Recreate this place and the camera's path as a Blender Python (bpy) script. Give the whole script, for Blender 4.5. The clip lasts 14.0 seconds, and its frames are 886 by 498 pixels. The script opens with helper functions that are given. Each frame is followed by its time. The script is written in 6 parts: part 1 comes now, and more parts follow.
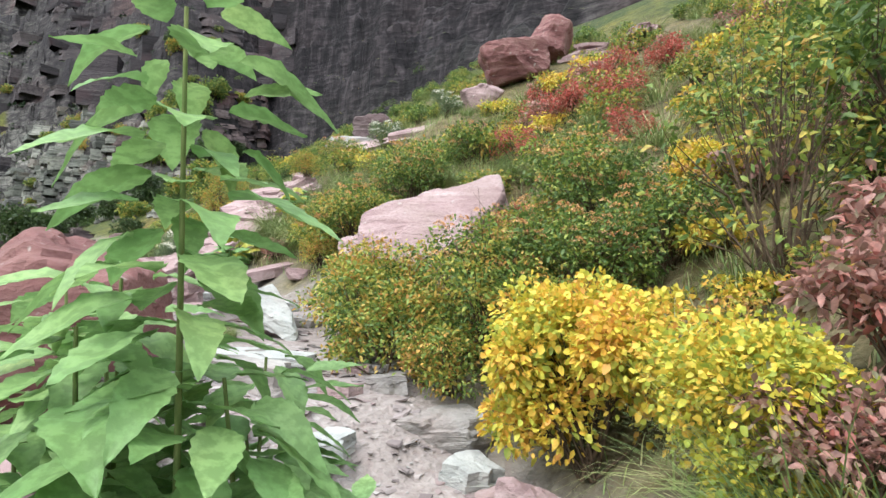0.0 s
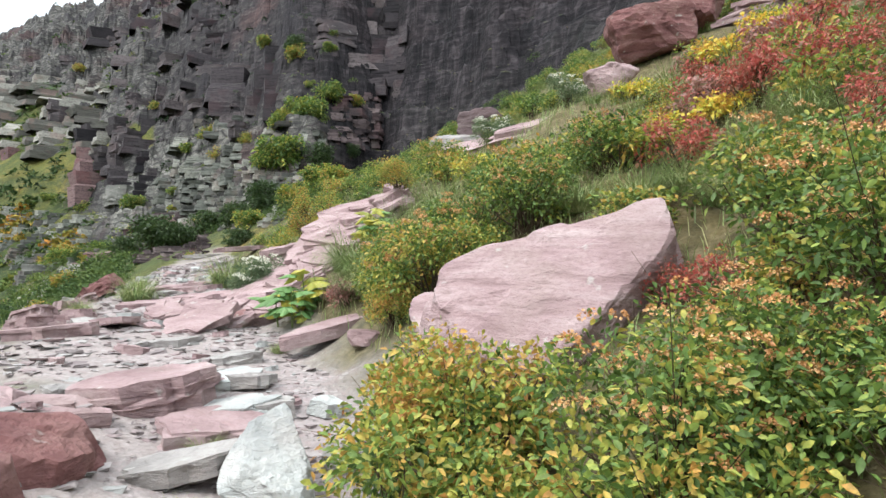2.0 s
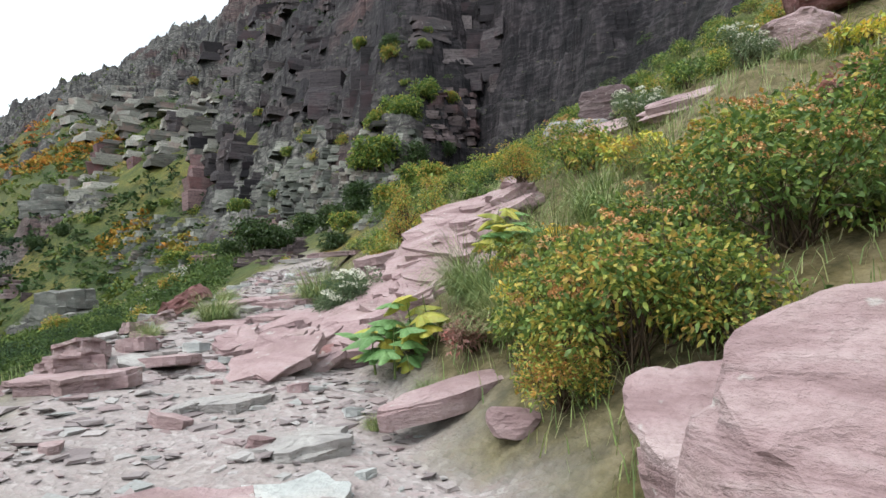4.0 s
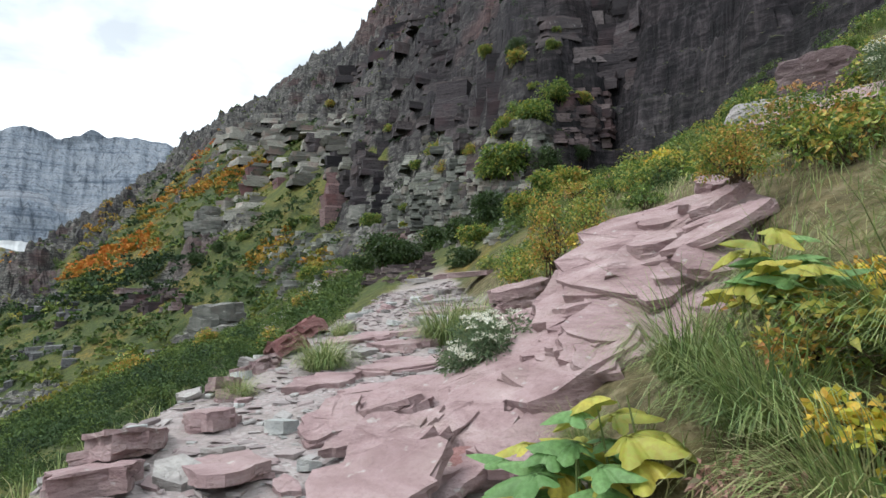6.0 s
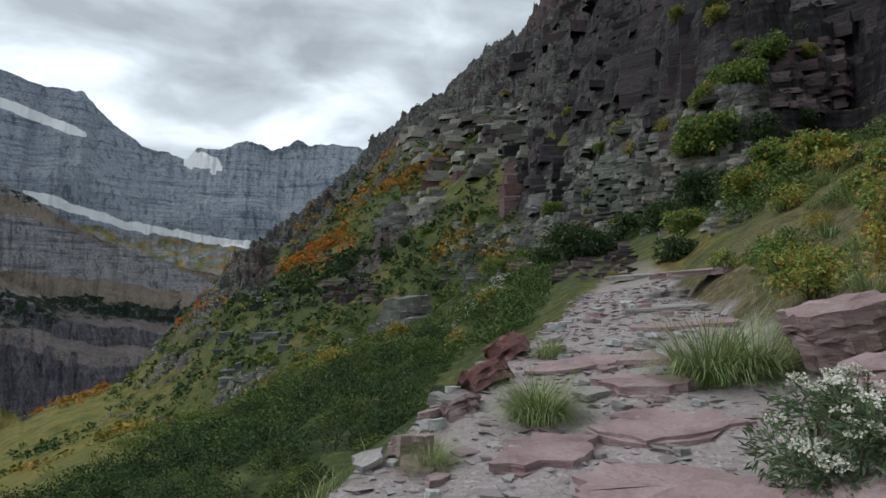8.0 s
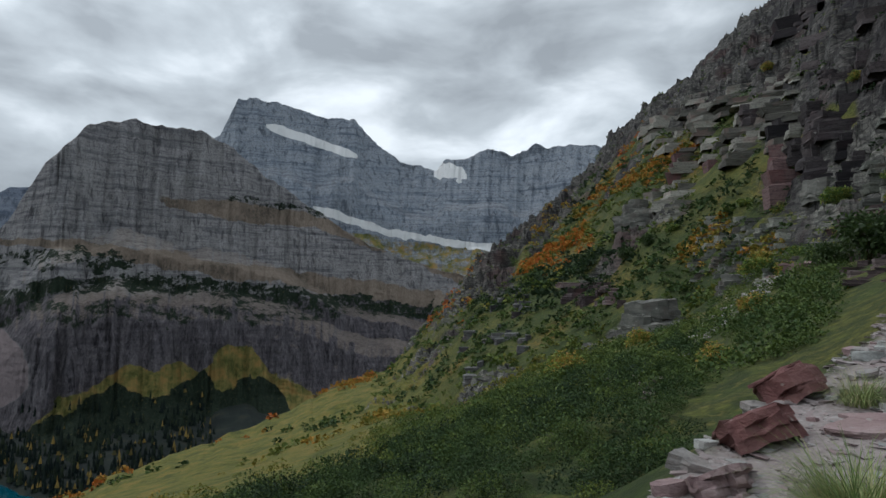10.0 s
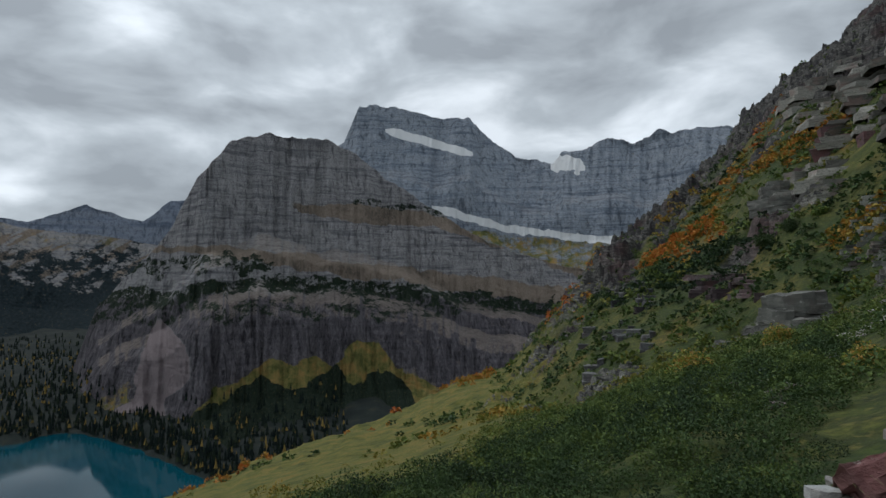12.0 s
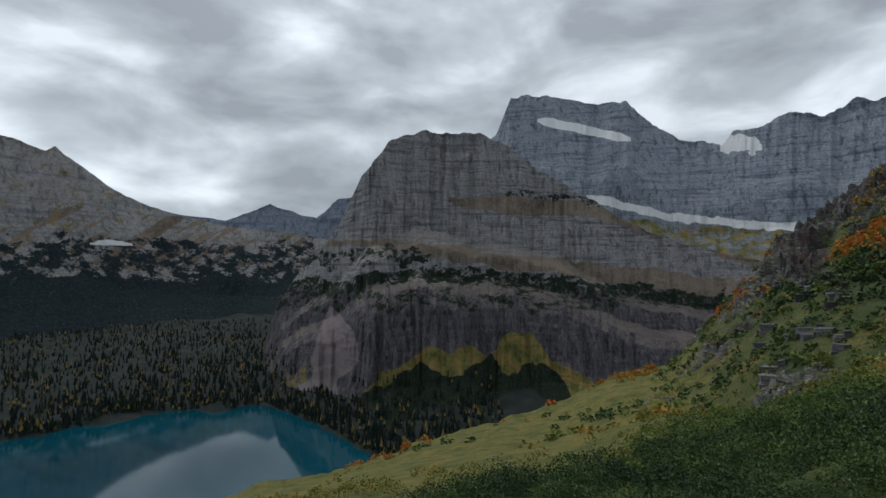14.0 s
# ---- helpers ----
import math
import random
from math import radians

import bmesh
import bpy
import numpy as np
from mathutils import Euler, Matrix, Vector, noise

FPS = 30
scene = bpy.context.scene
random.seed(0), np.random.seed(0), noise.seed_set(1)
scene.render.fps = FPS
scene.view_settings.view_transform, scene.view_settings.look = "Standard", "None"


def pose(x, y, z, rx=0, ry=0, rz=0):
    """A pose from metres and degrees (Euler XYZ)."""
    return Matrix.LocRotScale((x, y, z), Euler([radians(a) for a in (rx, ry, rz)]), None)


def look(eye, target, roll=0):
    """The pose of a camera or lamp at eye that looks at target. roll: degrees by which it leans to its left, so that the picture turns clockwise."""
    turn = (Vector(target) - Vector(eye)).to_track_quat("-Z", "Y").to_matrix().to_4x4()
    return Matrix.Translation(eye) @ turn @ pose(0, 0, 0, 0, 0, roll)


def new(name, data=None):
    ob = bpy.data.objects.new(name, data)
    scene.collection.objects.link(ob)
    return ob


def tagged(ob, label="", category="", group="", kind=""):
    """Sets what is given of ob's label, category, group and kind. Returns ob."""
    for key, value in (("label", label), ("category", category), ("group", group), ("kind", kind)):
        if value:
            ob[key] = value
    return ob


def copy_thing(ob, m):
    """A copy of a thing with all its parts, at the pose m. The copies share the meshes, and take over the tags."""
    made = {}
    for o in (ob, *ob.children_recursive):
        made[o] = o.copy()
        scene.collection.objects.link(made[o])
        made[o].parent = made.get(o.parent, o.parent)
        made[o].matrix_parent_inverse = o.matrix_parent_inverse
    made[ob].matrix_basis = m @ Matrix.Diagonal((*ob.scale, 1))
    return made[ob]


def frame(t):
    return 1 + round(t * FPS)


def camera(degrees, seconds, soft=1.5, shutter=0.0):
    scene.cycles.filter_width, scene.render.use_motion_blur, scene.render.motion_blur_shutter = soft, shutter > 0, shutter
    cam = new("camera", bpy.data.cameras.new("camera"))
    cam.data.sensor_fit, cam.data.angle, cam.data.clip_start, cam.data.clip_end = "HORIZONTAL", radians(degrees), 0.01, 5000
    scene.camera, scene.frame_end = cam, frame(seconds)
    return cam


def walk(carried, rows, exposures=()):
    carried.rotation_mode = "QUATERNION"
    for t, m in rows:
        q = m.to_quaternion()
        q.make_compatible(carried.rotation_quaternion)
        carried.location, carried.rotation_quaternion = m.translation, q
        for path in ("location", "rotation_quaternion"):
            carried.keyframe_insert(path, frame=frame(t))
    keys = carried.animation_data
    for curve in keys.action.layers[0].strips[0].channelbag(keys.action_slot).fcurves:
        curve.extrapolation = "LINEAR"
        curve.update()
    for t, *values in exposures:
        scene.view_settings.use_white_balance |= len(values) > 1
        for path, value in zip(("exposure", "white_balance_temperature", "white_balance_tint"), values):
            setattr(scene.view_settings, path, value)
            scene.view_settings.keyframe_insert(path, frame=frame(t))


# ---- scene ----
from mathutils.bvhtree import BVHTree

cam = camera(75.2, 14.0)
PATH = [
    (0.00, pose(-0.000, 0.000, 1.499, 94.85, 0.40, -0.00)),
    (0.50, pose(0.091, 0.524, 1.567, 93.65, 0.58, 2.10)),
    (1.00, pose(0.090, 1.168, 1.638, 92.76, 0.48, 6.04)),
    (1.50, pose(0.056, 1.741, 1.862, 93.33, 0.36, 8.49)),
    (2.00, pose(-0.040, 2.147, 2.210, 94.21, 0.30, 11.66)),
    (2.50, pose(-0.235, 2.574, 2.268, 95.12, 0.26, 14.49)),
    (2.70, pose(-0.344, 2.785, 2.265, 95.17, 0.08, 15.19)),
    (3.70, pose(-0.920, 3.700, 2.440, 94.40, 0.00, 19.60)),
    (4.80, pose(-1.195, 4.695, 2.642, 93.77, -0.19, 24.00)),
    (5.00, pose(-1.291, 4.861, 2.663, 93.93, -0.09, 24.96)),
    (5.50, pose(-1.600, 5.297, 2.807, 94.17, -0.12, 28.65)),
    (6.00, pose(-2.096, 5.739, 2.902, 95.03, -0.06, 33.60)),
    (6.50, pose(-2.493, 6.065, 2.989, 95.18, -0.05, 38.06)),
    (7.00, pose(-2.963, 6.353, 3.055, 95.31, -0.00, 42.73)),
    (7.50, pose(-3.348, 6.617, 3.139, 94.51, 0.07, 47.43)),
    (8.00, pose(-3.708, 6.929, 3.227, 93.96, 0.16, 51.23)),
    (8.50, pose(-4.101, 7.211, 3.269, 93.93, 0.37, 57.85)),
    (9.00, pose(-4.345, 7.431, 3.328, 93.88, 0.48, 65.11)),
    (9.20, pose(-4.437, 7.514, 3.345, 93.91, 0.06, 67.45)),
    (11.30, pose(-5.369, 8.525, 3.259, 94.22, 0.84, 82.97)),
    (11.50, pose(-5.439, 8.619, 3.262, 94.16, 0.80, 84.09)),
    (12.00, pose(-5.563, 8.812, 3.306, 93.71, 0.66, 86.62)),
    (12.50, pose(-5.628, 8.909, 3.327, 92.98, 0.57, 89.51)),
    (13.00, pose(-5.645, 8.916, 3.320, 93.08, 0.50, 93.10)),
    (13.50, pose(-5.611, 8.916, 3.320, 93.42, 0.40, 97.08)),
    (14.00, pose(-5.547, 8.896, 3.302, 93.00, 0.39, 101.80)),
]
walk(cam, PATH, [(0.0, 1.95, 6350, 10), (1.0, 1.95, 6350, 10), (2.7, 1.7, 6350, 10), (5.0, 1.4, 6300, 9), (6.5, 1.05, 6250, 9), (7.5, 0.4, 6150, 9), (9.0, 0.25, 6150, 9), (11.3, -0.12, 6150, 9.5), (14.0, -0.12, 6150, 9.5)])

# exposure follows the brightening of the view from the dark slope to the open sky
# ---- light: overcast sky over a mountain valley ----
world = bpy.data.worlds.new("overcast_sky")
scene.world = world
world.use_nodes = True


def build_world():
    nt = world.node_tree
    nd, ln = nt.nodes, nt.links
    nd.clear()
    out = nd.new("ShaderNodeOutputWorld")
    bg = nd.new("ShaderNodeBackground")
    sky = nd.new("ShaderNodeTexSky")
    sky.sky_type, sky.sun_disc = "NISHITA", False
    sky.sun_elevation, sky.sun_rotation = radians(48), radians(150)
    skys = nd.new("ShaderNodeVectorMath"); skys.operation = "SCALE"; skys.inputs["Scale"].default_value = 0.05
    ln.new(sky.outputs[0], skys.inputs[0])
    tc = nd.new("ShaderNodeTexCoord")
    # broken low cloud, flattened towards the horizon
    comb = nd.new("ShaderNodeVectorMath"); comb.operation = "MULTIPLY"; comb.inputs[1].default_value = (1.0, 1.0, 2.4)
    ln.new(tc.outputs["Generated"], comb.inputs[0])
    n1 = nd.new("ShaderNodeTexNoise"); n1.inputs["Scale"].default_value = 4.2; n1.inputs["Detail"].default_value = 6; n1.inputs["Roughness"].default_value = 0.48
    n1.inputs["Distortion"].default_value = 0.25
    ln.new(comb.outputs[0], n1.inputs["Vector"])
    ramp = nd.new("ShaderNodeValToRGB")
    e = ramp.color_ramp.elements
    e[0].position, e[0].color = 0.36, (0.31, 0.335, 0.355, 1)
    e[1].position, e[1].color = 0.66, (0.8, 0.84, 0.865, 1)
    m = e.new(0.5); m.color = (0.47, 0.507, 0.53, 1)
    ln.new(n1.outputs["Fac"], ramp.inputs[0])
    n2 = nd.new("ShaderNodeTexNoise"); n2.inputs["Scale"].default_value = 0.9; n2.inputs["Detail"].default_value = 2
    ln.new(comb.outputs[0], n2.inputs["Vector"])
    mr = nd.new("ShaderNodeMapRange"); mr.inputs["From Min"].default_value = 0.35; mr.inputs["From Max"].default_value = 0.65
    mr.inputs["To Min"].default_value = 0.85; mr.inputs["To Max"].default_value = 1.2
    ln.new(n2.outputs["Fac"], mr.inputs["Value"])
    mul = nd.new("ShaderNodeVectorMath"); mul.operation = "SCALE"
    ln.new(ramp.outputs[0], mul.inputs[0]); ln.new(mr.outputs[0], mul.inputs["Scale"])
    mix = nd.new("ShaderNodeMix"); mix.data_type = "RGBA"; mix.inputs["Factor"].default_value = 0.93
    ln.new(skys.outputs[0], mix.inputs["A"]); ln.new(mul.outputs[0], mix.inputs["B"])
    ln.new(mix.outputs["Result"], bg.inputs["Color"])
    bg.inputs["Strength"].default_value = 1.35
    ln.new(bg.outputs[0], out.inputs[0])


build_world()
sun = new("sun", bpy.data.lights.new("sun", "SUN"))
sun.data.energy, sun.data.angle, sun.data.color = 1.0, radians(25), (1.0, 0.97, 0.92)
# light from high in the south-west, behind the walker's left shoulder
sun.matrix_world = look((-40, -50, 80), (0, 0, 0))


# ---- materials ----
class Nodes:
    """A short way to write node trees."""

    def __init__(self, name):
        self.mat = bpy.data.materials.new(name)
        self.mat.use_nodes = True
        self.tree = self.mat.node_tree
        self.tree.nodes.clear()
        self.out = self.tree.nodes.new("ShaderNodeOutputMaterial")
        self.bsdf = self.tree.nodes.new("ShaderNodeBsdfPrincipled")
        self.tree.links.new(self.bsdf.outputs[0], self.out.inputs[0])

    def node(self, kind, outputs=0, props=(), **ins):
        n = self.tree.nodes.new(kind)
        for k, v in props:
            if k == "operation": n.operation = v
            elif k == "data_type": n.data_type = v
            elif k == "blend_type": n.blend_type = v
            elif k == "feature": n.feature = v
            elif k == "attribute_name": n.attribute_name = v
            elif k == "distance": n.distance = v
        for k, v in ins.items():
            key = k.replace("_", " ")
            key = int(key[1:]) if key[0] == "i" and key[1:].isdigit() else key
            self.set(n, key, v)
        return n.outputs[outputs]

    def set(self, n, key, v):
        sock = n.inputs[key]
        if isinstance(v, bpy.types.NodeSocket):
            self.tree.links.new(v, sock)
        elif isinstance(v, tuple) and len(v) == 3 and sock.type == "RGBA":
            sock.default_value = (*v, 1)
        else:
            sock.default_value = v

    def place(self, scale=(1, 1, 1), own=False):
        src = self.node("ShaderNodeTexCoord", "Object") if own else self.node("ShaderNodeNewGeometry", "Position")
        return self.node("ShaderNodeVectorMath", 0, [("operation", "MULTIPLY")], i0=src, i1=scale)

    def noise(self, vec, scale, detail=4, rough=0.55, warp=0.0):
        return self.node("ShaderNodeTexNoise", "Fac", Vector=vec, Scale=scale, Detail=detail, Roughness=rough, Distortion=warp)

    def ramp(self, fac, *stops):
        n = self.tree.nodes.new("ShaderNodeValToRGB")
        self.tree.links.new(fac, n.inputs[0])
        e = n.color_ramp.elements
        while len(e) > 1:
            e.remove(e[-1])
        for k, (p, c) in enumerate(stops):
            el = e[0] if k == 0 else e.new(p)
            el.position = p
            el.color = (*c, 1) if isinstance(c, tuple) else (c, c, c, 1)
        return n.outputs[0]

    def mix(self, fac, a, b, blend="MIX"):
        n = self.tree.nodes.new("ShaderNodeMix")
        n.data_type, n.blend_type = "RGBA", blend
        self.set(n, "Factor", fac)
        self.set(n, 6, a)
        self.set(n, 7, b)
        return n.outputs[2]

    def math(self, op, a, b=0.0):
        return self.node("ShaderNodeMath", 0, [("operation", op)], i0=a, i1=b)

    def attr(self, name):
        return self.node("ShaderNodeAttribute", "Fac", [("attribute_name", name)])

    def bump(self, height, strength=0.5, distance=0.02, normal=None):
        n = self.tree.nodes.new("ShaderNodeBump")
        n.inputs["Strength"].default_value, n.inputs["Distance"].default_value = strength, distance
        self.tree.links.new(height, n.inputs["Height"])
        if normal is not None:
            self.tree.links.new(normal, n.inputs["Normal"])
        return n.outputs[0]

    def finish(self, color, rough=0.8, normal=None, spec=0.3):
        self.set(self.bsdf, "Base Color", color)
        self.set(self.bsdf, "Roughness", rough)
        self.set(self.bsdf, "Specular IOR Level", spec)
        if normal is not None:
            self.set(self.bsdf, "Normal", normal)
        return self.mat


def ground_material():
    m = Nodes("mountainside")
    p = m.place()
    flat = m.place((1, 1, 5))
    big, mid, fine = m.noise(p, 0.06, 5), m.noise(p, 0.9, 6), m.noise(p, 14, 5, 0.65)
    strata = m.noise(flat, 0.55, 6, 0.65)
    thin = m.noise(m.place((1, 1, 9)), 2.2, 5, 0.6)
    # bare rock: green-grey ledges low on the slope, dark purple-brown cliff higher up
    low = m.ramp(strata, (0.3, (0.05, 0.05, 0.046)), (0.45, (0.14, 0.142, 0.125)), (0.6, (0.27, 0.262, 0.23)), (0.75, (0.16, 0.12, 0.11)))
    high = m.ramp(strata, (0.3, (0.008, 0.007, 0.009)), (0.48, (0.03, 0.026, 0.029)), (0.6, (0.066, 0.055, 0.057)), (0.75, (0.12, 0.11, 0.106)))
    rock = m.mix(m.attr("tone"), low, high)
    # joints and blocks, large and small
    warp = m.node("ShaderNodeVectorMath", 0, [("operation", "ADD")], i0=m.place((1, 1, 2.2)), i1=m.node("ShaderNodeTexNoise", "Color", Vector=p, Scale=0.5, Detail=3.0))
    for size, gap, share in ((0.34, 0.07, 0.85), (1.1, 0.06, 0.6)):
        edge = m.node("ShaderNodeTexVoronoi", "Distance", [("feature", "DISTANCE_TO_EDGE")], Vector=warp, Scale=size)
        cellc = m.node("ShaderNodeSeparateColor", 0, Color=m.node("ShaderNodeTexVoronoi", "Color", Vector=warp, Scale=size))
        rock = m.mix(m.ramp(cellc, (0.0, 0.6), (0.5, 0.0)), rock, (0.03, 0.027, 0.028))
        rock = m.mix(m.math("MULTIPLY", m.ramp(cellc, (0.75, 0.0), (1.0, 0.4)), m.math("SUBTRACT", 1.0, m.math("MULTIPLY", m.attr("tone"), 0.75))), rock, (0.3, 0.29, 0.26))
        rock = m.mix(m.ramp(edge, (0.0, share), (gap, 0.0)), rock, (0.012, 0.011, 0.012))
    stain = m.noise(m.place((1, 1, 0.25)), 0.16, 5, 0.6, 0.5)
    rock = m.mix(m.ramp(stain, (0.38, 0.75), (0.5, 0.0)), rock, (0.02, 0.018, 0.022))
    rock = m.mix(m.ramp(big, (0.52, 0.0), (0.62, 0.7)), rock, m.ramp(strata, (0.35, (0.035, 0.021, 0.021)), (0.6, (0.11, 0.066, 0.064))))
    rock = m.mix(m.ramp(thin, (0.38, 0.55), (0.5, 0.0)), rock, (0.035, 0.032, 0.032))
    # the cleft behind the bank, taken to near black with paler upright streaks
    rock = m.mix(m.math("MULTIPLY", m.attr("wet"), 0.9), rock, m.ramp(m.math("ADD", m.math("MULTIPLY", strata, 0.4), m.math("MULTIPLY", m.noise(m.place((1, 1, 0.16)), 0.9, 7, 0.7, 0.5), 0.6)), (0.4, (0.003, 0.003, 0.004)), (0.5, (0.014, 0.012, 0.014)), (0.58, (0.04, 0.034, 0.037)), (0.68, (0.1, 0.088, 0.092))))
    # turf: green, olive, straw and rust in patches; dark mottles paint in shade between bushes
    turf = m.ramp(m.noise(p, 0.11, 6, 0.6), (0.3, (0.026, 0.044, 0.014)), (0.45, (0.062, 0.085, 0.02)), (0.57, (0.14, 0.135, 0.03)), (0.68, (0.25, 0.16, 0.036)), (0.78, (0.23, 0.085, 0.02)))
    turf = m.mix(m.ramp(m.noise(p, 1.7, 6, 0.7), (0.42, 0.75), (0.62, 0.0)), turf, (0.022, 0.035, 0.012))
    sward = m.ramp(m.noise(p, 0.35, 6, 0.65), (0.35, (0.065, 0.08, 0.018)), (0.5, (0.15, 0.145, 0.03)), (0.64, (0.24, 0.175, 0.045)))
    turf = m.mix(m.math("MULTIPLY", m.attr("meadow"), 0.85), turf, sward)
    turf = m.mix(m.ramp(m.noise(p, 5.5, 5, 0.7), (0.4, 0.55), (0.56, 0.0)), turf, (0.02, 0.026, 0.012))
    turf = m.mix(m.ramp(m.noise(p, 3.1, 5, 0.7), (0.56, 0.0), (0.68, 0.5)), turf, (0.2, 0.17, 0.05))
    duff = m.ramp(m.noise(p, 6, 6, 0.7), (0.35, (0.05, 0.042, 0.022)), (0.5, (0.115, 0.092, 0.05)), (0.65, (0.22, 0.18, 0.11)))
    turf = m.mix(m.math("MULTIPLY", m.attr("litter"), 0.75), turf, duff)
    up = m.node("ShaderNodeSeparateXYZ", "Z", Vector=m.node("ShaderNodeNewGeometry", "Normal"))
    steep = m.ramp(m.math("ADD", up, m.math("MULTIPLY", m.math("SUBTRACT", mid, 0.5), 0.5)), (0.62, 1.0), (0.86, 0.1))
    bare = m.math("MULTIPLY", m.attr("rock"), steep)
    bare = m.ramp(m.math("ADD", bare, m.math("MULTIPLY", m.math("SUBTRACT", mid, 0.5), 0.35)), (0.22, 0.0), (0.42, 1.0))
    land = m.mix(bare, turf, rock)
    # trodden trail: pale pink-grey grit and broken slate
    cell = m.node("ShaderNodeTexVoronoi", "Color", Vector=m.place((1, 1, 1)), Scale=30.0)
    chips = m.ramp(m.node("ShaderNodeSeparateColor", 0, Color=cell), (0.0, (0.21, 0.182, 0.178)), (0.4, (0.32, 0.286, 0.28)), (0.7, (0.29, 0.228, 0.226)), (1.0, (0.41, 0.385, 0.37)))
    sand = m.ramp(fine, (0.3, (0.2, 0.168, 0.155)), (0.7, (0.36, 0.318, 0.298)))
    grit = m.mix(m.ramp(mid, (0.4, 0.25), (0.6, 0.85)), sand, chips)
    land = m.mix(m.attr("path"), land, grit)
    # valley floor: dark conifer woods
    woods = m.ramp(m.noise(p, 0.02, 6, 0.7), (0.35, (0.006, 0.01, 0.010)), (0.55, (0.013, 0.019, 0.016)), (0.7, (0.03, 0.03, 0.018)))
    land = m.mix(m.attr("valley"), land, woods)
    h = m.math("ADD", m.math("MULTIPLY", strata, 0.7), m.math("MULTIPLY", fine, 0.12))
    b = m.bump(h, 0.6, 0.35)
    b = m.bump(m.node("ShaderNodeTexVoronoi", "Distance", Vector=p, Scale=30.0), 0.5, 0.012, b)
    return m.finish(land, 0.9, b, 0.2)


def rock_material(name, dark, mid, light, stain=(0.3, 0.2, 0.17), layer=4.0, size=1.0):
    """Bedded stone in its own coordinates, with stains, cracks and lichen specks."""
    m = Nodes(name)
    p = m.place((1, 1, 1))
    bed = m.noise(m.place((1, 1, layer)), 1.6 * size, 6, 0.6, 0.4)
    fine = m.noise(p, 28 * size, 6, 0.65)
    blot = m.noise(p, 2.3 * size, 5, 0.6)
    c = m.ramp(bed, (0.32, dark), (0.5, mid), (0.7, light))
    c = m.mix(m.ramp(blot, (0.5, 0.0), (0.68, 0.65)), c, stain)
    c = m.mix(m.ramp(fine, (0.35, 0.35), (0.55, 0.0)), c, dark)
    vary = m.node("ShaderNodeObjectInfo", "Random")
    c = m.mix(m.math("MULTIPLY", vary, 0.35), c, mid)
    spots = m.ramp(m.noise(p, 9 * size, 3, 0.5), (0.66, 0.0), (0.72, 0.5))
    c = m.mix(spots, c, (0.48, 0.47, 0.43))
    h = m.math("ADD", m.math("MULTIPLY", bed, 1.0), m.math("MULTIPLY", fine, 0.25))
    return m.finish(c, 0.78, m.bump(m.math("ADD", h, m.math("MULTIPLY", m.noise(m.place((1, 1, 2.5)), 7 * size, 6, 0.7), 0.8)), 1.0, 0.05), 0.3)


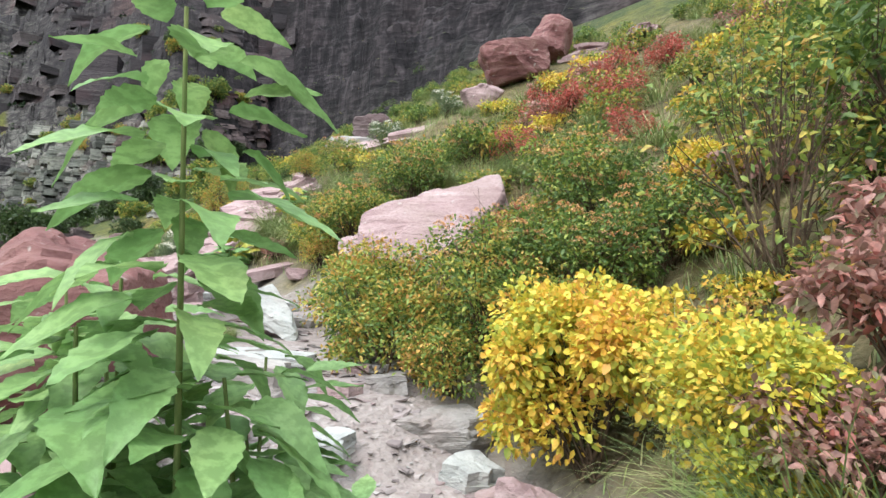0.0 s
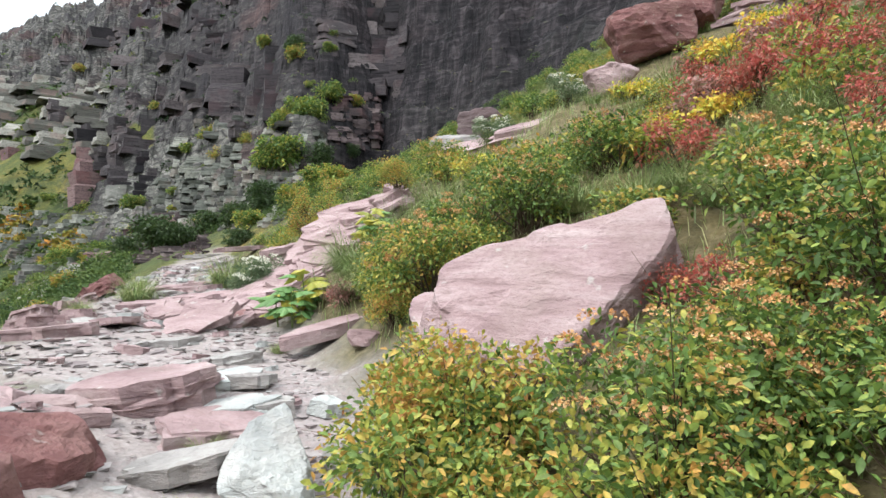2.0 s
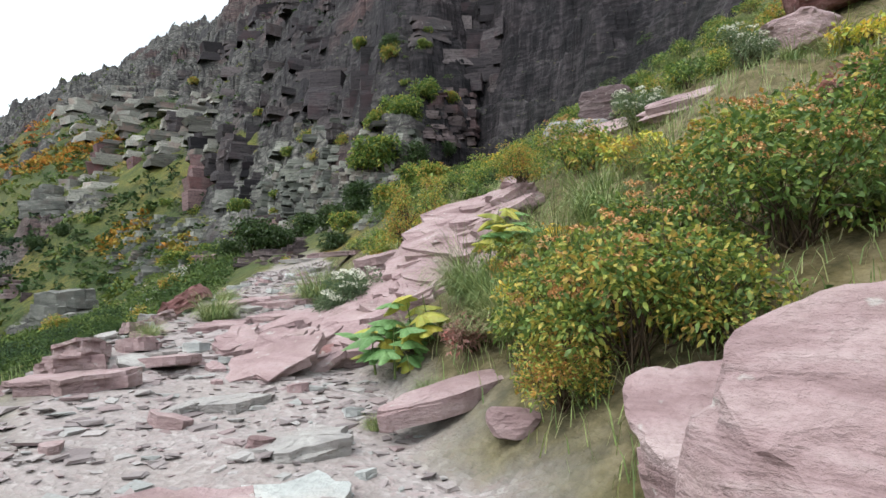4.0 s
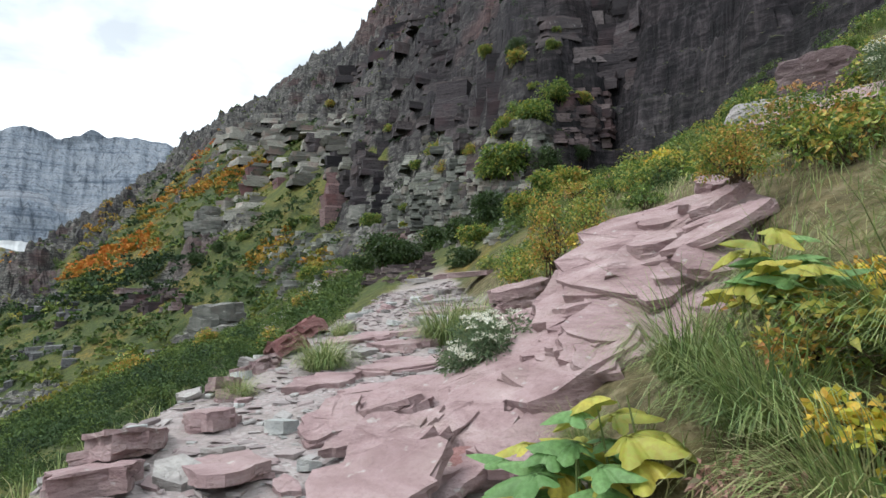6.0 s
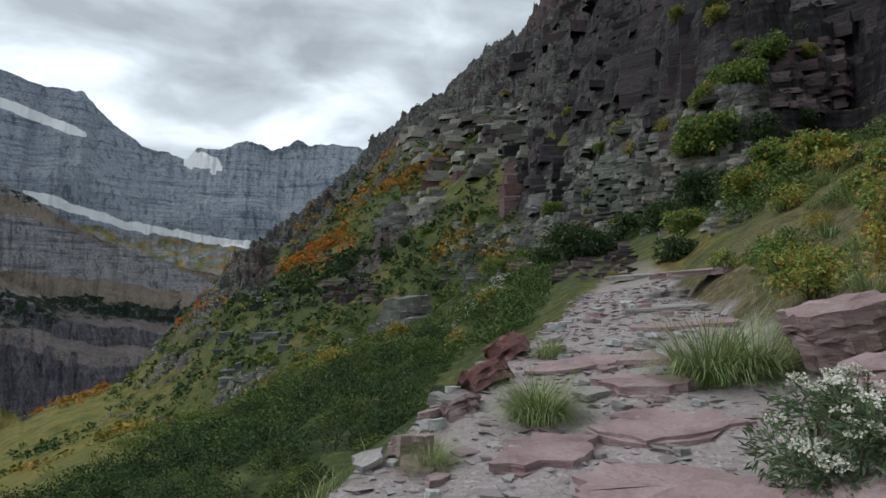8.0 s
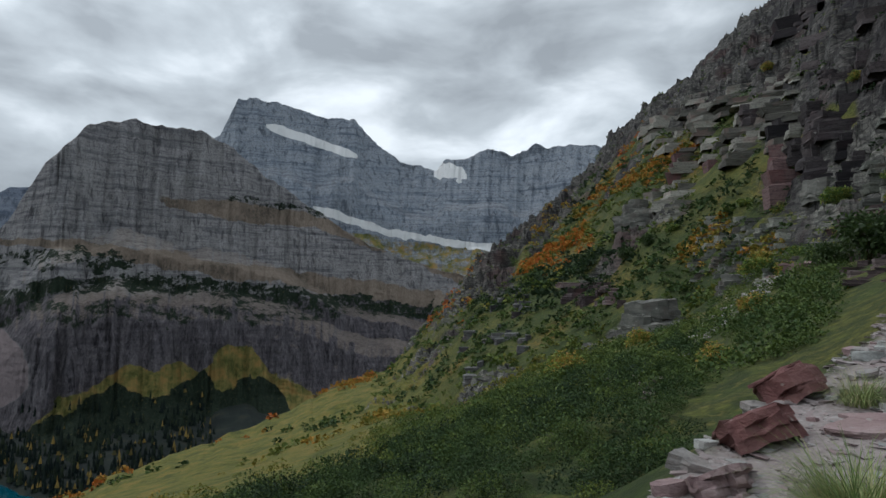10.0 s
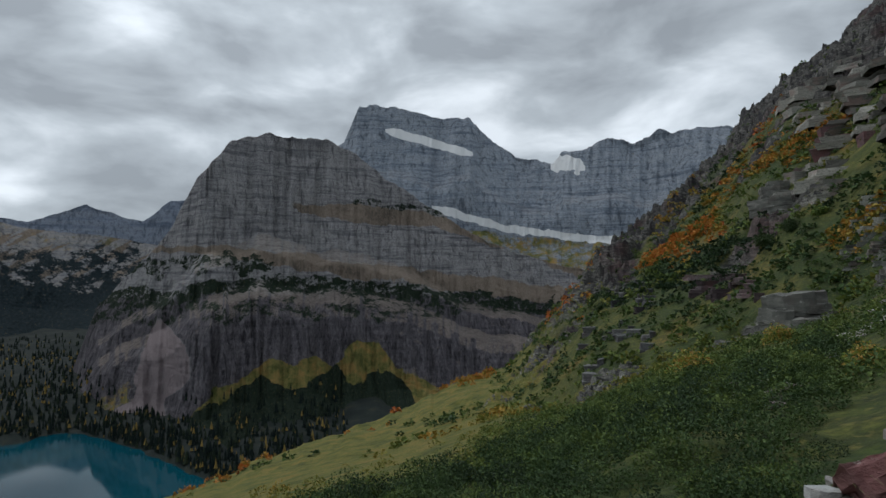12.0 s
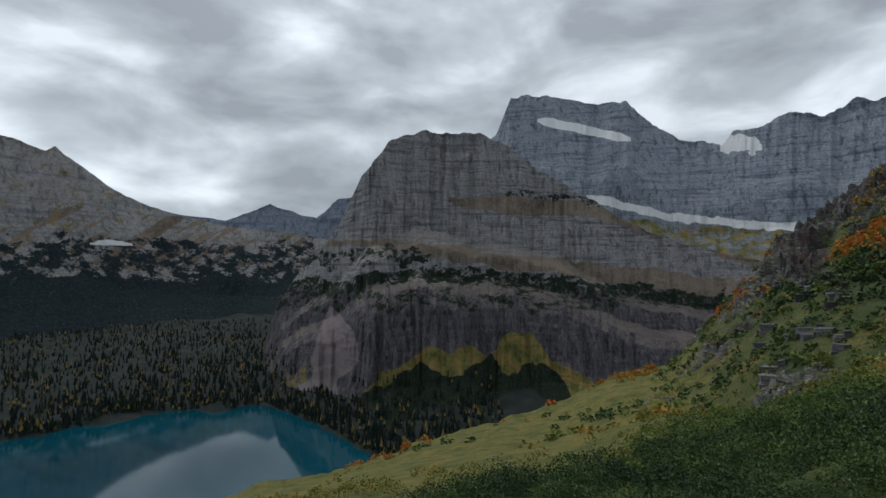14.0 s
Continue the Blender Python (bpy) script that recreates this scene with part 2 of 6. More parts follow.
def massif_material(name, base, dark, pale, wood, scale=1.0, turf=1.0):
    """Far mountain faces: level beds, fluted cliffs, scree shelves and woods, snow where it lies."""
    m = Nodes(name)
    p = m.place()
    beds = m.noise(m.place((0.06, 0.06, 1.0)), 0.075 * scale, 7, 0.7, 0.1)
    flute = m.noise(m.place((1, 1, 0.16)), 0.075 * scale, 6, 0.68, 0.4)
    patch = m.noise(p, 0.011 * scale, 7, 0.65)
    fine = m.noise(m.place((1, 1, 0.6)), 0.2 * scale, 6, 0.75)
    c = m.ramp(beds, (0.34, dark), (0.45, base), (0.52, pale), (0.58, base), (0.68, dark))
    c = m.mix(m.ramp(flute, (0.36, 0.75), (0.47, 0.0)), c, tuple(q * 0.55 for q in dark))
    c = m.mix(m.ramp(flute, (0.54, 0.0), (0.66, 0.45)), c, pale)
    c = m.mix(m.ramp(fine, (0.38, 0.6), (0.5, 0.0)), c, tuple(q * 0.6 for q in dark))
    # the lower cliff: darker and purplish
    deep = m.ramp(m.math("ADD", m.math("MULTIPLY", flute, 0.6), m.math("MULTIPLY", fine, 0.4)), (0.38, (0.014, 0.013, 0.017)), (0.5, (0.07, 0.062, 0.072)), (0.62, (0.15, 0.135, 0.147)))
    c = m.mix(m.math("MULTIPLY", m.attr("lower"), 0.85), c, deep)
    # scree and grass shelves between the cliffs
    up = m.node("ShaderNodeSeparateXYZ", "Z", Vector=m.node("ShaderNodeNewGeometry", "Normal"))
    easy = m.math("MULTIPLY", m.ramp(m.math("ADD", up, m.math("MULTIPLY", m.math("SUBTRACT", fine, 0.5), 0.5)), (0.62, 0.0), (0.8, 1.0)), turf)
    rough = m.math("MULTIPLY", m.math("SUBTRACT", m.noise(m.place((0.7, 0.7, 1)), 0.045 * scale, 7, 0.75), 0.5), 2.4)
    shelf = m.ramp(m.math("ADD", m.attr("shelf"), rough), (0.35, 0.0), (0.6, 1.0))
    scree = m.ramp(m.math("ADD", m.math("MULTIPLY", patch, 0.5), m.math("MULTIPLY", fine, 0.5)), (0.38, (0.1, 0.088, 0.07)), (0.5, (0.225, 0.18, 0.145)), (0.62, (0.3, 0.25, 0.2)))
    c = m.mix(m.math("MAXIMUM", m.math("MULTIPLY", easy, 0.6), shelf), c, scree)
    fan = m.ramp(m.math("ADD", m.attr("fan"), m.math("MULTIPLY", rough, 0.5)), (0.4, 0.0), (0.55, 1.0))
    c = m.mix(fan, c, m.ramp(fine, (0.35, (0.18, 0.148, 0.152)), (0.6, (0.245, 0.205, 0.208))))
    green = m.ramp(m.math("ADD", m.attr("grass"), m.math("MULTIPLY", rough, 0.7)), (0.35, 0.0), (0.6, 1.0))
    c = m.mix(green, c, m.ramp(m.noise(p, 0.03 * scale, 6, 0.7), (0.38, (0.09, 0.1, 0.03)), (0.5, (0.2, 0.175, 0.06)), (0.6, (0.3, 0.2, 0.07))))
    trees = m.ramp(fine, (0.35, wood), (0.6, tuple(q * 2.2 for q in wood)), (0.72, (0.16, 0.12, 0.03)))
    c = m.mix(m.ramp(m.math("ADD", m.attr("wood"), m.math("MULTIPLY", rough, 1.0)), (0.42, 0.0), (0.56, 1.0)), c, trees)
    snow = m.ramp(m.math("ADD", m.attr("snow"), m.math("MULTIPLY", rough, 0.15)), (0.45, 0.0), (0.55, 1.0))
    c = m.mix(snow, c, (0.75, 0.76, 0.76))
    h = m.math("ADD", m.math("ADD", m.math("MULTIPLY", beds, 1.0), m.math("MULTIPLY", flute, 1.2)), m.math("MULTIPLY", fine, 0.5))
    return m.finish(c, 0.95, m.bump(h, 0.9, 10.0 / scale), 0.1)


# ---- noise on arrays ----
def _hash(ix, iy, iz, seed):
    n = (ix.astype(np.int64) * 374761393 + iy.astype(np.int64) * 668265263 + iz.astype(np.int64) * 2147483647 + seed * 974711) & 0xFFFFFFFF
    n = ((n ^ (n >> 13)) * 1274126177) & 0xFFFFFFFF
    n = ((n ^ (n >> 16)) * 2246822519) & 0xFFFFFFFF
    return ((n ^ (n >> 15)) & 0xFFFFFF) / float(0xFFFFFF)


def vnoise(x, y, z=0.0, seed=0):
    """Smooth value noise, 0 to 1."""
    x, y, z = np.broadcast_arrays(np.asarray(x, float), np.asarray(y, float), np.asarray(z, float))
    ix, iy, iz = np.floor(x), np.floor(y), np.floor(z)
    fx, fy, fz = x - ix, y - iy, z - iz
    fx, fy, fz = fx * fx * (3 - 2 * fx), fy * fy * (3 - 2 * fy), fz * fz * (3 - 2 * fz)
    def c(a, b, d):
        return _hash(ix + a, iy + b, iz + d, seed)
    lo = (c(0, 0, 0) * (1 - fx) + c(1, 0, 0) * fx) * (1 - fy) + (c(0, 1, 0) * (1 - fx) + c(1, 1, 0) * fx) * fy
    hi = (c(0, 0, 1) * (1 - fx) + c(1, 0, 1) * fx) * (1 - fy) + (c(0, 1, 1) * (1 - fx) + c(1, 1, 1) * fx) * fy
    return lo * (1 - fz) + hi * fz


def fbm(x, y, z=0.0, octaves=4, seed=0):
    """Layered noise, about -1 to 1."""
    total, amp, norm = 0.0, 1.0, 0.0
    for k in range(octaves):
        f = 2.03 ** k
        total = total + amp * (vnoise(np.asarray(x) * f, np.asarray(y) * f, np.asarray(z) * f, seed + k) * 2 - 1)
        norm += amp
        amp *= 0.5
    return total / norm * 1.5


def smooth(a, b, x):
    t = np.clip((x - a) / (b - a), 0, 1)
    return t * t * (3 - 2 * t)


# ---- the lie of the land ----
EYE = (-4.0, 7.4, 3.3)           # middle of the walk, centre of the polar slope
TRAIL = [(0.1, -5, -0.6), (0.1, 0, 0.05), (0.08, 2.2, 0.42), (-0.05, 3.1, 0.56), (-0.22, 3.4, 0.86), (-1.25, 4.8, 1.22), (-2.4, 6.1, 1.5),
         (-4.1, 7.7, 1.75), (-5.6, 9.6, 1.92), (-7.3, 12.4, 2.3), (-9.2, 15.6, 2.7), (-11.5, 19, 3.1), (-15, 24, 3.7), (-22, 32.5, 4.9), (-27, 39, 6.0)]


def along(x, y):
    """Way along the trail, offset to its right, and the trail's height, for each point."""
    best = np.full(np.shape(x), 1e9)
    s_out, u_out, z_out = np.zeros(np.shape(x)), np.zeros(np.shape(x)), np.zeros(np.shape(x))
    s0 = 0.0
    for k, (p, q) in enumerate(zip(TRAIL[:-1], TRAIL[1:])):
        dx, dy = q[0] - p[0], q[1] - p[1]
        length = math.hypot(dx, dy)
        f = ((x - p[0]) * dx + (y - p[1]) * dy) / length ** 2
        lo = -3.0 if k == 0 else 0.0
        hi = 3.0 if k == len(TRAIL) - 2 else 1.0
        f = np.clip(f, lo, hi)
        ex, ey = x - p[0] - f * dx, y - p[1] - f * dy
        d2 = ex * ex + ey * ey
        near = d2 < best
        best = np.where(near, d2, best)
        u = np.sqrt(d2) * np.sign(ex * dy - ey * dx)
        s_out, u_out, z_out = np.where(near, s0 + f * length, s_out), np.where(near, u, u_out), np.where(near, p[2] + f * (q[2] - p[2]), z_out)
        s0 += length
    return s_out, u_out, z_out


def near_height(x, y):
    """Height of the ground round the trail."""
    s, u, zt = along(x, y)
    wr = np.interp(s, [5, 9, 12, 16, 20, 26, 32], [0.32, 0.5, 0.85, 1.2, 1.5, 1.0, 0.5])
    wl = np.interp(s, [5, 9, 12, 16, 20, 26, 32], [0.8, 1.4, 1.5, 1.75, 1.9, 1.3, 0.6])
    ur = np.maximum(u - wr, 0)
    bank = 0.9 * np.minimum(ur, 0.5) + 0.68 * np.clip(ur - 0.5, 0, 2.0) + 0.61 * np.maximum(ur - 2.5, 0)
    ul = np.maximum(-u - wl, 0)
    drop = 0.75 * np.minimum(ul, 1.6) + 0.3 * np.maximum(ul - 1.6, 0)
    z = zt + bank - drop + 0.12 * np.clip(u, -1.5, 1.5) * smooth(14, 20, s)
    z = z + 0.2 * np.exp(-((u + 1.3) / 0.5) ** 2) * smooth(7.6, 8.6, s) * smooth(12.5, 11, s)
    off = smooth(0.3, 2.5, ur + ul)
    z = z + off * 0.28 * fbm(x * 0.55, y * 0.55, 0, 3, 5) + 0.035 * fbm(x * 1.7, y * 1.7, 0, 3, 9)
    return z


AZ = [-180, -120, -60, -20, 10, 25, 35, 45, 52, 60, 66, 73, 80, 91, 108, 130, 160, 180]
CREST_EL = [-8, 20, 36, 40, 41, 40, 33, 27.6, 24.9, 23.0, 20.2, 18.2, 17.2, 14.5, 12.2, 8.2, 3.8, 0.8, -7.3, -12.2, -16.8, -20, -16, -8]
CREST_AZ = [-180, -120, -60, -20, 10, 25, 35, 40.4, 43.5, 46.4, 50, 52.4, 55.3, 58, 60.1, 64.2, 69.5, 73, 80, 91, 108, 130, 160, 180]
CREST_R = [80, 60, 60, 60, 70, 90, 140, 230, 270, 300, 230, 190, 165, 130, 105, 90, 80, 80]
MID_EL = [-9, 15, 30, 27, 13.5, 10.5, 4.5, 3.2, -2.2, -5.2, -7.8, -11, -11.6, -15.2, -18.2, -22, -17, -9]
MID_R = [40, 30, 24, 24, 38, 38, 42, 66, 66, 66, 66, 68, 95, 80, 70, 55, 45, 40]
LAKE_Z = -300.0
SHORE_AZ = [100, 107, 110, 115, 119, 124, 129, 136, 145, 160]
SHORE_R = [900, 960, 1050, 1290, 1415, 1470, 1490, 1390, 1370, 1200]
R0 = 13.0                        # the near ground ends here and the slope takes over


def slope_height(az, r):
    """Height of the mountainside and the valley beyond it, with no small relief. Also the share of the way up to the crest."""
    a = np.radians(az)
    z_in = near_height(EYE[0] - R0 * np.sin(a), EYE[1] + R0 * np.cos(a))
    wob = 1 + 0.05 * fbm(az * 0.11, r * 0 + 3.0, 0, 4, 21)
    rm, rc = np.interp(az, AZ, MID_R) * wob, np.interp(az, AZ, CREST_R) * wob
    zm = EYE[2] + rm * np.tan(np.radians(np.interp(az, AZ, MID_EL)))
    zc = EYE[2] + rc * np.tan(np.radians(np.interp(az, CREST_AZ, CREST_EL) + 0.3 * fbm(az * 0.55, r * 0, 7.0, 4, 31)))
    f1 = np.clip((r - R0) / (rm - R0), 0, 1)
    f2 = np.clip((r - rm) / (rc - rm), 0, 1)
    z = z_in + (zm - z_in) * f1
    conv = np.interp(az, [60, 80, 95], [0.0, 0.0, 0.22])
    z = np.where(r > rm, zm + (zc - zm) * (f2 + conv * f2 * (1 - f2)), z)
    back = np.maximum(r - rc, 0)
    z = np.where(r > rc, zc - 0.75 * back - 0.004 * back ** 2 * (back < 60) - 0.004 * 3600 * (back >= 60), z)
    return z, f1, f2, rc


def valley_height(az, r):
    shore = np.interp(az, SHORE_AZ, SHORE_R) + 45 * fbm(az * 0.35, 0 * r, 2.0, 3, 77)
    beyond = np.maximum(r - shore, 0)
    rise = 0.065 * beyond + 26 * smooth(0, 60, beyond) * (0.6 + 0.4 * fbm(az * 0.3, r * 0.004, 0, 3, 50)) - 8
    return LAKE_Z + np.minimum(rise, 330)


def ground_height(x, y):
    """Height of the land at any place, without its small ledges."""
    x, y = np.asarray(x, float), np.asarray(y, float)
    dx, dy = x - EYE[0], y - EYE[1]
    r = np.hypot(dx, dy)
    az = np.degrees(np.arctan2(-dx, dy))
    zs = np.maximum(slope_height(az, np.maximum(r, R0))[0], valley_height(az, r))
    return np.where(r < R0, near_height(x, y), zs)


def rockiness(az, r, f1, f2):
    """Where bare rock shows: cliffs to the north, ribs and ledges across the slope, little on the meadow."""
    cliff = smooth(50, 38, az) * smooth(0.75, 1.0, f1)
    start = np.interp(az, [40, 47, 54, 62, 70], [0.05, 0.25, 0.5, 0.55, 0.3])
    upper = smooth(80, 70, az) * smooth(start, start + 0.22, f2 + 0.16 * fbm(az * 0.25, r * 0.03, 0, 3, 40))
    x, y = r * np.sin(np.radians(az)), r * np.cos(np.radians(az))
    patch = 0.8 * smooth(0.3, 0.6, fbm(x * 0.06, y * 0.06, 2.0, 4, 61)) * smooth(90, 74, az) * smooth(0.25, 0.5, f1)
    return np.clip(np.maximum(np.maximum(cliff, upper), patch), 0, 1) * smooth(105, 84, az) * smooth(-170, -60, az)


def terrace(z, thick, amount, warp):
    h = z / thick + warp
    base = np.floor(h)
    f = h - base
    g = base + smooth(0.45, 0.95, f) - warp
    return z + amount * (g * thick - z)


def set_attr(me, name, values):
    at = me.attributes.new(name, "FLOAT", "POINT")
    at.data.foreach_set("value", np.asarray(values, np.float32).ravel())


def grid_mesh(name, X, Y, Z, attrs=(), wrap=False):
    """A sheet from three arrays of rows and columns."""
    rows, cols = X.shape
    idx = np.arange(rows * cols).reshape(rows, cols)
    right = np.roll(idx, -1, axis=1) if wrap else idx[:, 1:]
    left = idx if wrap else idx[:, :-1]
    quads = np.stack([left[:-1], right[:-1], right[1:], left[1:]], -1).reshape(-1, 4)
    me = bpy.data.meshes.new(name)
    me.vertices.add(rows * cols)
    me.vertices.foreach_set("co", np.stack([X, Y, Z], -1).astype(np.float32).ravel())
    me.loops.add(quads.size)
    me.loops.foreach_set("vertex_index", quads.astype(np.int32).ravel())
    me.polygons.add(len(quads))
    me.polygons.foreach_set("loop_start", np.arange(0, quads.size, 4, dtype=np.int32))
    me.polygons.foreach_set("use_smooth", np.ones(len(quads), bool))
    for n, v in attrs:
        set_attr(me, n, v)
    me.update(calc_edges=True)
    me.validate()
    return me


def build_ground():
    fine = np.concatenate([np.arange(-8, 4, 0.3), np.arange(4, 82, 0.17), np.arange(82, 122, 0.28), np.arange(122, 150, 0.5), np.arange(150, 352, 2.0)])
    radii = np.concatenate([np.geomspace(0.002, 3, 24), np.arange(3.12, 13, 0.12), np.geomspace(13, 320, 600)[:-1], np.geomspace(320, 4800, 70)])
    az, r = np.meshgrid(fine, radii)
    az = np.where(az > 180, az - 360, az)
    a = np.radians(az)
    x, y = EYE[0] - r * np.sin(a), EYE[1] + r * np.cos(a)
    zs, f1, f2, rc = slope_height(az, np.maximum(r, R0))
    rock = rockiness(az, r, f1, f2) * (r > R0) * smooth(15, 24, r)
    amp = np.clip(r * 0.012, 0, 2.2) * smooth(R0, 30, r)
    # a tongue of grass climbs across the rocks below the pale beds
    level = np.degrees(np.arctan2(zs - EYE[2], r))
    tongue = smooth(1.0, 0.55, np.abs(level - np.interp(az, [37, 44, 52, 60], [15.6, 12.0, 9.0, 7.0])) / 1.0) * smooth(37, 40, az) * smooth(60, 55, az)
    rock = rock * (1 - tongue)
    # buttresses and gullies down the cliff, then ledges of two sizes
    zs = zs + amp * (0.4 + 0.6 * rock) * fbm(x * 0.11, y * 0.11, 0, 4, 3)
    butt = fbm(az * 0.16 + 0.02 * r, r * 0.012, 0, 4, 8)
    zs = zs - rock * np.clip(r * 0.075, 0, 13) * (0.35 - np.abs(butt)) * smooth(0.0, 0.3, f2 + smooth(45, 35, az) * 0.3) * (1 - 0.75 * smooth(0.7, 1.0, f2))
    gully = np.exp(-((az - 15.5 - 1.2 * fbm(r * 0.08, r * 0, 0, 3, 9)) / 2.6) ** 2)
    zs = zs - gully * 7.0 * smooth(0.9, 1.0, f1)
    zs = terrace(zs, 4.4, 0.8 * rock, 1.3 * fbm(x * 0.035, y * 0.035, 0, 4, 12))
    zs = terrace(zs, 1.5, 0.85 * rock * smooth(220, 120, r), 1.2 * fbm(x * 0.09, y * 0.09, 0, 4, 13))
    # angular blocks broken out of the faces, and thin beds
    crag = fbm(x * 0.2, y * 0.2, zs * 0.5, 3, 51)
    small = fbm(x * 0.75, y * 0.75, zs * 1.6, 3, 52)
    zs = zs + rock * np.clip(r * 0.018, 0.5, 3.2) * (np.round(crag * 3.5) / 3.5 + 0.4 * np.round(small * 3) / 3)
    zs = terrace(zs, 0.8, 0.75 * rock * smooth(140, 80, r), 0.8 * fbm(x * 0.2, y * 0.2, 0, 3, 53))
    zv = valley_height(az, r) + np.clip((r - 300) * 0.01, 0, 8) * fbm(x * 0.01, y * 0.01, 0, 4, 14)
    valley = (zv > zs).astype(float)
    z = np.where(r < R0, near_height(x, y), np.maximum(zs, zv))
    s, u, _ = along(x, y)
    wr = np.interp(s, [5, 9, 12, 16, 20, 26, 32], [0.32, 0.5, 0.85, 1.2, 1.5, 1.0, 0.5])
    wl = np.interp(s, [5, 9, 12, 16, 20, 26, 32], [0.8, 1.4, 1.5, 1.75, 1.9, 1.3, 0.6])
    edge = 0.25 * fbm(x * 1.3, y * 1.3, 0, 3, 71)
    path = smooth(0.25, -0.1, np.maximum(u - wr, -u - wl) + edge) * smooth(36, 27, s)
    high = np.where(az < 46, f2 * 5 - 0.25, f2 * 2 - 0.3)
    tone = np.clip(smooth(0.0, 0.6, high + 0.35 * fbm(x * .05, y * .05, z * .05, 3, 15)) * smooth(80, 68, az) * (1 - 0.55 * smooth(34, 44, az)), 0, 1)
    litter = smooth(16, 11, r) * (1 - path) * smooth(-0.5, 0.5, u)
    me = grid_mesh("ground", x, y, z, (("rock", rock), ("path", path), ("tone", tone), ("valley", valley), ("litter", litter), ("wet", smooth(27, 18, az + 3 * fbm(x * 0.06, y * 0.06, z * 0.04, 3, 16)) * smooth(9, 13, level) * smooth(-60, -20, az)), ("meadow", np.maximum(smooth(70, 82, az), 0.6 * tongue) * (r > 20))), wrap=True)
    me.polygons.foreach_set("use_smooth", np.repeat((radii[:-1] < 13)[:, None], x.shape[1], 1).ravel())
    ob = new("ground", me)
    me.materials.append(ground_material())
    return tagged(ob, "mountainside of pink trail rock, ledges, meadow and valley floor", "ground", kind="structure")


# ---- mountains across the valley ----
def massif(name, az0, az1, step, crest_az, crest_el, foot_az, foot_el, r_foot, tiers, relief, material, label, seed, masks=None, rag=0.25, bulge=None):
    """A mountain face as steps of cliff and easier ground from foot to crest, with a back that falls away.
    tiers: (share of the height, share of the depth) pairs; relief: depth from foot to crest in metres."""
    az = np.arange(az0, az1, step)
    v = np.linspace(0, 1, 230)
    A, V = np.meshgrid(az, v)
    top = np.interp(A, crest_az, crest_el) + rag * fbm(A * 0.9, A * 0, seed * 1.7, 5, seed)
    foot = np.interp(A, foot_az, foot_el)
    el = foot + (top - foot) * V
    wave = 0.06 * fbm(A * 0.18, V * 1.5, 4.0, 4, seed + 2)
    depth = np.interp(np.clip(V + wave, 0, 1), [t[0] for t in tiers], [t[1] for t in tiers])
    r = np.interp(A, foot_az, r_foot) + relief * depth
    if bulge:
        r = r + np.interp(A, bulge[0], bulge[1])
    k = relief / 500
    # gullies, ribs and thin beds
    gully = np.abs(fbm(A * 0.8 + V * 0.8, V * 1.6, 1.0, 4, seed + 4))
    ribs = np.abs(fbm(A * 3.2, V * 4.0, 0, 3, seed + 6))
    saw = V * 13 + 2.6 * fbm(A * 0.12, V * 6, 0, 4, seed + 8)
    r = r + k * (26 * gully * smooth(0.0, 0.25, V) - 11 * ribs * (0.4 + 0.6 * vnoise(A * 0.5, V * 5, 2, seed))) + 5 * (0.3 + vnoise(A * 0.4, V * 8, 0, seed + 9)) * (smooth(0.55, 0.95, saw - np.floor(saw)) - (saw - np.floor(saw)))
    z = EYE[2] + r * np.tan(np.radians(el))
    a = np.radians(A)
    X, Y = EYE[0] - r * np.sin(a), EYE[1] + r * np.cos(a)
    # the back of the mountain
    Xs, Ys, Zs, As, Els, Vs = [X], [Y], [z], [A], [el], [V]
    for j in range(1, 6):
        rb = r[-1:] + relief * 0.5 * j
        Xs.append(EYE[0] - rb * np.sin(a[-1:])); Ys.append(EYE[1] + rb * np.cos(a[-1:])); Zs.append(z[-1:] - relief * 0.3 * j ** 1.3)
        As.append(A[-1:]); Els.append(el[-1:] - 5); Vs.append(V[-1:])
    X, Y, Z, A, el, V = (np.concatenate(q) for q in (Xs, Ys, Zs, As, Els, Vs))
    attrs = {"snow": 0 * A, "wood": 0 * A, "fan": 0 * A, "grass": 0 * A, "lower": 0 * A, "shelf": 0 * A}
    if masks:
        attrs.update(masks(A, el, V, X, Y, Z))
    me = grid_mesh(name, X, Y, Z, attrs.items())
    me.materials.append(material)
    return tagged(new(name, me), label, "mountain")


def band(A, el, az_pts, el_pts, half, rough=0.25, seed=3):
    """A strip of given half height along a line across the face, thinning to its ends."""
    mid = np.interp(A, az_pts, el_pts)
    inside = smooth(az_pts[0] - 0.3, az_pts[0] + 1.0, A) * smooth(az_pts[-1] + 0.3, az_pts[-1] - 1.0, A)
    w = half * (0.25 + 0.75 * inside) * (1 + rough * fbm(A * 1.5, el * 2, 0, 3, seed))
    return np.where((A > az_pts[0]) & (A < az_pts[-1]), smooth(1.15, 0.85, np.abs(el - mid) / w), 0)


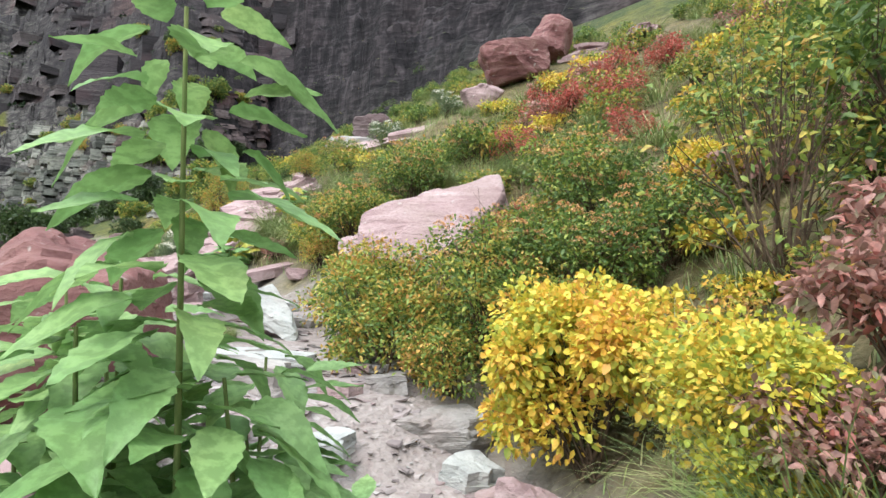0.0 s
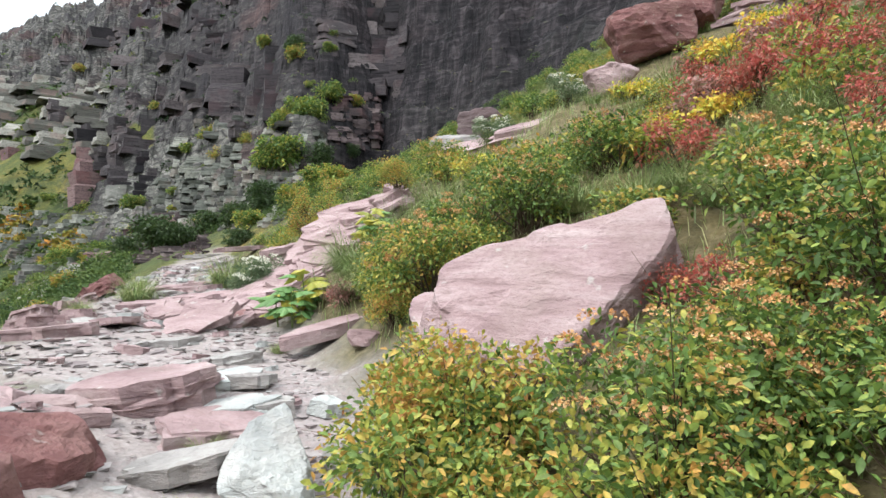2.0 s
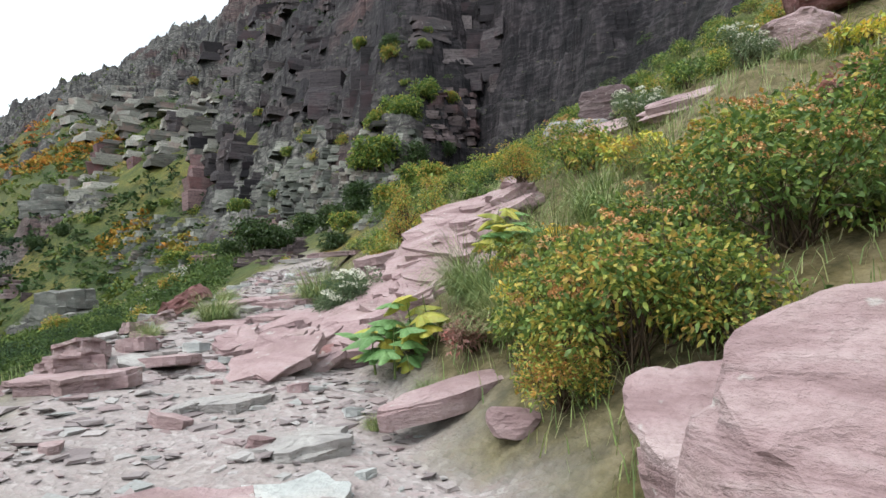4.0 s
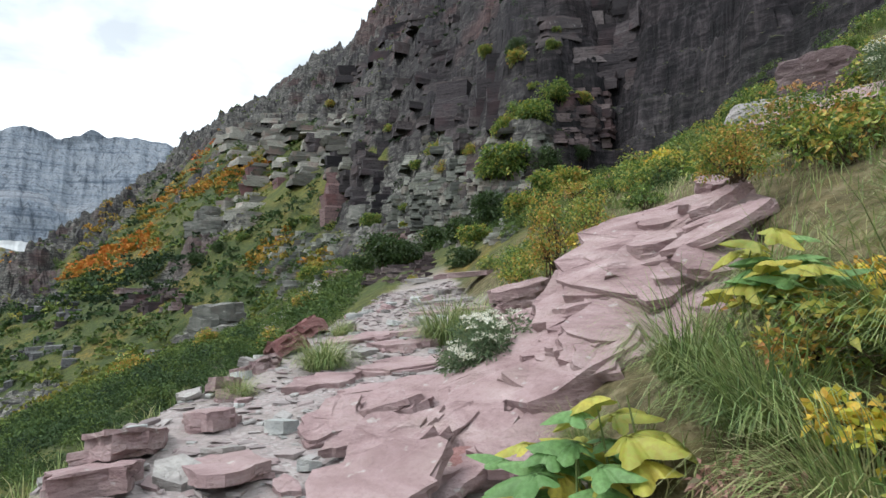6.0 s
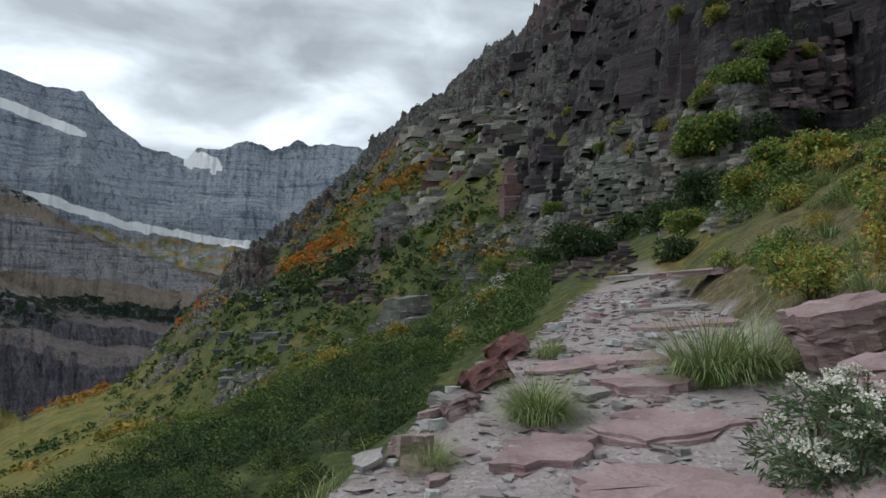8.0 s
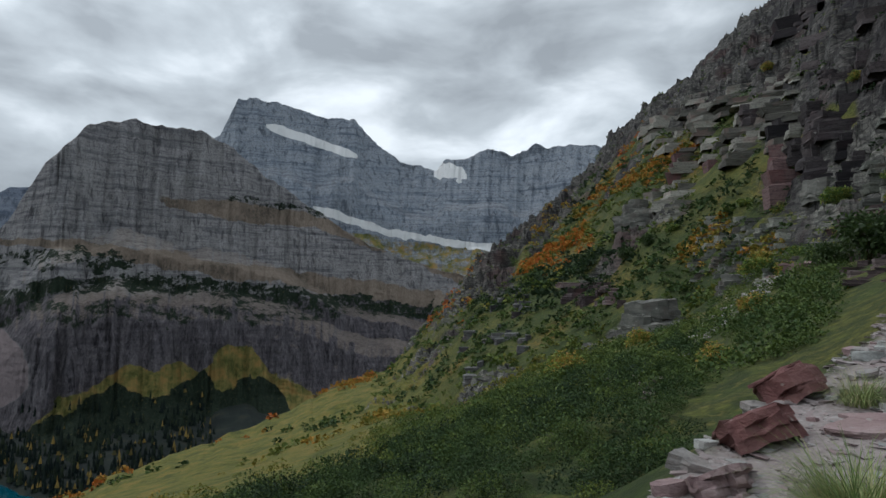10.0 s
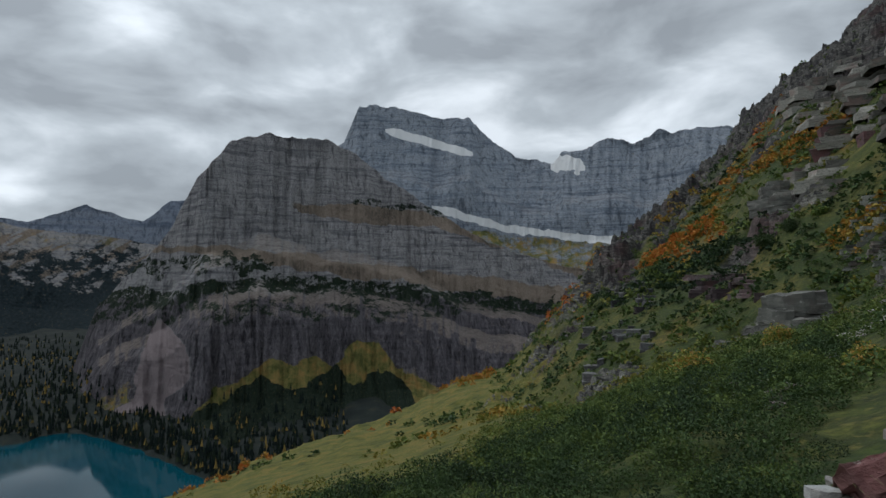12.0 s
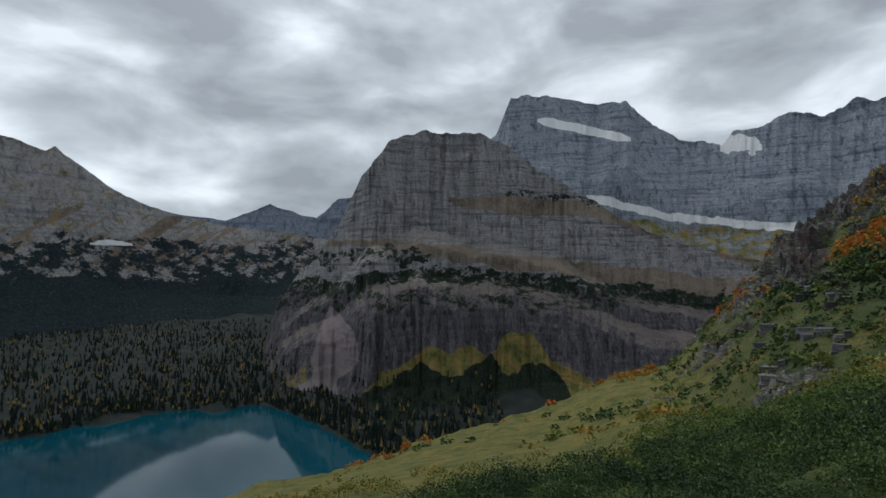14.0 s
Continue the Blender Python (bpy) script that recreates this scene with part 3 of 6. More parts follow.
def front_masks(A, el, V, X, Y, Z):
    n = fbm(A * 0.7, el * 0.7, 0, 4, 91)
    high_shelf = smooth(1.3, 0.6, np.abs(el - np.interp(A, [73, 80, 88, 95, 101], [1.6, 4.3, 6.6, 7.2, 7.8]) + 0.3 * n) / np.interp(A, [73, 88, 95, 101], [0.9, 0.7, 1.0, 0.3])) * smooth(102, 100, A)
    shelf = smooth(1.3, 0.6, np.abs(el - np.interp(A, [74, 88, 95, 104, 111], [-1.2, 0.9, 1.6, 3.0, 3.6]) + 0.4 * n) / np.interp(A, [74, 90, 104, 111], [0.9, 0.8, 0.75, 0.3]))
    shelf = np.maximum(shelf, high_shelf)
    # trees along the shelves and over the foot
    wood = 0.62 * smooth(1.3, 0.7, np.abs(el - np.interp(A, [74, 88, 96, 104, 112], [-2.6, -0.7, 0.0, 0.5, -0.6]) + 0.5 * n) / 0.85)
    wood = np.maximum(wood, 0.5 * smooth(1.3, 0.7, np.abs(el - np.interp(A, [74, 88, 101], [3.0, 7.6, 8.9]) + 0.4 * n) / 0.35) * smooth(98, 94, A))
    wood = np.maximum(wood, 0.5 * smooth(1.2, 0.7, np.abs(el - 2.2 + n) / 0.6) * smooth(100, 104, A))
    wood = np.maximum(wood, 0.45 * smooth(-0.5, -1.5, el + n) * smooth(-3.5, -2.5, el + n))
    wood = np.maximum(wood, smooth(0.3, -0.5, el - np.interp(A, [88, 90, 93, 95, 97, 99, 101, 104, 107, 110, 113], [-14, -9.5, -7.8, -9.4, -7.6, -8.4, -9.6, -8.0, -10, -11, -12.5]) + 0.5 * n))
    fan_mid = np.interp(el, [-13.5, -10.0, -8.5, -5.0, -2.6], [116.6, 114.0, 112.4, 112.2, 112.9])
    fan_half = np.interp(el, [-13.5, -11.0, -9.5, -8.0, -5.5, -2.6], [2.2, 2.6, 1.4, 2.3, 1.7, 0.15])
    fan = smooth(1.15, 0.85, np.abs(A - fan_mid + 0.3 * n) / fan_half) * smooth(-2.4, -3.0, el)
    top = np.interp(A, [86, 88.5, 91, 93, 95, 97.5, 99, 101, 103, 106, 108, 110], [-11, -8.6, -7.6, -5.3, -5.0, -7.0, -6.4, -7.0, -6.4, -8.2, -8.6, -11])
    grass = smooth(-0.1, 0.7, top - el + 0.5 * n) * smooth(112, 109, A)
    grass = np.maximum(grass, 0.5 * smooth(-7, -9, el + 2 * n) * smooth(112, 115, A))
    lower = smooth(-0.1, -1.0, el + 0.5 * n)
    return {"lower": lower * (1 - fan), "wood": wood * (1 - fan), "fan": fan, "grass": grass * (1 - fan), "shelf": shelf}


def back_masks(A, el, V, X, Y, Z):
    snow = band(A, el, [83.4, 88, 92.2], [13.0, 14.3, 15.35], 0.42)
    snow = np.maximum(snow, band(A, el, [72.4, 74.0, 75.8], [11.2, 11.75, 11.5], 0.75, 0.4, 8))
    snow = np.maximum(snow, band(A, el, [68.5, 74, 80, 87.6], [4.0, 4.7, 5.6, 7.9], 0.36, 0.5, 5))
    grass = smooth(4.6, 3.8, el - np.interp(A, [68, 80, 88], [-0.2, 0.8, 3.0]))
    return {"snow": snow, "grass": 0.5 * grass * (el < 5.5)}


def left_masks(A, el, V, X, Y, Z):
    n = fbm(A * 0.6, el * 0.9, 0, 4, 95)
    snow = band(A, el, [130.2, 131.8, 133.4], [3.2, 3.3, 3.2], 0.22, 0.5, 6)
    streak = smooth(0.1, 0.45, fbm(A * 1.1 + el * 1.6, el * 0.35, 0, 3, 96)) * smooth(7.5, 5.0, el)
    return {"wood": np.maximum(smooth(1.4, -0.4, el + 0.7 * n), 0.55 * smooth(4.6, 3.0, el + n)), "snow": snow, "grass": 0.3 * smooth(2, 4.5, el + n), "shelf": streak * smooth(0.0, 1.5, el)}


def build_mountains():
    grey = massif_material("grey_limestone", (0.24, 0.237, 0.245), (0.115, 0.113, 0.125), (0.34, 0.33, 0.325), (0.012, 0.018, 0.012), 1.0, 0.7)
    # the blue in this wall is distance haze, mixed into the rock colour
    blue = massif_material("haze_tinted_limestone", (0.23, 0.265, 0.315), (0.115, 0.14, 0.18), (0.32, 0.35, 0.385), (0.02, 0.03, 0.02), 0.6, 0.25)
    far = massif_material("far_limestone", (0.29, 0.29, 0.3), (0.18, 0.185, 0.205), (0.37, 0.345, 0.32), (0.012, 0.018, 0.021), 0.4, 0.55)
    massif("mountain", 70, 119.6, 0.1, [70, 74, 82, 87.6, 91.8, 95.1, 98, 100.2, 103.4, 107, 109.8, 112, 114.2, 117.4, 119.6],
           [1.0, 1.6, 4.2, 7.8, 10.4, 13.0, 14.4, 14.2, 14.6, 13.6, 10.3, 5.3, 2.5, -1.3, -8], [70, 82, 92, 104, 109, 115, 119.6], [-14, -14, -14.5, -16, -16.5, -13.2, -12.6],
           [1300, 1250, 1200, 1120, 1080, 1290, 1400],
           [(0, 0), (0.18, 0.28), (0.26, 0.33), (0.45, 0.40), (0.5, 0.46), (0.55, 0.62), (0.64, 0.66), (0.69, 0.84), (0.9, 0.94), (1, 1.0)], 620, grey,
           "domed grey limestone mountain with wooded foot above lake", 11, front_masks, 0.22, ([70, 95, 108, 119], [120, 0, 0, 130]))
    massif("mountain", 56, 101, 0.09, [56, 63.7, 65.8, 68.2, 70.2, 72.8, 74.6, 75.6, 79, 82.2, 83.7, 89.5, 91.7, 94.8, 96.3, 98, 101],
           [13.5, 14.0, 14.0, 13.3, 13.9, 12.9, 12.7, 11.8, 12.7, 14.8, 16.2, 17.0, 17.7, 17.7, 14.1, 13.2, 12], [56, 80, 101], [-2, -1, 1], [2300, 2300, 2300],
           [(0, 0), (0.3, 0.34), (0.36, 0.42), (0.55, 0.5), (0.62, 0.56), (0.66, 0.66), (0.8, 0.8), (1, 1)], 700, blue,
           "stepped limestone wall, tinted blue-grey for haze, with snowfields along its ledges", 23, back_masks, 0.3)
    # bluer still: haze over the farthest range, put into its base colours
    haze = massif_material("haze_tinted_range", (0.2, 0.235, 0.3), (0.13, 0.16, 0.215), (0.26, 0.29, 0.34), (0.03, 0.04, 0.035), 0.3, 0.2)
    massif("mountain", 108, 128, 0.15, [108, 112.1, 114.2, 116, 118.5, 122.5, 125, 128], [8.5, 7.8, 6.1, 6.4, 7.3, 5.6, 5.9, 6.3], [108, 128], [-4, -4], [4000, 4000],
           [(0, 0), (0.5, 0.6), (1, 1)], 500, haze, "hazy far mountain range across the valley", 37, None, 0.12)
    massif("mountain", 112, 152, 0.14, [112, 117, 122, 127.3, 130.9, 133.5, 135.2, 136.0, 136.6, 139.7, 146, 152], [3.9, 4.6, 4.9, 6.1, 7.5, 9.2, 10.4, 11.2, 10.7, 11.6, 13, 12], [112, 122, 152], [-5, -5, -5],
           [3000, 3000, 2500], [(0, 0), (0.35, 0.5), (0.6, 0.7), (1, 1)], 800, far, "broad tan and grey ridge above dark valley woods", 41, left_masks, 0.14)


def water_material():
    m = Nodes("lake_water")
    p = m.place()
    c = m.ramp(m.noise(p, 0.004, 4), (0.35, (0.0, 0.035, 0.055)), (0.65, (0.002, 0.055, 0.078)))
    b = m.bump(m.noise(p, 0.15, 3), 0.015, 1.0)
    return m.finish(c, 0.05, b, 0.25)


def build_lake():
    az, r = np.meshgrid(np.linspace(96, 165, 40), np.linspace(500, 1700, 20))
    a = np.radians(az)
    me = grid_mesh("water", EYE[0] - r * np.sin(a), EYE[1] + r * np.cos(a), 0 * r + LAKE_Z)
    me.materials.append(water_material())
    return tagged(new("water", me), "turquoise glacial lake far below", "lake", kind="structure")


# ---- meshes from arrays ----
def poly_mesh(name, verts, faces, smooth_faces=False, attrs=()):
    verts, faces = np.asarray(verts, np.float32), np.asarray(faces, np.int32)
    me = bpy.data.meshes.new(name)
    me.vertices.add(len(verts))
    me.vertices.foreach_set("co", verts.ravel())
    me.loops.add(faces.size)
    me.loops.foreach_set("vertex_index", faces.ravel())
    me.polygons.add(len(faces))
    me.polygons.foreach_set("loop_start", np.arange(0, faces.size, faces.shape[1], dtype=np.int32))
    me.polygons.foreach_set("use_smooth", np.full(len(faces), smooth_faces))
    for n, v in attrs:
        set_attr(me, n, v)
    me.update(calc_edges=True)
    return me


_balls = {}


def ball(level):
    """Unit sphere of triangles."""
    if level not in _balls:
        bm = bmesh.new()
        bmesh.ops.create_icosphere(bm, subdivisions=level, radius=1)
        bm.verts.ensure_lookup_table()
        _balls[level] = (np.array([v.co for v in bm.verts]), np.array([[v.index for v in f.verts] for f in bm.faces]))
        bm.free()
    return _balls[level]


def rock_mesh(name, dims, seed, level=4, planes=17, flat=0.0, bed=0.09, rough=0.035, corner=34.0):
    """An angular, bedded rock: a ball cut by planes, with beds and chips on its faces. flat: how slab-like the top and bottom are."""
    rng = np.random.default_rng(seed)
    d, f = ball(level)
    n = rng.normal(size=(planes, 3))
    n[:, 2] *= 0.55
    n /= np.linalg.norm(n, axis=1, keepdims=True)
    dist = rng.uniform(0.58, 0.98, planes)
    extra = np.array([[0.06 * rng.normal(), 0.06 * rng.normal(), 1], [0.08 * rng.normal(), 0.08 * rng.normal(), -1]])
    n, dist = np.vstack([n, extra]), np.append(dist, [0.62, 0.6])
    if flat > 0:
        keep = np.abs(n[:, 2]) < 0.55
        keep[-2:] = True
        n, dist = n[keep], dist[keep]
    c = np.maximum(d @ n.T, 1e-3)
    q = dist[None] / c
    q = np.minimum(q, 2.0)
    r = (q ** -corner).sum(1) ** (-1 / corner)
    p = d * r[:, None]
    chip_dirs = rng.normal(size=(46, 3))
    chip_dirs /= np.linalg.norm(chip_dirs, axis=1, keepdims=True)
    wob = d + 0.16 * np.stack([vnoise(d[:, 0] * 5 + q, d[:, 1] * 5, d[:, 2] * 5, seed) - 0.5 for q in (0, 9, 18)], 1)
    p = p * (1 + rng.uniform(-0.075, 0.03, 46)[np.argmax(wob @ chip_dirs.T, axis=1)])[:, None]
    o = rng.uniform(0, 50, 3)
    w = p * np.array(dims) * 0.5
    size = min(dims)
    steps = vnoise(w[:, 2] / (0.11 * size) + 1.2 * vnoise(w[:, 0] * 2 / size + o[0], w[:, 1] * 2 / size + o[1], 0, 4), o[1] + 0.6 * w[:, 0] / size, o[2] + 0.6 * w[:, 1] / size, seed)
    side = 1 - 0.8 * np.abs(p[:, 2])
    k = bed * (np.round(steps * 4) / 4 - 0.5) * side + rough * fbm(w[:, 0] * 3.5 / size + o[0], w[:, 1] * 3.5 / size + o[1], w[:, 2] * 3.5 / size, 4, seed)
    k = k + 0.35 * rough * fbm(w[:, 0] * 13 / size + o[1], w[:, 1] * 13 / size, w[:, 2] * 22 / size, 3, seed + 3)
    w = w * (1 + k[:, None] * np.array([1, 1, 0.6]))
    top = vnoise(w[:, 0] * 2.2 / size + o[2], w[:, 1] * 2.2 / size + o[0], 0, seed + 5)
    w[:, 2] += np.where(p[:, 2] > 0.3, bed * 0.5 * size * (np.round(top * 3) / 3 - 0.5), 0)
    return poly_mesh(name, w, f)


def slab_mesh(name, dims, seed, sides=9):
    """A slate slab: thin beds with broken outlines lying on each other."""
    rng = np.random.default_rng(seed)
    n = 2 * sides
    ang = np.sort(np.arange(sides) + rng.uniform(-0.34, 0.34, sides)) * 2 * math.pi / sides
    rad = rng.uniform(0.68, 1.06, sides)
    px, py = rad * np.cos(ang), rad * np.sin(ang)
    mx, my = (px + np.roll(px, -1)) / 2, (py + np.roll(py, -1)) / 2
    ox, oy = np.stack([px, mx], 1).ravel(), np.stack([py, my], 1).ravel()
    ox, oy = ox * (1 + rng.normal(0, 0.05, n)), oy * (1 + rng.normal(0, 0.05, n))
    layers = int(min(6, max(2, round(dims[2] / 0.05))))
    cuts = np.concatenate([[0], np.sort(rng.uniform(0.12, 0.95, layers - 1)), [1]])
    v, f = [], []
    grow = rng.uniform(0.86, 0.98)
    for k in range(layers):
        grow = float(np.clip(grow + rng.normal(0, 0.06), 0.74, 1.03))
        wob = grow * (1 + rng.normal(0, 0.06, n))
        lift = rng.normal(0, 0.06, 2)
        for z in (cuts[k] - 0.5, cuts[k + 1] - 0.52):
            for q in range(n):
                x, y = ox[q] * wob[q], oy[q] * wob[q]
                v.append((x * dims[0] * 0.55, y * dims[1] * 0.55, (z + lift[0] * x + lift[1] * y + rng.normal(0, 0.025)) * dims[2]))
    rings = 2 * layers
    for k in range(rings - 1):
        for q in range(n):
            a, b = k * n + q, k * n + (q + 1) % n
            f += [(a, b, b + n), (a, b + n, a + n)]
    last, inner = (rings - 1) * n, len(v)
    for q in range(n):
        a = v[last + q]
        v.append((a[0] * 0.55 + rng.normal(0, 0.02) * dims[0], a[1] * 0.55 + rng.normal(0, 0.02) * dims[1], a[2] + rng.normal(0.01, 0.025) * dims[2]))
    for q in range(n):
        a, b = q, (q + 1) % n
        f += [(last + a, last + b, inner + b), (last + a, inner + b, inner + a)]
    v.append((0, 0, 0.5 * dims[2] + rng.normal(-0.02, 0.02) * dims[2]))
    f += [(inner + q, inner + (q + 1) % n, len(v) - 1) for q in range(n)]
    return poly_mesh(name, v, f)


def rock(name, at, dims, turn, seed, material, label, category="rock", level=4, sink=0.3, group="", **how):
    """A stone that rests in the ground: at = (x, y) or (x, y, z of its middle)."""
    if how.get("flat") and name in ("flat_stone", "edge_stone"):
        dims = (dims[0], dims[1], dims[2] * 0.62)
    me = slab_mesh(name, dims, seed, 8 + level) if how.get("flat") and name not in ("boulder", "standing_stone", "step_stone") else rock_mesh(name, dims, seed, level, **how)
    me.materials.append(material)
    ob = new(name, me)
    z = at[2] if len(at) > 2 else float(ground_height(at[0], at[1])) + dims[2] * (0.5 - sink)
    ob.matrix_world = pose(at[0], at[1], z, *turn)
    return tagged(ob, label, category, group)


PINK = rock_material("pink_argillite", (0.17, 0.105, 0.105), (0.335, 0.235, 0.235), (0.45, 0.355, 0.345), (0.31, 0.235, 0.215), 5.0)
RED = rock_material("red_argillite", (0.09, 0.035, 0.035), (0.2, 0.09, 0.085), (0.3, 0.17, 0.16), (0.25, 0.15, 0.13), 4.0)
PALE = rock_material("pale_green_argillite", (0.24, 0.25, 0.245), (0.41, 0.42, 0.405), (0.54, 0.55, 0.525), (0.42, 0.38, 0.35), 4.0)
GREY = rock_material("grey_argillite", (0.16, 0.15, 0.145), (0.31, 0.29, 0.275), (0.43, 0.41, 0.385), (0.3, 0.24, 0.22), 6.0)
DARK = rock_material("dark_wet_argillite", (0.05, 0.03, 0.035), (0.12, 0.085, 0.085), (0.2, 0.16, 0.155), (0.10, 0.06, 0.06), 5.0)


def build_rocks():
    # the great tilted slab among the shrubs beside the trail
    rock("boulder", (-0.08, 5.95, 2.2), (1.92, 1.45, 0.8), (42, -24, 14), 302, PINK, "broad tilted pink boulder with a crack among shrubs", level=5, bed=0.05, rough=0.02, flat=1)
    rock("boulder", (-0.72, 6.15, 1.84), (0.8, 0.8, 0.55), (30, -18, 20), 303, PINK, "pink boulder low in the bank beneath a flowering shrub", level=5, bed=0.05, rough=0.025, flat=1)
    # broken red boulder on the outer edge
    rock("boulder", (-2.15, 3.25, 1.32), (1.5, 1.6, 1.5), (8, 20, 20), 310, RED, "weathered red boulder with pale cleaved face at trail edge", level=5, bed=0.10, rough=0.05)
    rock("boulder", (-2.4, 4.35, 1.38), (0.75, 0.7, 0.75), (20, 25, 50), 311, RED, "dark red broken boulder beside trail stones", level=4)
    rock("flat_stone", (-1.75, 2.5), (1.1, 0.8, 0.5), (4, -6, 15), 312, PINK, "blocky pink stone on the outer trail edge", level=4, flat=1)
    # pale slabs by the trail
    rock("flat_stone", (-1.25, 3.75), (0.85, 0.75, 0.22), (3, 5, 30), 320, PALE, "flat pale green stone beside the trail", level=4, flat=1)
    rock("flat_stone", (-1.2, 3.35), (0.8, 0.5, 0.28), (-4, 3, -12), 321, GREY, "pale grey stone set beside the trail", level=4, flat=1)
    rock("standing_stone", (-1.42, 4.75, 1.42), (0.5, 0.62, 0.2), (30, 22, 25), 322, PALE, "pale green slab leaning beside the trail", level=4, flat=1)
    rock("flat_stone", (-1.85, 4.75), (0.75, 0.4, 0.16), (2, -10, 10), 323, GREY, "thin grey slab propped on smaller stones", level=4, flat=1, sink=-0.3)
    rock("flat_stone", (-2.1, 5.3), (0.85, 0.6, 0.22), (0, 4, -20), 324, PINK, "flat pinkish stone on the trail shoulder", level=4, flat=1)
    rock("flat_stone", (-2.75, 5.6), (1.0, 0.75, 0.45), (6, -8, 10), 325, PINK, "layered pink stone at the trail edge", level=4, flat=1, bed=0.12)
    rock("flat_stone", (-3.15, 4.9, 1.42), (1.2, 0.9, 0.6), (5, 10, 40), 326, PINK, "tilted pink slab on the drop beside the trail", level=4, flat=1, bed=0.1)
    # the step in the trail
    rock("step_stone", (-0.12, 3.5, 0.7), (1.15, 0.8, 0.48), (3, 2, 6), 330, GREY, "grey flat stone forming a step in the trail", level=5, flat=1, bed=0.08)
    rock("step_stone", (-0.95, 3.05, 0.66), (1.0, 0.8, 0.45), (-3, 4, -20), 331, GREY, "pale grey slab forming a step in the trail", level=4, flat=1)
    rock("stone", (0.36, 2.4, 0.6), (0.48, 0.42, 0.4), (16, 20, 30), 332, PINK, "angular pink stone at the foot of a shrub", level=4)
    rock("flat_stone", (-0.55, 4.1), (0.7, 0.4, 0.1), (0, 3, 12), 333, GREY, "thin worn slab in the trodden trail", level=3, flat=1, sink=0.3)
    # bedded pink outcrop above the trail
    out = "layers of pink bedrock stepping down to the trail"
    rock("bedrock_slab", (-3.3, 11.3, 3.25), (2.1, 1.7, 0.55), (24, -20, 20), 340, PINK, "large cleaved pink slab of the trailside outcrop", "bedrock", level=5, flat=1, bed=0.09, group="pink outcrop")
    rock("bedrock_slab", (-3.75, 10.75, 2.7), (1.6, 1.3, 0.45), (18, -24, 40), 341, PINK, out, "bedrock", level=5, flat=1, bed=0.12, group="pink outcrop")
    rock("bedrock_slab", (-4.05, 10.0, 2.2), (1.9, 1.6, 0.5), (10, -24, 25), 342, PINK, out, "bedrock", level=5, flat=1, bed=0.12, group="pink outcrop")
    rock("bedrock_slab", (-4.1, 9.1, 1.8), (1.5, 1.3, 0.35), (4, -12, 35), 343, PINK, out, "bedrock", level=5, flat=1, bed=0.1, group="pink outcrop")
    rock("bedrock_slab", (-2.9, 10.3, 2.6), (1.5, 1.4, 0.6), (16, -24, 10), 344, PINK, out, "bedrock", level=5, flat=1, bed=0.1, group="pink outcrop")
    rock("bedrock_slab", (-4.75, 11.5, 2.5), (1.0, 0.9, 0.5), (10, -20, 50), 345, PINK, out, "bedrock", level=4, flat=1, bed=0.14, group="pink outcrop")
    rock("bedrock_slab", (-5.3, 12.55, 2.85), (1.15, 0.9, 0.55), (8, -16, 25), 346, PINK, "jutting pink layered ledge above the trail", "bedrock", level=4, flat=1, bed=0.14, group="pink outcrop")
    beds = np.random.default_rng(88)
    for k in range(120):
        t = beds.random()
        x = -3.25 - 1.25 * t + beds.normal(0, 0.38)
        y = 11.5 - 2.6 * t + beds.normal(0, 0.4)
        if math.hypot(x + 4.75, y - 10.4) < 0.8:
            continue
        z = float(ground_height(x, y)) + 0.1 + 0.75 * max(0.0, 0.4 - t)
        w = beds.uniform(0.35, 1.1)
        rock("bedrock_slab", (x, y, z + beds.uniform(-0.06, 0.06)), (w, w * beds.uniform(0.55, 0.9), beds.uniform(0.06, 0.15)), (14 + beds.normal(0, 5), -23 + beds.normal(0, 5), beds.uniform(0, 90)), 800 + k, PINK,
             "thin cleaved pink bed of the trailside outcrop", "bedrock", level=3, flat=1, bed=0.14, group="pink outcrop")
    rock("boulder", (-4.6, 13.3, 3.45), (1.0, 0.8, 0.6), (10, 10, 0), 347, DARK, "dark squared rock on top of the ledge", level=4)
    rock("flat_stone", (-4.1, 8.75, 1.86), (0.55, 0.4, 0.3), (12, -15, 30), 348, RED, "dark red wedge of rock beside the trail", level=4)
    rock("flat_stone", (-2.25, 7.45, 1.85), (1.1, 0.34, 0.2), (8, -14, 38), 349, PINK, "long pale pink slab in the bank below a shrub", level=4, flat=1)
    rock("stone", (-1.8, 7.05, 1.8), (0.4, 0.3, 0.25), (0, 8, 10), 350, PINK, "small pink stone in the bank", level=3)
    # stones along the outer edge of the trail
    rock("edge_stone", (-5.75, 7.55), (1.15, 0.7, 0.26), (4, -10, -35), 360, PINK, "long pink slab on the outer edge of the trail", level=4, flat=1, group="trail edge stones")
    rock("edge_stone", (-6.3, 8.05), (1.3, 0.55, 0.3), (2, -14, -40), 361, PINK, "long pink slab on the outer edge of the trail", level=4, flat=1, group="trail edge stones")
    rock("edge_stone", (-6.45, 8.75), (0.9, 0.55, 0.28), (3, -8, -25), 362, PINK, "thick pink slab on the outer edge of the trail", level=4, flat=1, group="trail edge stones")
    rock("edge_stone", (-5.25, 8.05), (0.8, 0.5, 0.16), (0, -6, -30), 363, PINK, "thin pink slab lying on trail grit", level=4, flat=1, group="trail edge stones")
    rock("edge_stone", (-5.2, 7.1), (0.9, 0.6, 0.2), (0, -4, 15), 364, PINK, "thin pink slab lying on trail grit", level=4, flat=1, group="trail edge stones")
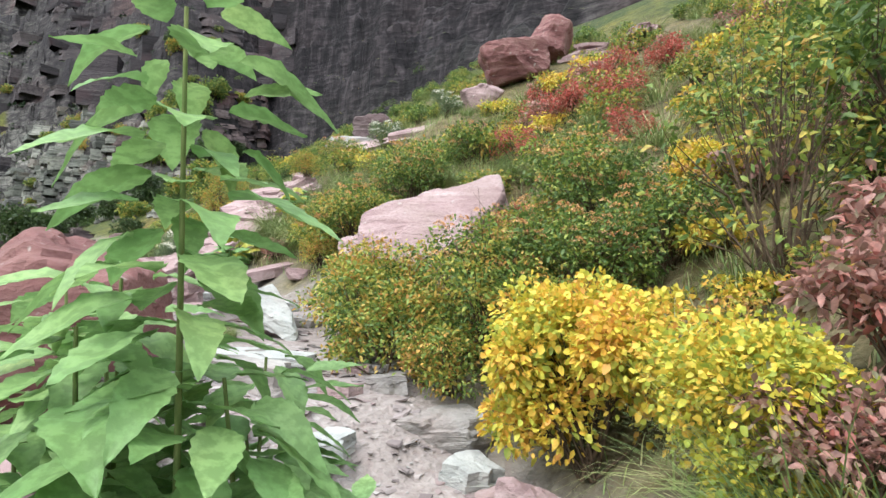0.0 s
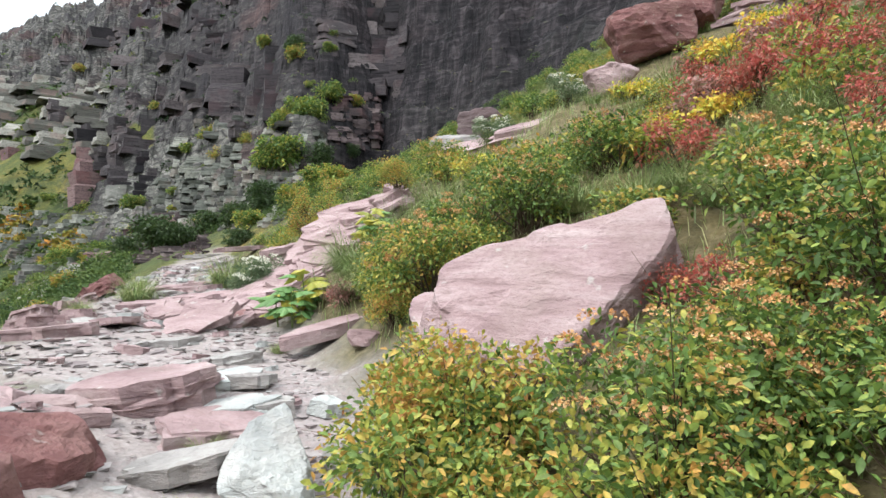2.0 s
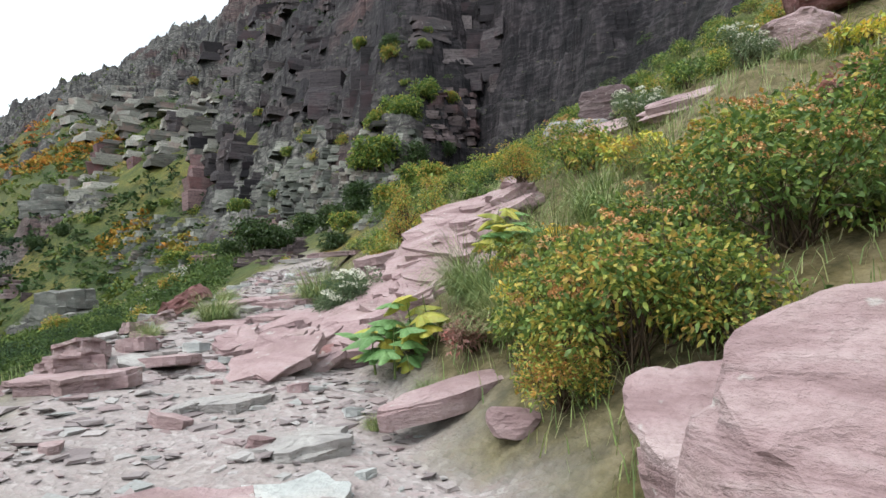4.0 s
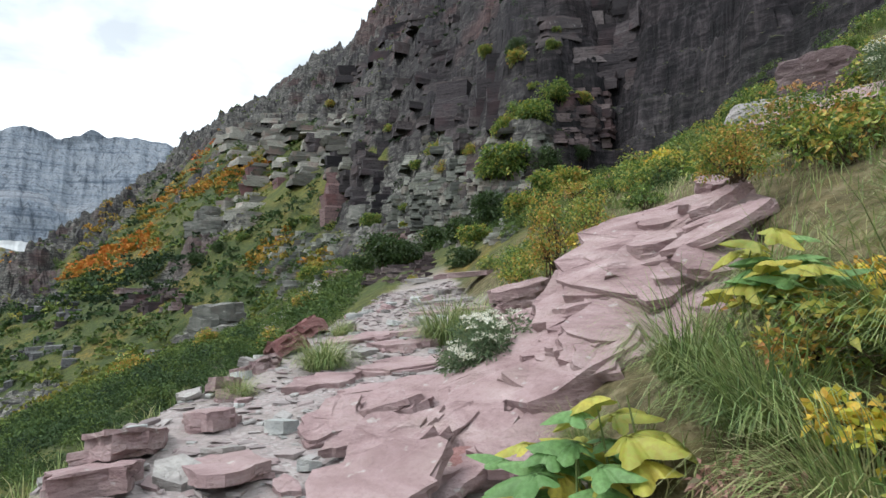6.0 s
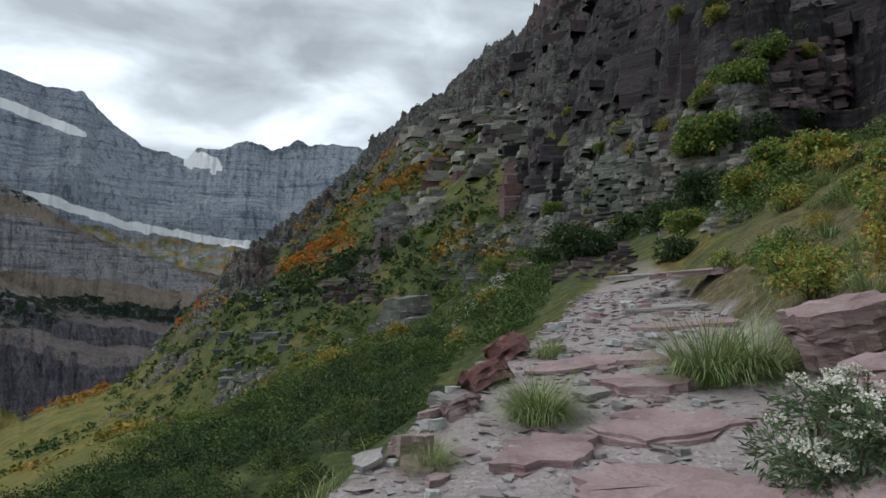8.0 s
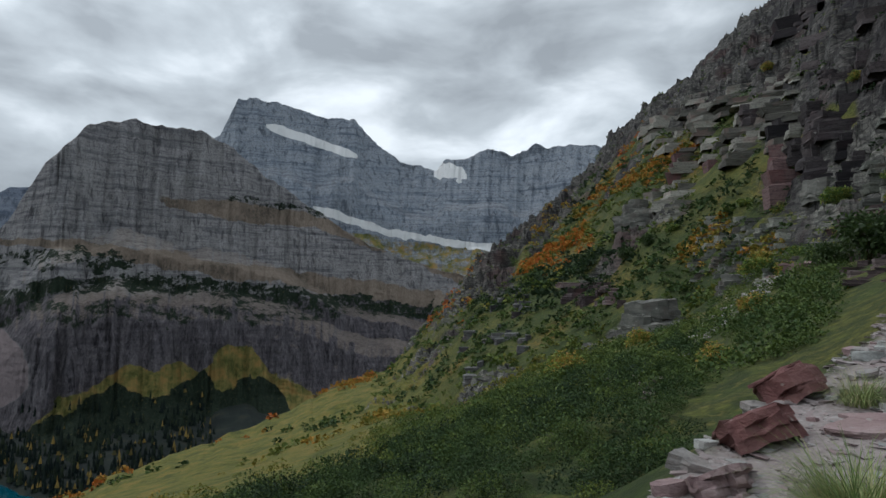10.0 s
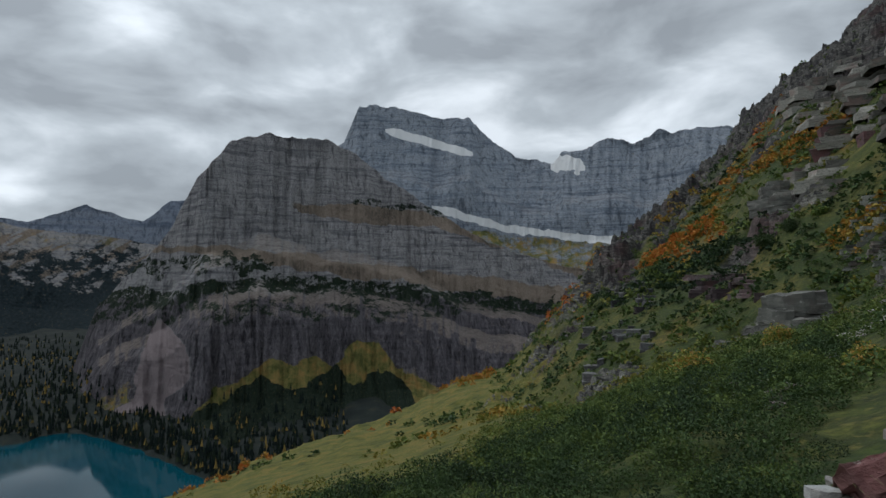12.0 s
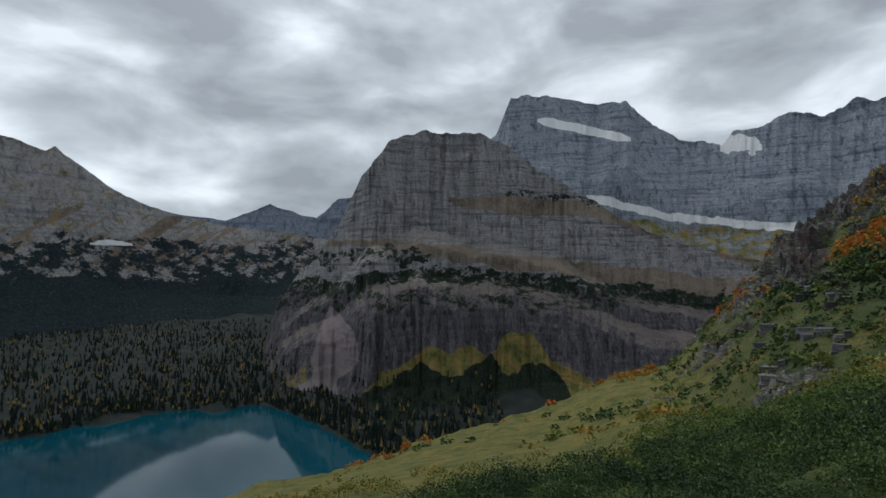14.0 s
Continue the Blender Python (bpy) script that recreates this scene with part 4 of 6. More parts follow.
    rock("edge_stone", (-7.6, 9.75), (0.7, 0.35, 0.25), (0, -12, -45), 365, PINK, "pink slab by a grass tuft", level=4, flat=1, group="trail edge stones")
    rock("rock_fin", (-8.3, 10.85, 1.9), (1.2, 0.5, 0.28), (24, -18, -48), 366, PINK, "dark red tilted slab at the trail edge", level=4, flat=1)
    rock("rock_fin", (-8.85, 11.7, 2.1), (1.2, 0.6, 0.3), (34, -16, -50), 367, RED, "red tilted fin of rock at the trail edge", level=4, flat=1)
    rock("rock_fin", (-9.7, 13.0, 2.3), (1.3, 0.7, 0.35), (36, -12, -55), 368, RED, "red tilted fin of rock at the trail edge", level=4, flat=1)
    rock("rock_fin", (-7.7, 10.3, 1.85), (0.5, 0.35, 0.22), (12, 18, -30), 369, RED, "dark red block below a grass tuft", level=4)
    # bedrock bared in the tread
    for k, (x, y, a, b, yaw, m) in enumerate([(-7.2, 13.2, 1.7, 1.0, 30, PINK), (-8.3, 14.9, 1.6, 0.7, 20, PINK), (-6.2, 11.2, 1.5, 1.1, 50, PINK), (-5.6, 10.2, 1.3, 1.0, 10, PINK), (-7.6, 15.4, 1.9, 0.8, 25, PINK),
                                                (-9.4, 16.6, 1.8, 0.9, 35, GREY), (-8.2, 12.6, 1.4, 0.8, 60, PINK), (-6.6, 10.2, 1.0, 0.8, 80, PINK), (-9.0, 18.2, 2.2, 0.9, 30, PINK), (-10.6, 18.6, 1.6, 1.0, 0, GREY),
                                                (-3.0, 6.9, 0.8, 0.6, 20, GREY), (-2.6, 6.2, 0.7, 0.5, 70, PALE), (-3.9, 7.3, 0.7, 0.5, 10, GREY), (-2.2, 5.7, 0.6, 0.5, 0, PALE), (-6.9, 12.1, 1.2, 0.7, 15, PINK), (-12.5, 21, 2.2, 1.2, 40, GREY)]):
        rock("flat_stone", (x, y), (a, b, 0.2), (3, -5, yaw), 400 + k, m, "worn flat bedrock bared in the trail", level=4, flat=1, sink=0.56, bed=0.16, group="trail bedrock")
    # rocks on the bank above
    up = "bank boulders"
    rock("boulder", (2.0, 15.2), (2.6, 1.8, 1.7), (10, -10, 10), 380, RED, "reddish boulder on the upper bank", level=4, sink=0.12, group=up)
    rock("boulder", (3.2, 16.2), (1.7, 1.4, 1.9), (0, 20, 30), 381, RED, "tall reddish boulder on the upper bank", level=4, sink=0.12, group=up)
    rock("boulder", (-1.75, 16.8), (1.5, 1.3, 1.2), (0, 10, 30), 382, DARK, "dark boulder on the bank crest", level=4, sink=0.12, group=up)
    rock("boulder", (0.9, 13.4), (1.35, 1.2, 0.9), (10, -15, 10), 383, PINK, "pale pink boulder among bank shrubs", level=4, sink=0.12, group=up)
    rock("flat_stone", (-1.9, 14.6), (2.3, 1.6, 0.35), (22, -14, 15), 384, PINK, "pale pink slab lying on the bank", level=4, flat=1, sink=0.05, group=up)
    rock("flat_stone", (-0.6, 12.3), (1.6, 1.0, 0.3), (24, -16, 10), 385, PINK, "pale slab lying in bank grass", level=4, flat=1, sink=0.05, group=up)
    rock("boulder", (-2.9, 16.6), (1.4, 0.8, 0.8), (10, 0, 0), 386, GREY, "grey broken rock on the bank crest", level=4, sink=0.12, group=up)
    for k, (x, y, s) in enumerate([(3.9, 13.6, 1.4), (4.6, 13.4, 1.2), (4.3, 14.6, 1.5), (3.4, 12.8, 1.0), (5.6, 15.5, 1.3)]):
        rock("flat_stone", (x, y), (s * 1.3, s * 0.8, 0.3), (12, -12, 10 + 20 * k), 390 + k, PINK, "flat pink stone stacked on the bank", level=3, flat=1, sink=0.1, group=up)
    # small stones on the trail's outer shoulder
    rng = np.random.default_rng(12)
    small = [slab_mesh("stone", (0.32, 0.24, 0.1), 500 + k, 6) for k in range(6)]
    for k in range(170):
        s = rng.uniform(5.2, 26)
        i = int(np.searchsorted(TRAIL_S, s)) - 1
        p, q = TRAIL[i], TRAIL[i + 1]
        f = (s - TRAIL_S[i]) / (TRAIL_S[i + 1] - TRAIL_S[i])
        dx, dy = q[0] - p[0], q[1] - p[1]
        n = math.hypot(dx, dy)
        u = rng.uniform(-2.2, 0.7) if s > 8 else rng.uniform(-1.6, 0.4)
        x, y = p[0] + f * dx + u * dy / n, p[1] + f * dy_(p, q) - u * dx / n
        me = small[k % 6]
        if not me.materials:
            me.materials.append((PINK, GREY, PALE)[k % 3])
        ob = new("stone", me)
        sc = rng.uniform(0.35, 1.25)
        ob.matrix_world = pose(x, y, float(ground_height(x, y)) + 0.02 * sc, rng.uniform(-12, 12), rng.uniform(-12, 12), rng.uniform(0, 360)) @ Matrix.Diagonal((sc, sc, sc, 1))
        tagged(ob, "loose angular stone lying on the trail", "stone", "loose trail stones")
    build_chips()


def dy_(p, q):
    return q[1] - p[1]


TRAIL_S = [0.0]
for _p, _q in zip(TRAIL[:-1], TRAIL[1:]):
    TRAIL_S.append(TRAIL_S[-1] + math.hypot(_q[0] - _p[0], _q[1] - _p[1]))


def chip_material():
    m = Nodes("slate_chips")
    r = m.node("ShaderNodeNewGeometry", "Random Per Island")
    c = m.ramp(r, (0.0, (0.17, 0.14, 0.14)), (0.3, (0.29, 0.255, 0.25)), (0.55, (0.25, 0.185, 0.185)), (0.8, (0.37, 0.34, 0.328)), (1.0, (0.27, 0.28, 0.268)))
    c = m.mix(m.ramp(m.noise(m.place(), 40, 4), (0.4, 0.3), (0.6, 0.0)), c, (0.17, 0.14, 0.13))
    return m.finish(c, 0.85, m.bump(m.noise(m.place(), 60, 4), 0.5, 0.01))


def build_chips():
    """Broken slate over the tread: too many pieces to count."""
    rng = np.random.default_rng(5)
    n = 8500
    s = 4.6 + 24 * rng.random(n) ** 1.3
    P = np.array(TRAIL)
    i = np.clip(np.searchsorted(TRAIL_S, s) - 1, 0, len(TRAIL) - 2)
    f = (s - np.array(TRAIL_S)[i]) / (np.array(TRAIL_S)[i + 1] - np.array(TRAIL_S)[i])
    d = P[i + 1] - P[i]
    length = np.hypot(d[:, 0], d[:, 1])
    wl = np.interp(s, [5, 9, 12, 16, 20, 30], [0.8, 1.5, 1.6, 1.85, 2.0, 1.5])
    wr = np.interp(s, [5, 9, 12, 16, 20, 26, 32], [0.32, 0.5, 0.85, 1.2, 1.5, 1.0, 0.5])
    u = -wl + (wl + wr) * rng.random(n)
    x, y = P[i, 0] + f * d[:, 0] + u * d[:, 1] / length, P[i, 1] + f * d[:, 1] - u * d[:, 0] / length
    z = ground_height(x, y)
    size = (0.009 + 0.05 * rng.random(n) ** 3.5) * np.interp(s, [6, 11, 14, 30], [0.6, 0.8, 1.25, 1.4])
    box = np.array([[-1, -1, 0], [1, -1, 0], [1, 1, 0], [-1, 1, 0], [-1, -1, 1], [1, -1, 1], [1, 1, 1], [-1, 1, 1]], float)
    jit = rng.normal(0, 0.28, (n, 8, 3)) * np.array([1, 1, 0.25])
    v = box[None] + jit
    v[:, :, 2] = (v[:, :, 2] - 0.25) * rng.uniform(0.18, 0.5, n)[:, None]
    v = v * size[:, None, None] * np.stack([np.ones(n), rng.uniform(0.5, 1, n), np.ones(n)], 1)[:, None, :]
    tilt = rng.normal(0, 0.12, (n, 2))
    v[:, :, 2] += v[:, :, 0] * tilt[:, :1] + v[:, :, 1] * tilt[:, 1:]
    a = rng.uniform(0, 6.28, n)
    ca, sa = np.cos(a)[:, None], np.sin(a)[:, None]
    X, Y = v[:, :, 0] * ca - v[:, :, 1] * sa + x[:, None], v[:, :, 0] * sa + v[:, :, 1] * ca + y[:, None]
    Z = v[:, :, 2] + z[:, None]
    quads = np.array([[0, 1, 5, 4], [1, 2, 6, 5], [2, 3, 7, 6], [3, 0, 4, 7], [4, 5, 6, 7]])
    faces = (np.arange(n)[:, None, None] * 8 + quads[None]).reshape(-1, 4)
    me = poly_mesh("slate_chips", np.stack([X, Y, Z], -1).reshape(-1, 3), faces)
    me.materials.append(chip_material())
    tagged(new("slate_chips", me), "broken pink and grey slate scattered on the trail", "gravel", kind="stuff")


# ---- plants ----
def leaf_material(name, stops, patch=(0.06, 0.09, 0.02), glow=0.3, vein=0.0):
    """Leaves: each its own tint, patches of a second colour, light passing through."""
    m = Nodes(name)
    r = m.node("ShaderNodeNewGeometry", "Random Per Island")
    big = m.noise(m.place(), 3.5, 3)
    f = m.math("ADD", m.math("MULTIPLY", r, 0.62), m.math("MULTIPLY", m.math("SUBTRACT", big, 0.5), 1.1))
    f = m.math("ADD", f, m.math("MULTIPLY", m.node("ShaderNodeObjectInfo", "Random"), 0.22))
    c = m.ramp(f, *stops)
    c = m.mix(m.ramp(m.noise(m.place(), 45, 4), (0.42, 0.45), (0.6, 0.0)), c, patch)
    m.finish(c, 0.5, m.bump(m.noise(m.place(), 90, 3), 0.3, 0.004), 0.35)
    thin = m.tree.nodes.new("ShaderNodeBsdfTranslucent")
    m.tree.links.new(c, thin.inputs["Color"])
    mix = m.tree.nodes.new("ShaderNodeMixShader")
    mix.inputs[0].default_value = glow
    m.tree.links.new(m.bsdf.outputs[0], mix.inputs[1])
    m.tree.links.new(thin.outputs[0], mix.inputs[2])
    m.tree.links.new(mix.outputs[0], m.out.inputs[0])
    return m.mat


def bark_material(name, a, b):
    m = Nodes(name)
    n = m.noise(m.place((1, 1, 0.3)), 60, 4)
    return m.finish(m.ramp(n, (0.35, a), (0.65, b)), 0.85, m.bump(n, 0.5, 0.004), 0.2)


STEM = bark_material("brown_stem", (0.045, 0.03, 0.02), (0.12, 0.085, 0.055))
GREENSTEM = bark_material("green_stem", (0.09, 0.13, 0.04), (0.16, 0.19, 0.07))
G0, G1, G2 = (0.05, 0.1, 0.026), (0.14, 0.225, 0.048), (0.29, 0.375, 0.075)
LEAF = {
    "yellow": leaf_material("yellow_leaves", [(0.0, (0.2, 0.3, 0.06)), (0.14, (0.36, 0.44, 0.07)), (0.3, (0.6, 0.58, 0.08)), (0.5, (0.78, 0.57, 0.08)), (0.7, (0.8, 0.45, 0.08)), (0.85, (0.64, 0.3, 0.08))], (0.4, 0.34, 0.05)),
    "mixed": leaf_material("mixed_leaves", [(0.0, G0), (0.2, G1), (0.38, G2), (0.5, (0.46, 0.42, 0.08)), (0.68, (0.6, 0.34, 0.08)), (0.88, (0.46, 0.2, 0.07))]),
    "green": leaf_material("green_leaves", [(0.0, G0), (0.3, (0.11, 0.19, 0.045)), (0.44, G1), (0.58, G2), (0.72, (0.5, 0.45, 0.09)), (0.88, (0.62, 0.38, 0.09))]),
    "red": leaf_material("red_leaves", [(0.0, (0.06, 0.09, 0.03)), (0.15, (0.36, 0.16, 0.11)), (0.35, (0.5, 0.09, 0.07)), (0.6, (0.56, 0.13, 0.1)), (0.8, (0.42, 0.22, 0.14))], (0.12, 0.05, 0.04)),
    "dusky": leaf_material("dusky_red_leaves", [(0.0, (0.16, 0.19, 0.08)), (0.3, (0.36, 0.2, 0.17)), (0.6, (0.46, 0.24, 0.2)), (0.8, (0.54, 0.17, 0.14))], (0.13, 0.07, 0.06)),
    "orange": leaf_material("orange_leaves", [(0.0, G1), (0.2, (0.42, 0.38, 0.08)), (0.42, (0.68, 0.42, 0.08)), (0.65, (0.72, 0.28, 0.06)), (0.85, (0.52, 0.17, 0.06))], (0.2, 0.12, 0.03)),
    "dark": leaf_material("dark_leaves", [(0.0, (0.016, 0.035, 0.014)), (0.4, (0.035, 0.068, 0.024)), (0.75, (0.065, 0.105, 0.035)), (0.95, (0.12, 0.15, 0.04))]),
    "sage": leaf_material("grey_green_leaves", [(0.0, (0.08, 0.13, 0.07)), (0.4, (0.16, 0.22, 0.12)), (0.7, (0.25, 0.31, 0.18)), (0.95, (0.32, 0.35, 0.18))]),
    "broad": leaf_material("broad_leaves", [(0.0, (0.12, 0.24, 0.08)), (0.3, (0.2, 0.36, 0.13)), (0.6, (0.3, 0.46, 0.18)), (0.9, (0.42, 0.52, 0.2))], (0.09, 0.17, 0.05), 0.35),
    "gold": leaf_material("gold_leaves", [(0.0, (0.2, 0.26, 0.05)), (0.3, (0.45, 0.45, 0.08)), (0.6, (0.66, 0.5, 0.09)), (0.9, (0.6, 0.34, 0.08))], (0.35, 0.26, 0.06), 0.3),
}
GRASS = leaf_material("grass_blades", [(0.0, (0.1, 0.17, 0.06)), (0.3, (0.19, 0.28, 0.09)), (0.55, (0.3, 0.37, 0.13)), (0.75, (0.46, 0.44, 0.22)), (0.95, (0.6, 0.52, 0.32))], (0.12, 0.12, 0.05), 0.2)
BLOOM = leaf_material("tan_blooms", [(0.0, (0.45, 0.18, 0.06)), (0.4, (0.6, 0.31, 0.11)), (0.8, (0.66, 0.46, 0.24))], (0.3, 0.14, 0.07), 0.1)
WHITE = leaf_material("white_blooms", [(0.0, (0.7, 0.7, 0.6)), (0.6, (0.8, 0.8, 0.74))], (0.6, 0.55, 0.35), 0.15)


def leaf_cloud(p, d, size, rng, width=0.5, fold=0.18, droop=0.2, simple=False):
    """Vertices and triangles of many small folded leaves at p that point along d."""
    n = len(p)
    d = d / np.linalg.norm(d, axis=1, keepdims=True)
    h = rng.normal(size=(n, 3))
    h[:, 2] += 1.1
    side = np.cross(d, h)
    side /= np.maximum(np.linalg.norm(side, axis=1, keepdims=True), 1e-6)
    up = np.cross(side, d)
    s = size[:, None]
    b = p
    t = p + d * s - np.array([0, 0, 1]) * s * droop
    l = p + d * s * 0.42 + side * s * width * 0.5 + up * s * fold * 0.5
    r = p + d * s * 0.42 - side * s * width * 0.5 + up * s * fold * 0.5
    if simple:
        v = np.stack([b, l, t, r], 1).reshape(-1, 3)
        f = (np.arange(n)[:, None, None] * 4 + np.array([[0, 2, 1], [0, 3, 2]])[None]).reshape(-1, 3)
        return v, f
    l2 = p + d * s * 0.78 + side * s * width * 0.33 + up * s * fold * 0.1 - np.array([0, 0, 1]) * s * droop * 0.5
    r2 = p + d * s * 0.78 - side * s * width * 0.33 + up * s * fold * 0.1 - np.array([0, 0, 1]) * s * droop * 0.5
    v = np.stack([b, l, l2, t, r2, r], 1).reshape(-1, 3)
    tri = np.array([[0, 3, 2], [0, 2, 1], [0, 4, 3], [0, 5, 4]])
    f = (np.arange(n)[:, None, None] * 6 + tri[None]).reshape(-1, 3)
    return v, f


def tubes(paths, radii, sides=5):
    """Tapered tubes along point lists."""
    vs, fs, base = [], [], 0
    for pts, (r0, r1) in zip(paths, radii):
        pts = np.asarray(pts, float)
        k = len(pts)
        for j, c in enumerate(pts):
            t = pts[min(j + 1, k - 1)] - pts[max(j - 1, 0)]
            t = t / max(np.linalg.norm(t), 1e-9)
            a = np.cross(t, (0.3, 0.9, 0.2)); a /= np.linalg.norm(a)
            b = np.cross(t, a)
            r = r0 + (r1 - r0) * j / (k - 1)
            for q in range(sides):
                w = 2 * math.pi * q / sides
                vs.append(c + r * (math.cos(w) * a + math.sin(w) * b))
        for j in range(k - 1):
            for q in range(sides):
                q2 = (q + 1) % sides
                fs.append((base + j * sides + q, base + j * sides + q2, base + (j + 1) * sides + q2, base + (j + 1) * sides + q))
        base += k * sides
    return np.array(vs), np.array(fs)


def part(name, mesh, material, parent, label=""):
    """One mesh object under a thing."""
    if not mesh.materials:
        mesh.materials.append(material)
    ob = new(name, mesh)
    ob.parent = parent
    if label:
        ob["label"] = label
    return ob


def shrub(name, seed, radius, height, leaves, leaf, material, label, width=0.5, lobes=16, blooms=0, bloom_mat=None, bloom_size=0.035, sparse=0.0, category="shrub", simple=False):
    """A bush at the origin: forked stems, and a crown of leaves in uneven tufts."""
    rng = np.random.default_rng(seed)
    root = new(name)
    ang = rng.uniform(0, 2 * math.pi, lobes)
    rad = radius * 0.72 * np.sqrt(rng.random(lobes))
    cz = height * (0.16 + 0.62 * rng.random(lobes)) * (1 - 0.3 * (rad / radius) ** 2)
    ctr = np.stack([rad * np.cos(ang), rad * np.sin(ang), cz], 1)
    lr = radius * rng.uniform(0.26, 0.42, lobes)
    paths, radii = [], []
    for c in ctr:
        foot = np.array([rng.normal(0, 0.04), rng.normal(0, 0.04), -0.05])
        midp = foot * 0.5 + c * 0.5 + rng.normal(0, 0.03, 3) + np.array([0, 0, 0.05])
        paths.append([foot, midp, c]); radii.append((0.008 + 0.006 * radius, 0.003))
        for _ in range(3):
            e = c + rng.normal(0, 1, 3) * lr[0] * 0.6
            e[2] = max(e[2], 0.03)
            paths.append([midp, (midp + e) / 2 + rng.normal(0, 0.02, 3), e]); radii.append((0.004, 0.0015))
    v, f = tubes(paths, radii, 3)
    part("stem", poly_mesh("stem", v, f, True), STEM, root)
    k = rng.integers(0, lobes, leaves)
    d = rng.normal(size=(leaves, 3))
    d[:, 2] = d[:, 2] * 0.8 + 0.35
    d /= np.linalg.norm(d, axis=1, keepdims=True)
    depth = rng.random(leaves) ** (0.45 + sparse)
    p = ctr[k] + d * (lr[k] * depth)[:, None] * np.array([1, 1, height / radius * 0.62])
    p[:, 2] = np.maximum(p[:, 2], 0.02 + 0.05 * rng.random(leaves))
    size = leaf * rng.uniform(0.55, 1.25, leaves)
    aim = d + rng.normal(0, 0.55, (leaves, 3))
    v, f = leaf_cloud(p, aim, size, rng, width, simple=simple)
    part("crown", poly_mesh("crown", v, f, True), material, root)
    if blooms:
        me = bloom_mesh("flower_head", bloom_size, seed)
        for j in range(blooms):
            c = ctr[j % lobes]
            dd = rng.normal(0, 0.5, 3)
            dd[2] = abs(dd[2]) + 0.7
            dd /= np.linalg.norm(dd)
            q = c + dd * lr[j % lobes] * np.array([1, 1, height / radius * 0.62]) * 1.04
            o = part("flower_head", me, bloom_mat, root)
            o.matrix_basis = pose(q[0], q[1], q[2], rng.uniform(-25, 25), rng.uniform(-25, 25), rng.uniform(0, 360))
    return tagged(root, label, category)


def bloom_mesh(name, size, seed):
    """A domed cluster of tiny blossoms."""
    rng = np.random.default_rng(seed + 900)
    n = 44
    d = rng.normal(size=(n, 3)); d[:, 2] = np.abs(d[:, 2]) * 0.6
    d /= np.linalg.norm(d, axis=1, keepdims=True)
    p = d * size * np.array([1, 1, 0.6]) * rng.uniform(0.6, 1, n)[:, None]
    v, f = leaf_cloud(p, d + rng.normal(0, 0.6, (n, 3)), size * rng.uniform(0.26, 0.44, n), rng, 0.9, simple=True)
    return poly_mesh(name, v, f)


def grass_mesh(name, seed, blades, length, spread, lean=0.6, width=0.006):
    """A tussock of long arching blades."""
    rng = np.random.default_rng(seed)
    n, seg = blades, 4
    a = rng.uniform(0, 2 * math.pi, n)
    r = spread * np.sqrt(rng.random(n))
    L = length * rng.uniform(0.55, 1.1, n)
    out = a + rng.normal(0, 0.5, n)
    bend = lean * rng.uniform(0.4, 1.6, n)
    v = []
    for j in range(seg + 1):
        t = j / seg
        ang = bend * (0.25 + 1.5 * t)
        reach = L * (np.sin(ang) * t * 0.75)
        rise = L * t * np.cos(np.minimum(ang, 1.9) * 0.75)
        x = r * np.cos(a) + reach * np.cos(out)
        y = r * np.sin(a) + reach * np.sin(out)
        w = width * (1 - t) ** 0.7 * rng.uniform(0.7, 1.3, n) if j == 0 else width * (1 - t ** 1.5) + 0.0006
        px, py = -np.sin(out) * w, np.cos(out) * w
        v.append(np.stack([x - px, y - py, rise - 0.02], 1)); v.append(np.stack([x + px, y + py, rise - 0.02], 1))
    v = np.stack(v, 1).reshape(-1, 3)
    q = np.array([[2 * j, 2 * j + 1, 2 * j + 3, 2 * j + 2] for j in range(seg)])
    f = (np.arange(n)[:, None, None] * (2 * seg + 2) + q[None]).reshape(-1, 4)
    return poly_mesh(name, v, f, True)


def tussock(seed, blades, length, spread, label, lean=0.6, width=0.006):
    me = grass_mesh("grass_tuft", seed, blades, length, spread, lean, width)
    me.materials.append(GRASS)
    return tagged(new("grass_tuft", me), label, "grass tuft")


def big_leaf_mesh(name, size, lobes, seed, notch=0.45, cup=0.15):
    """A large lobed leaf with veins folded in; its stalk end is at the origin and it points along x."""
    rng = np.random.default_rng(seed)
    n = 64
    th = np.linspace(-math.pi * 0.93, math.pi * 0.93, n)
    wave = 1 - notch * (0.5 - 0.5 * np.cos(th * lobes)) ** 0.8
    rr = size * 0.5 * wave * (1 + 0.35 * np.cos(th)) * (1 + 0.06 * rng.normal(size=n))
    rows = []
    for t in (0.12, 0.45, 0.75, 1.0):
        x, y = rr * np.cos(th) * t + size * 0.2, rr * np.sin(th) * t
        z = -cup * size * (t ** 2) * (0.6 + 0.4 * np.cos(th)) + 0.05 * size * t * np.cos(th * lobes + math.pi) * 0.6 + 0.02 * size * t * np.sin(th * 3 + seed)
        rows.append(np.stack([x, y, z], 1))
    v = np.concatenate(rows + [np.array([[size * 0.2, 0, 0]])])
    f = []
    for k in range(3):
        for j in range(n - 1):
            f.append((k * n + j, k * n + j + 1, (k + 1) * n + j + 1, (k + 1) * n + j))
    for j in range(n - 1):
        f.append((4 * n, j, j + 1, j + 1))
    bm = bmesh.new()
    vs = [bm.verts.new(c) for c in v]
    for q in f:
        q = list(dict.fromkeys(q))
        bm.faces.new([vs[i] for i in q])
    me = bpy.data.meshes.new(name)
    bm.to_mesh(me)
    bm.free()
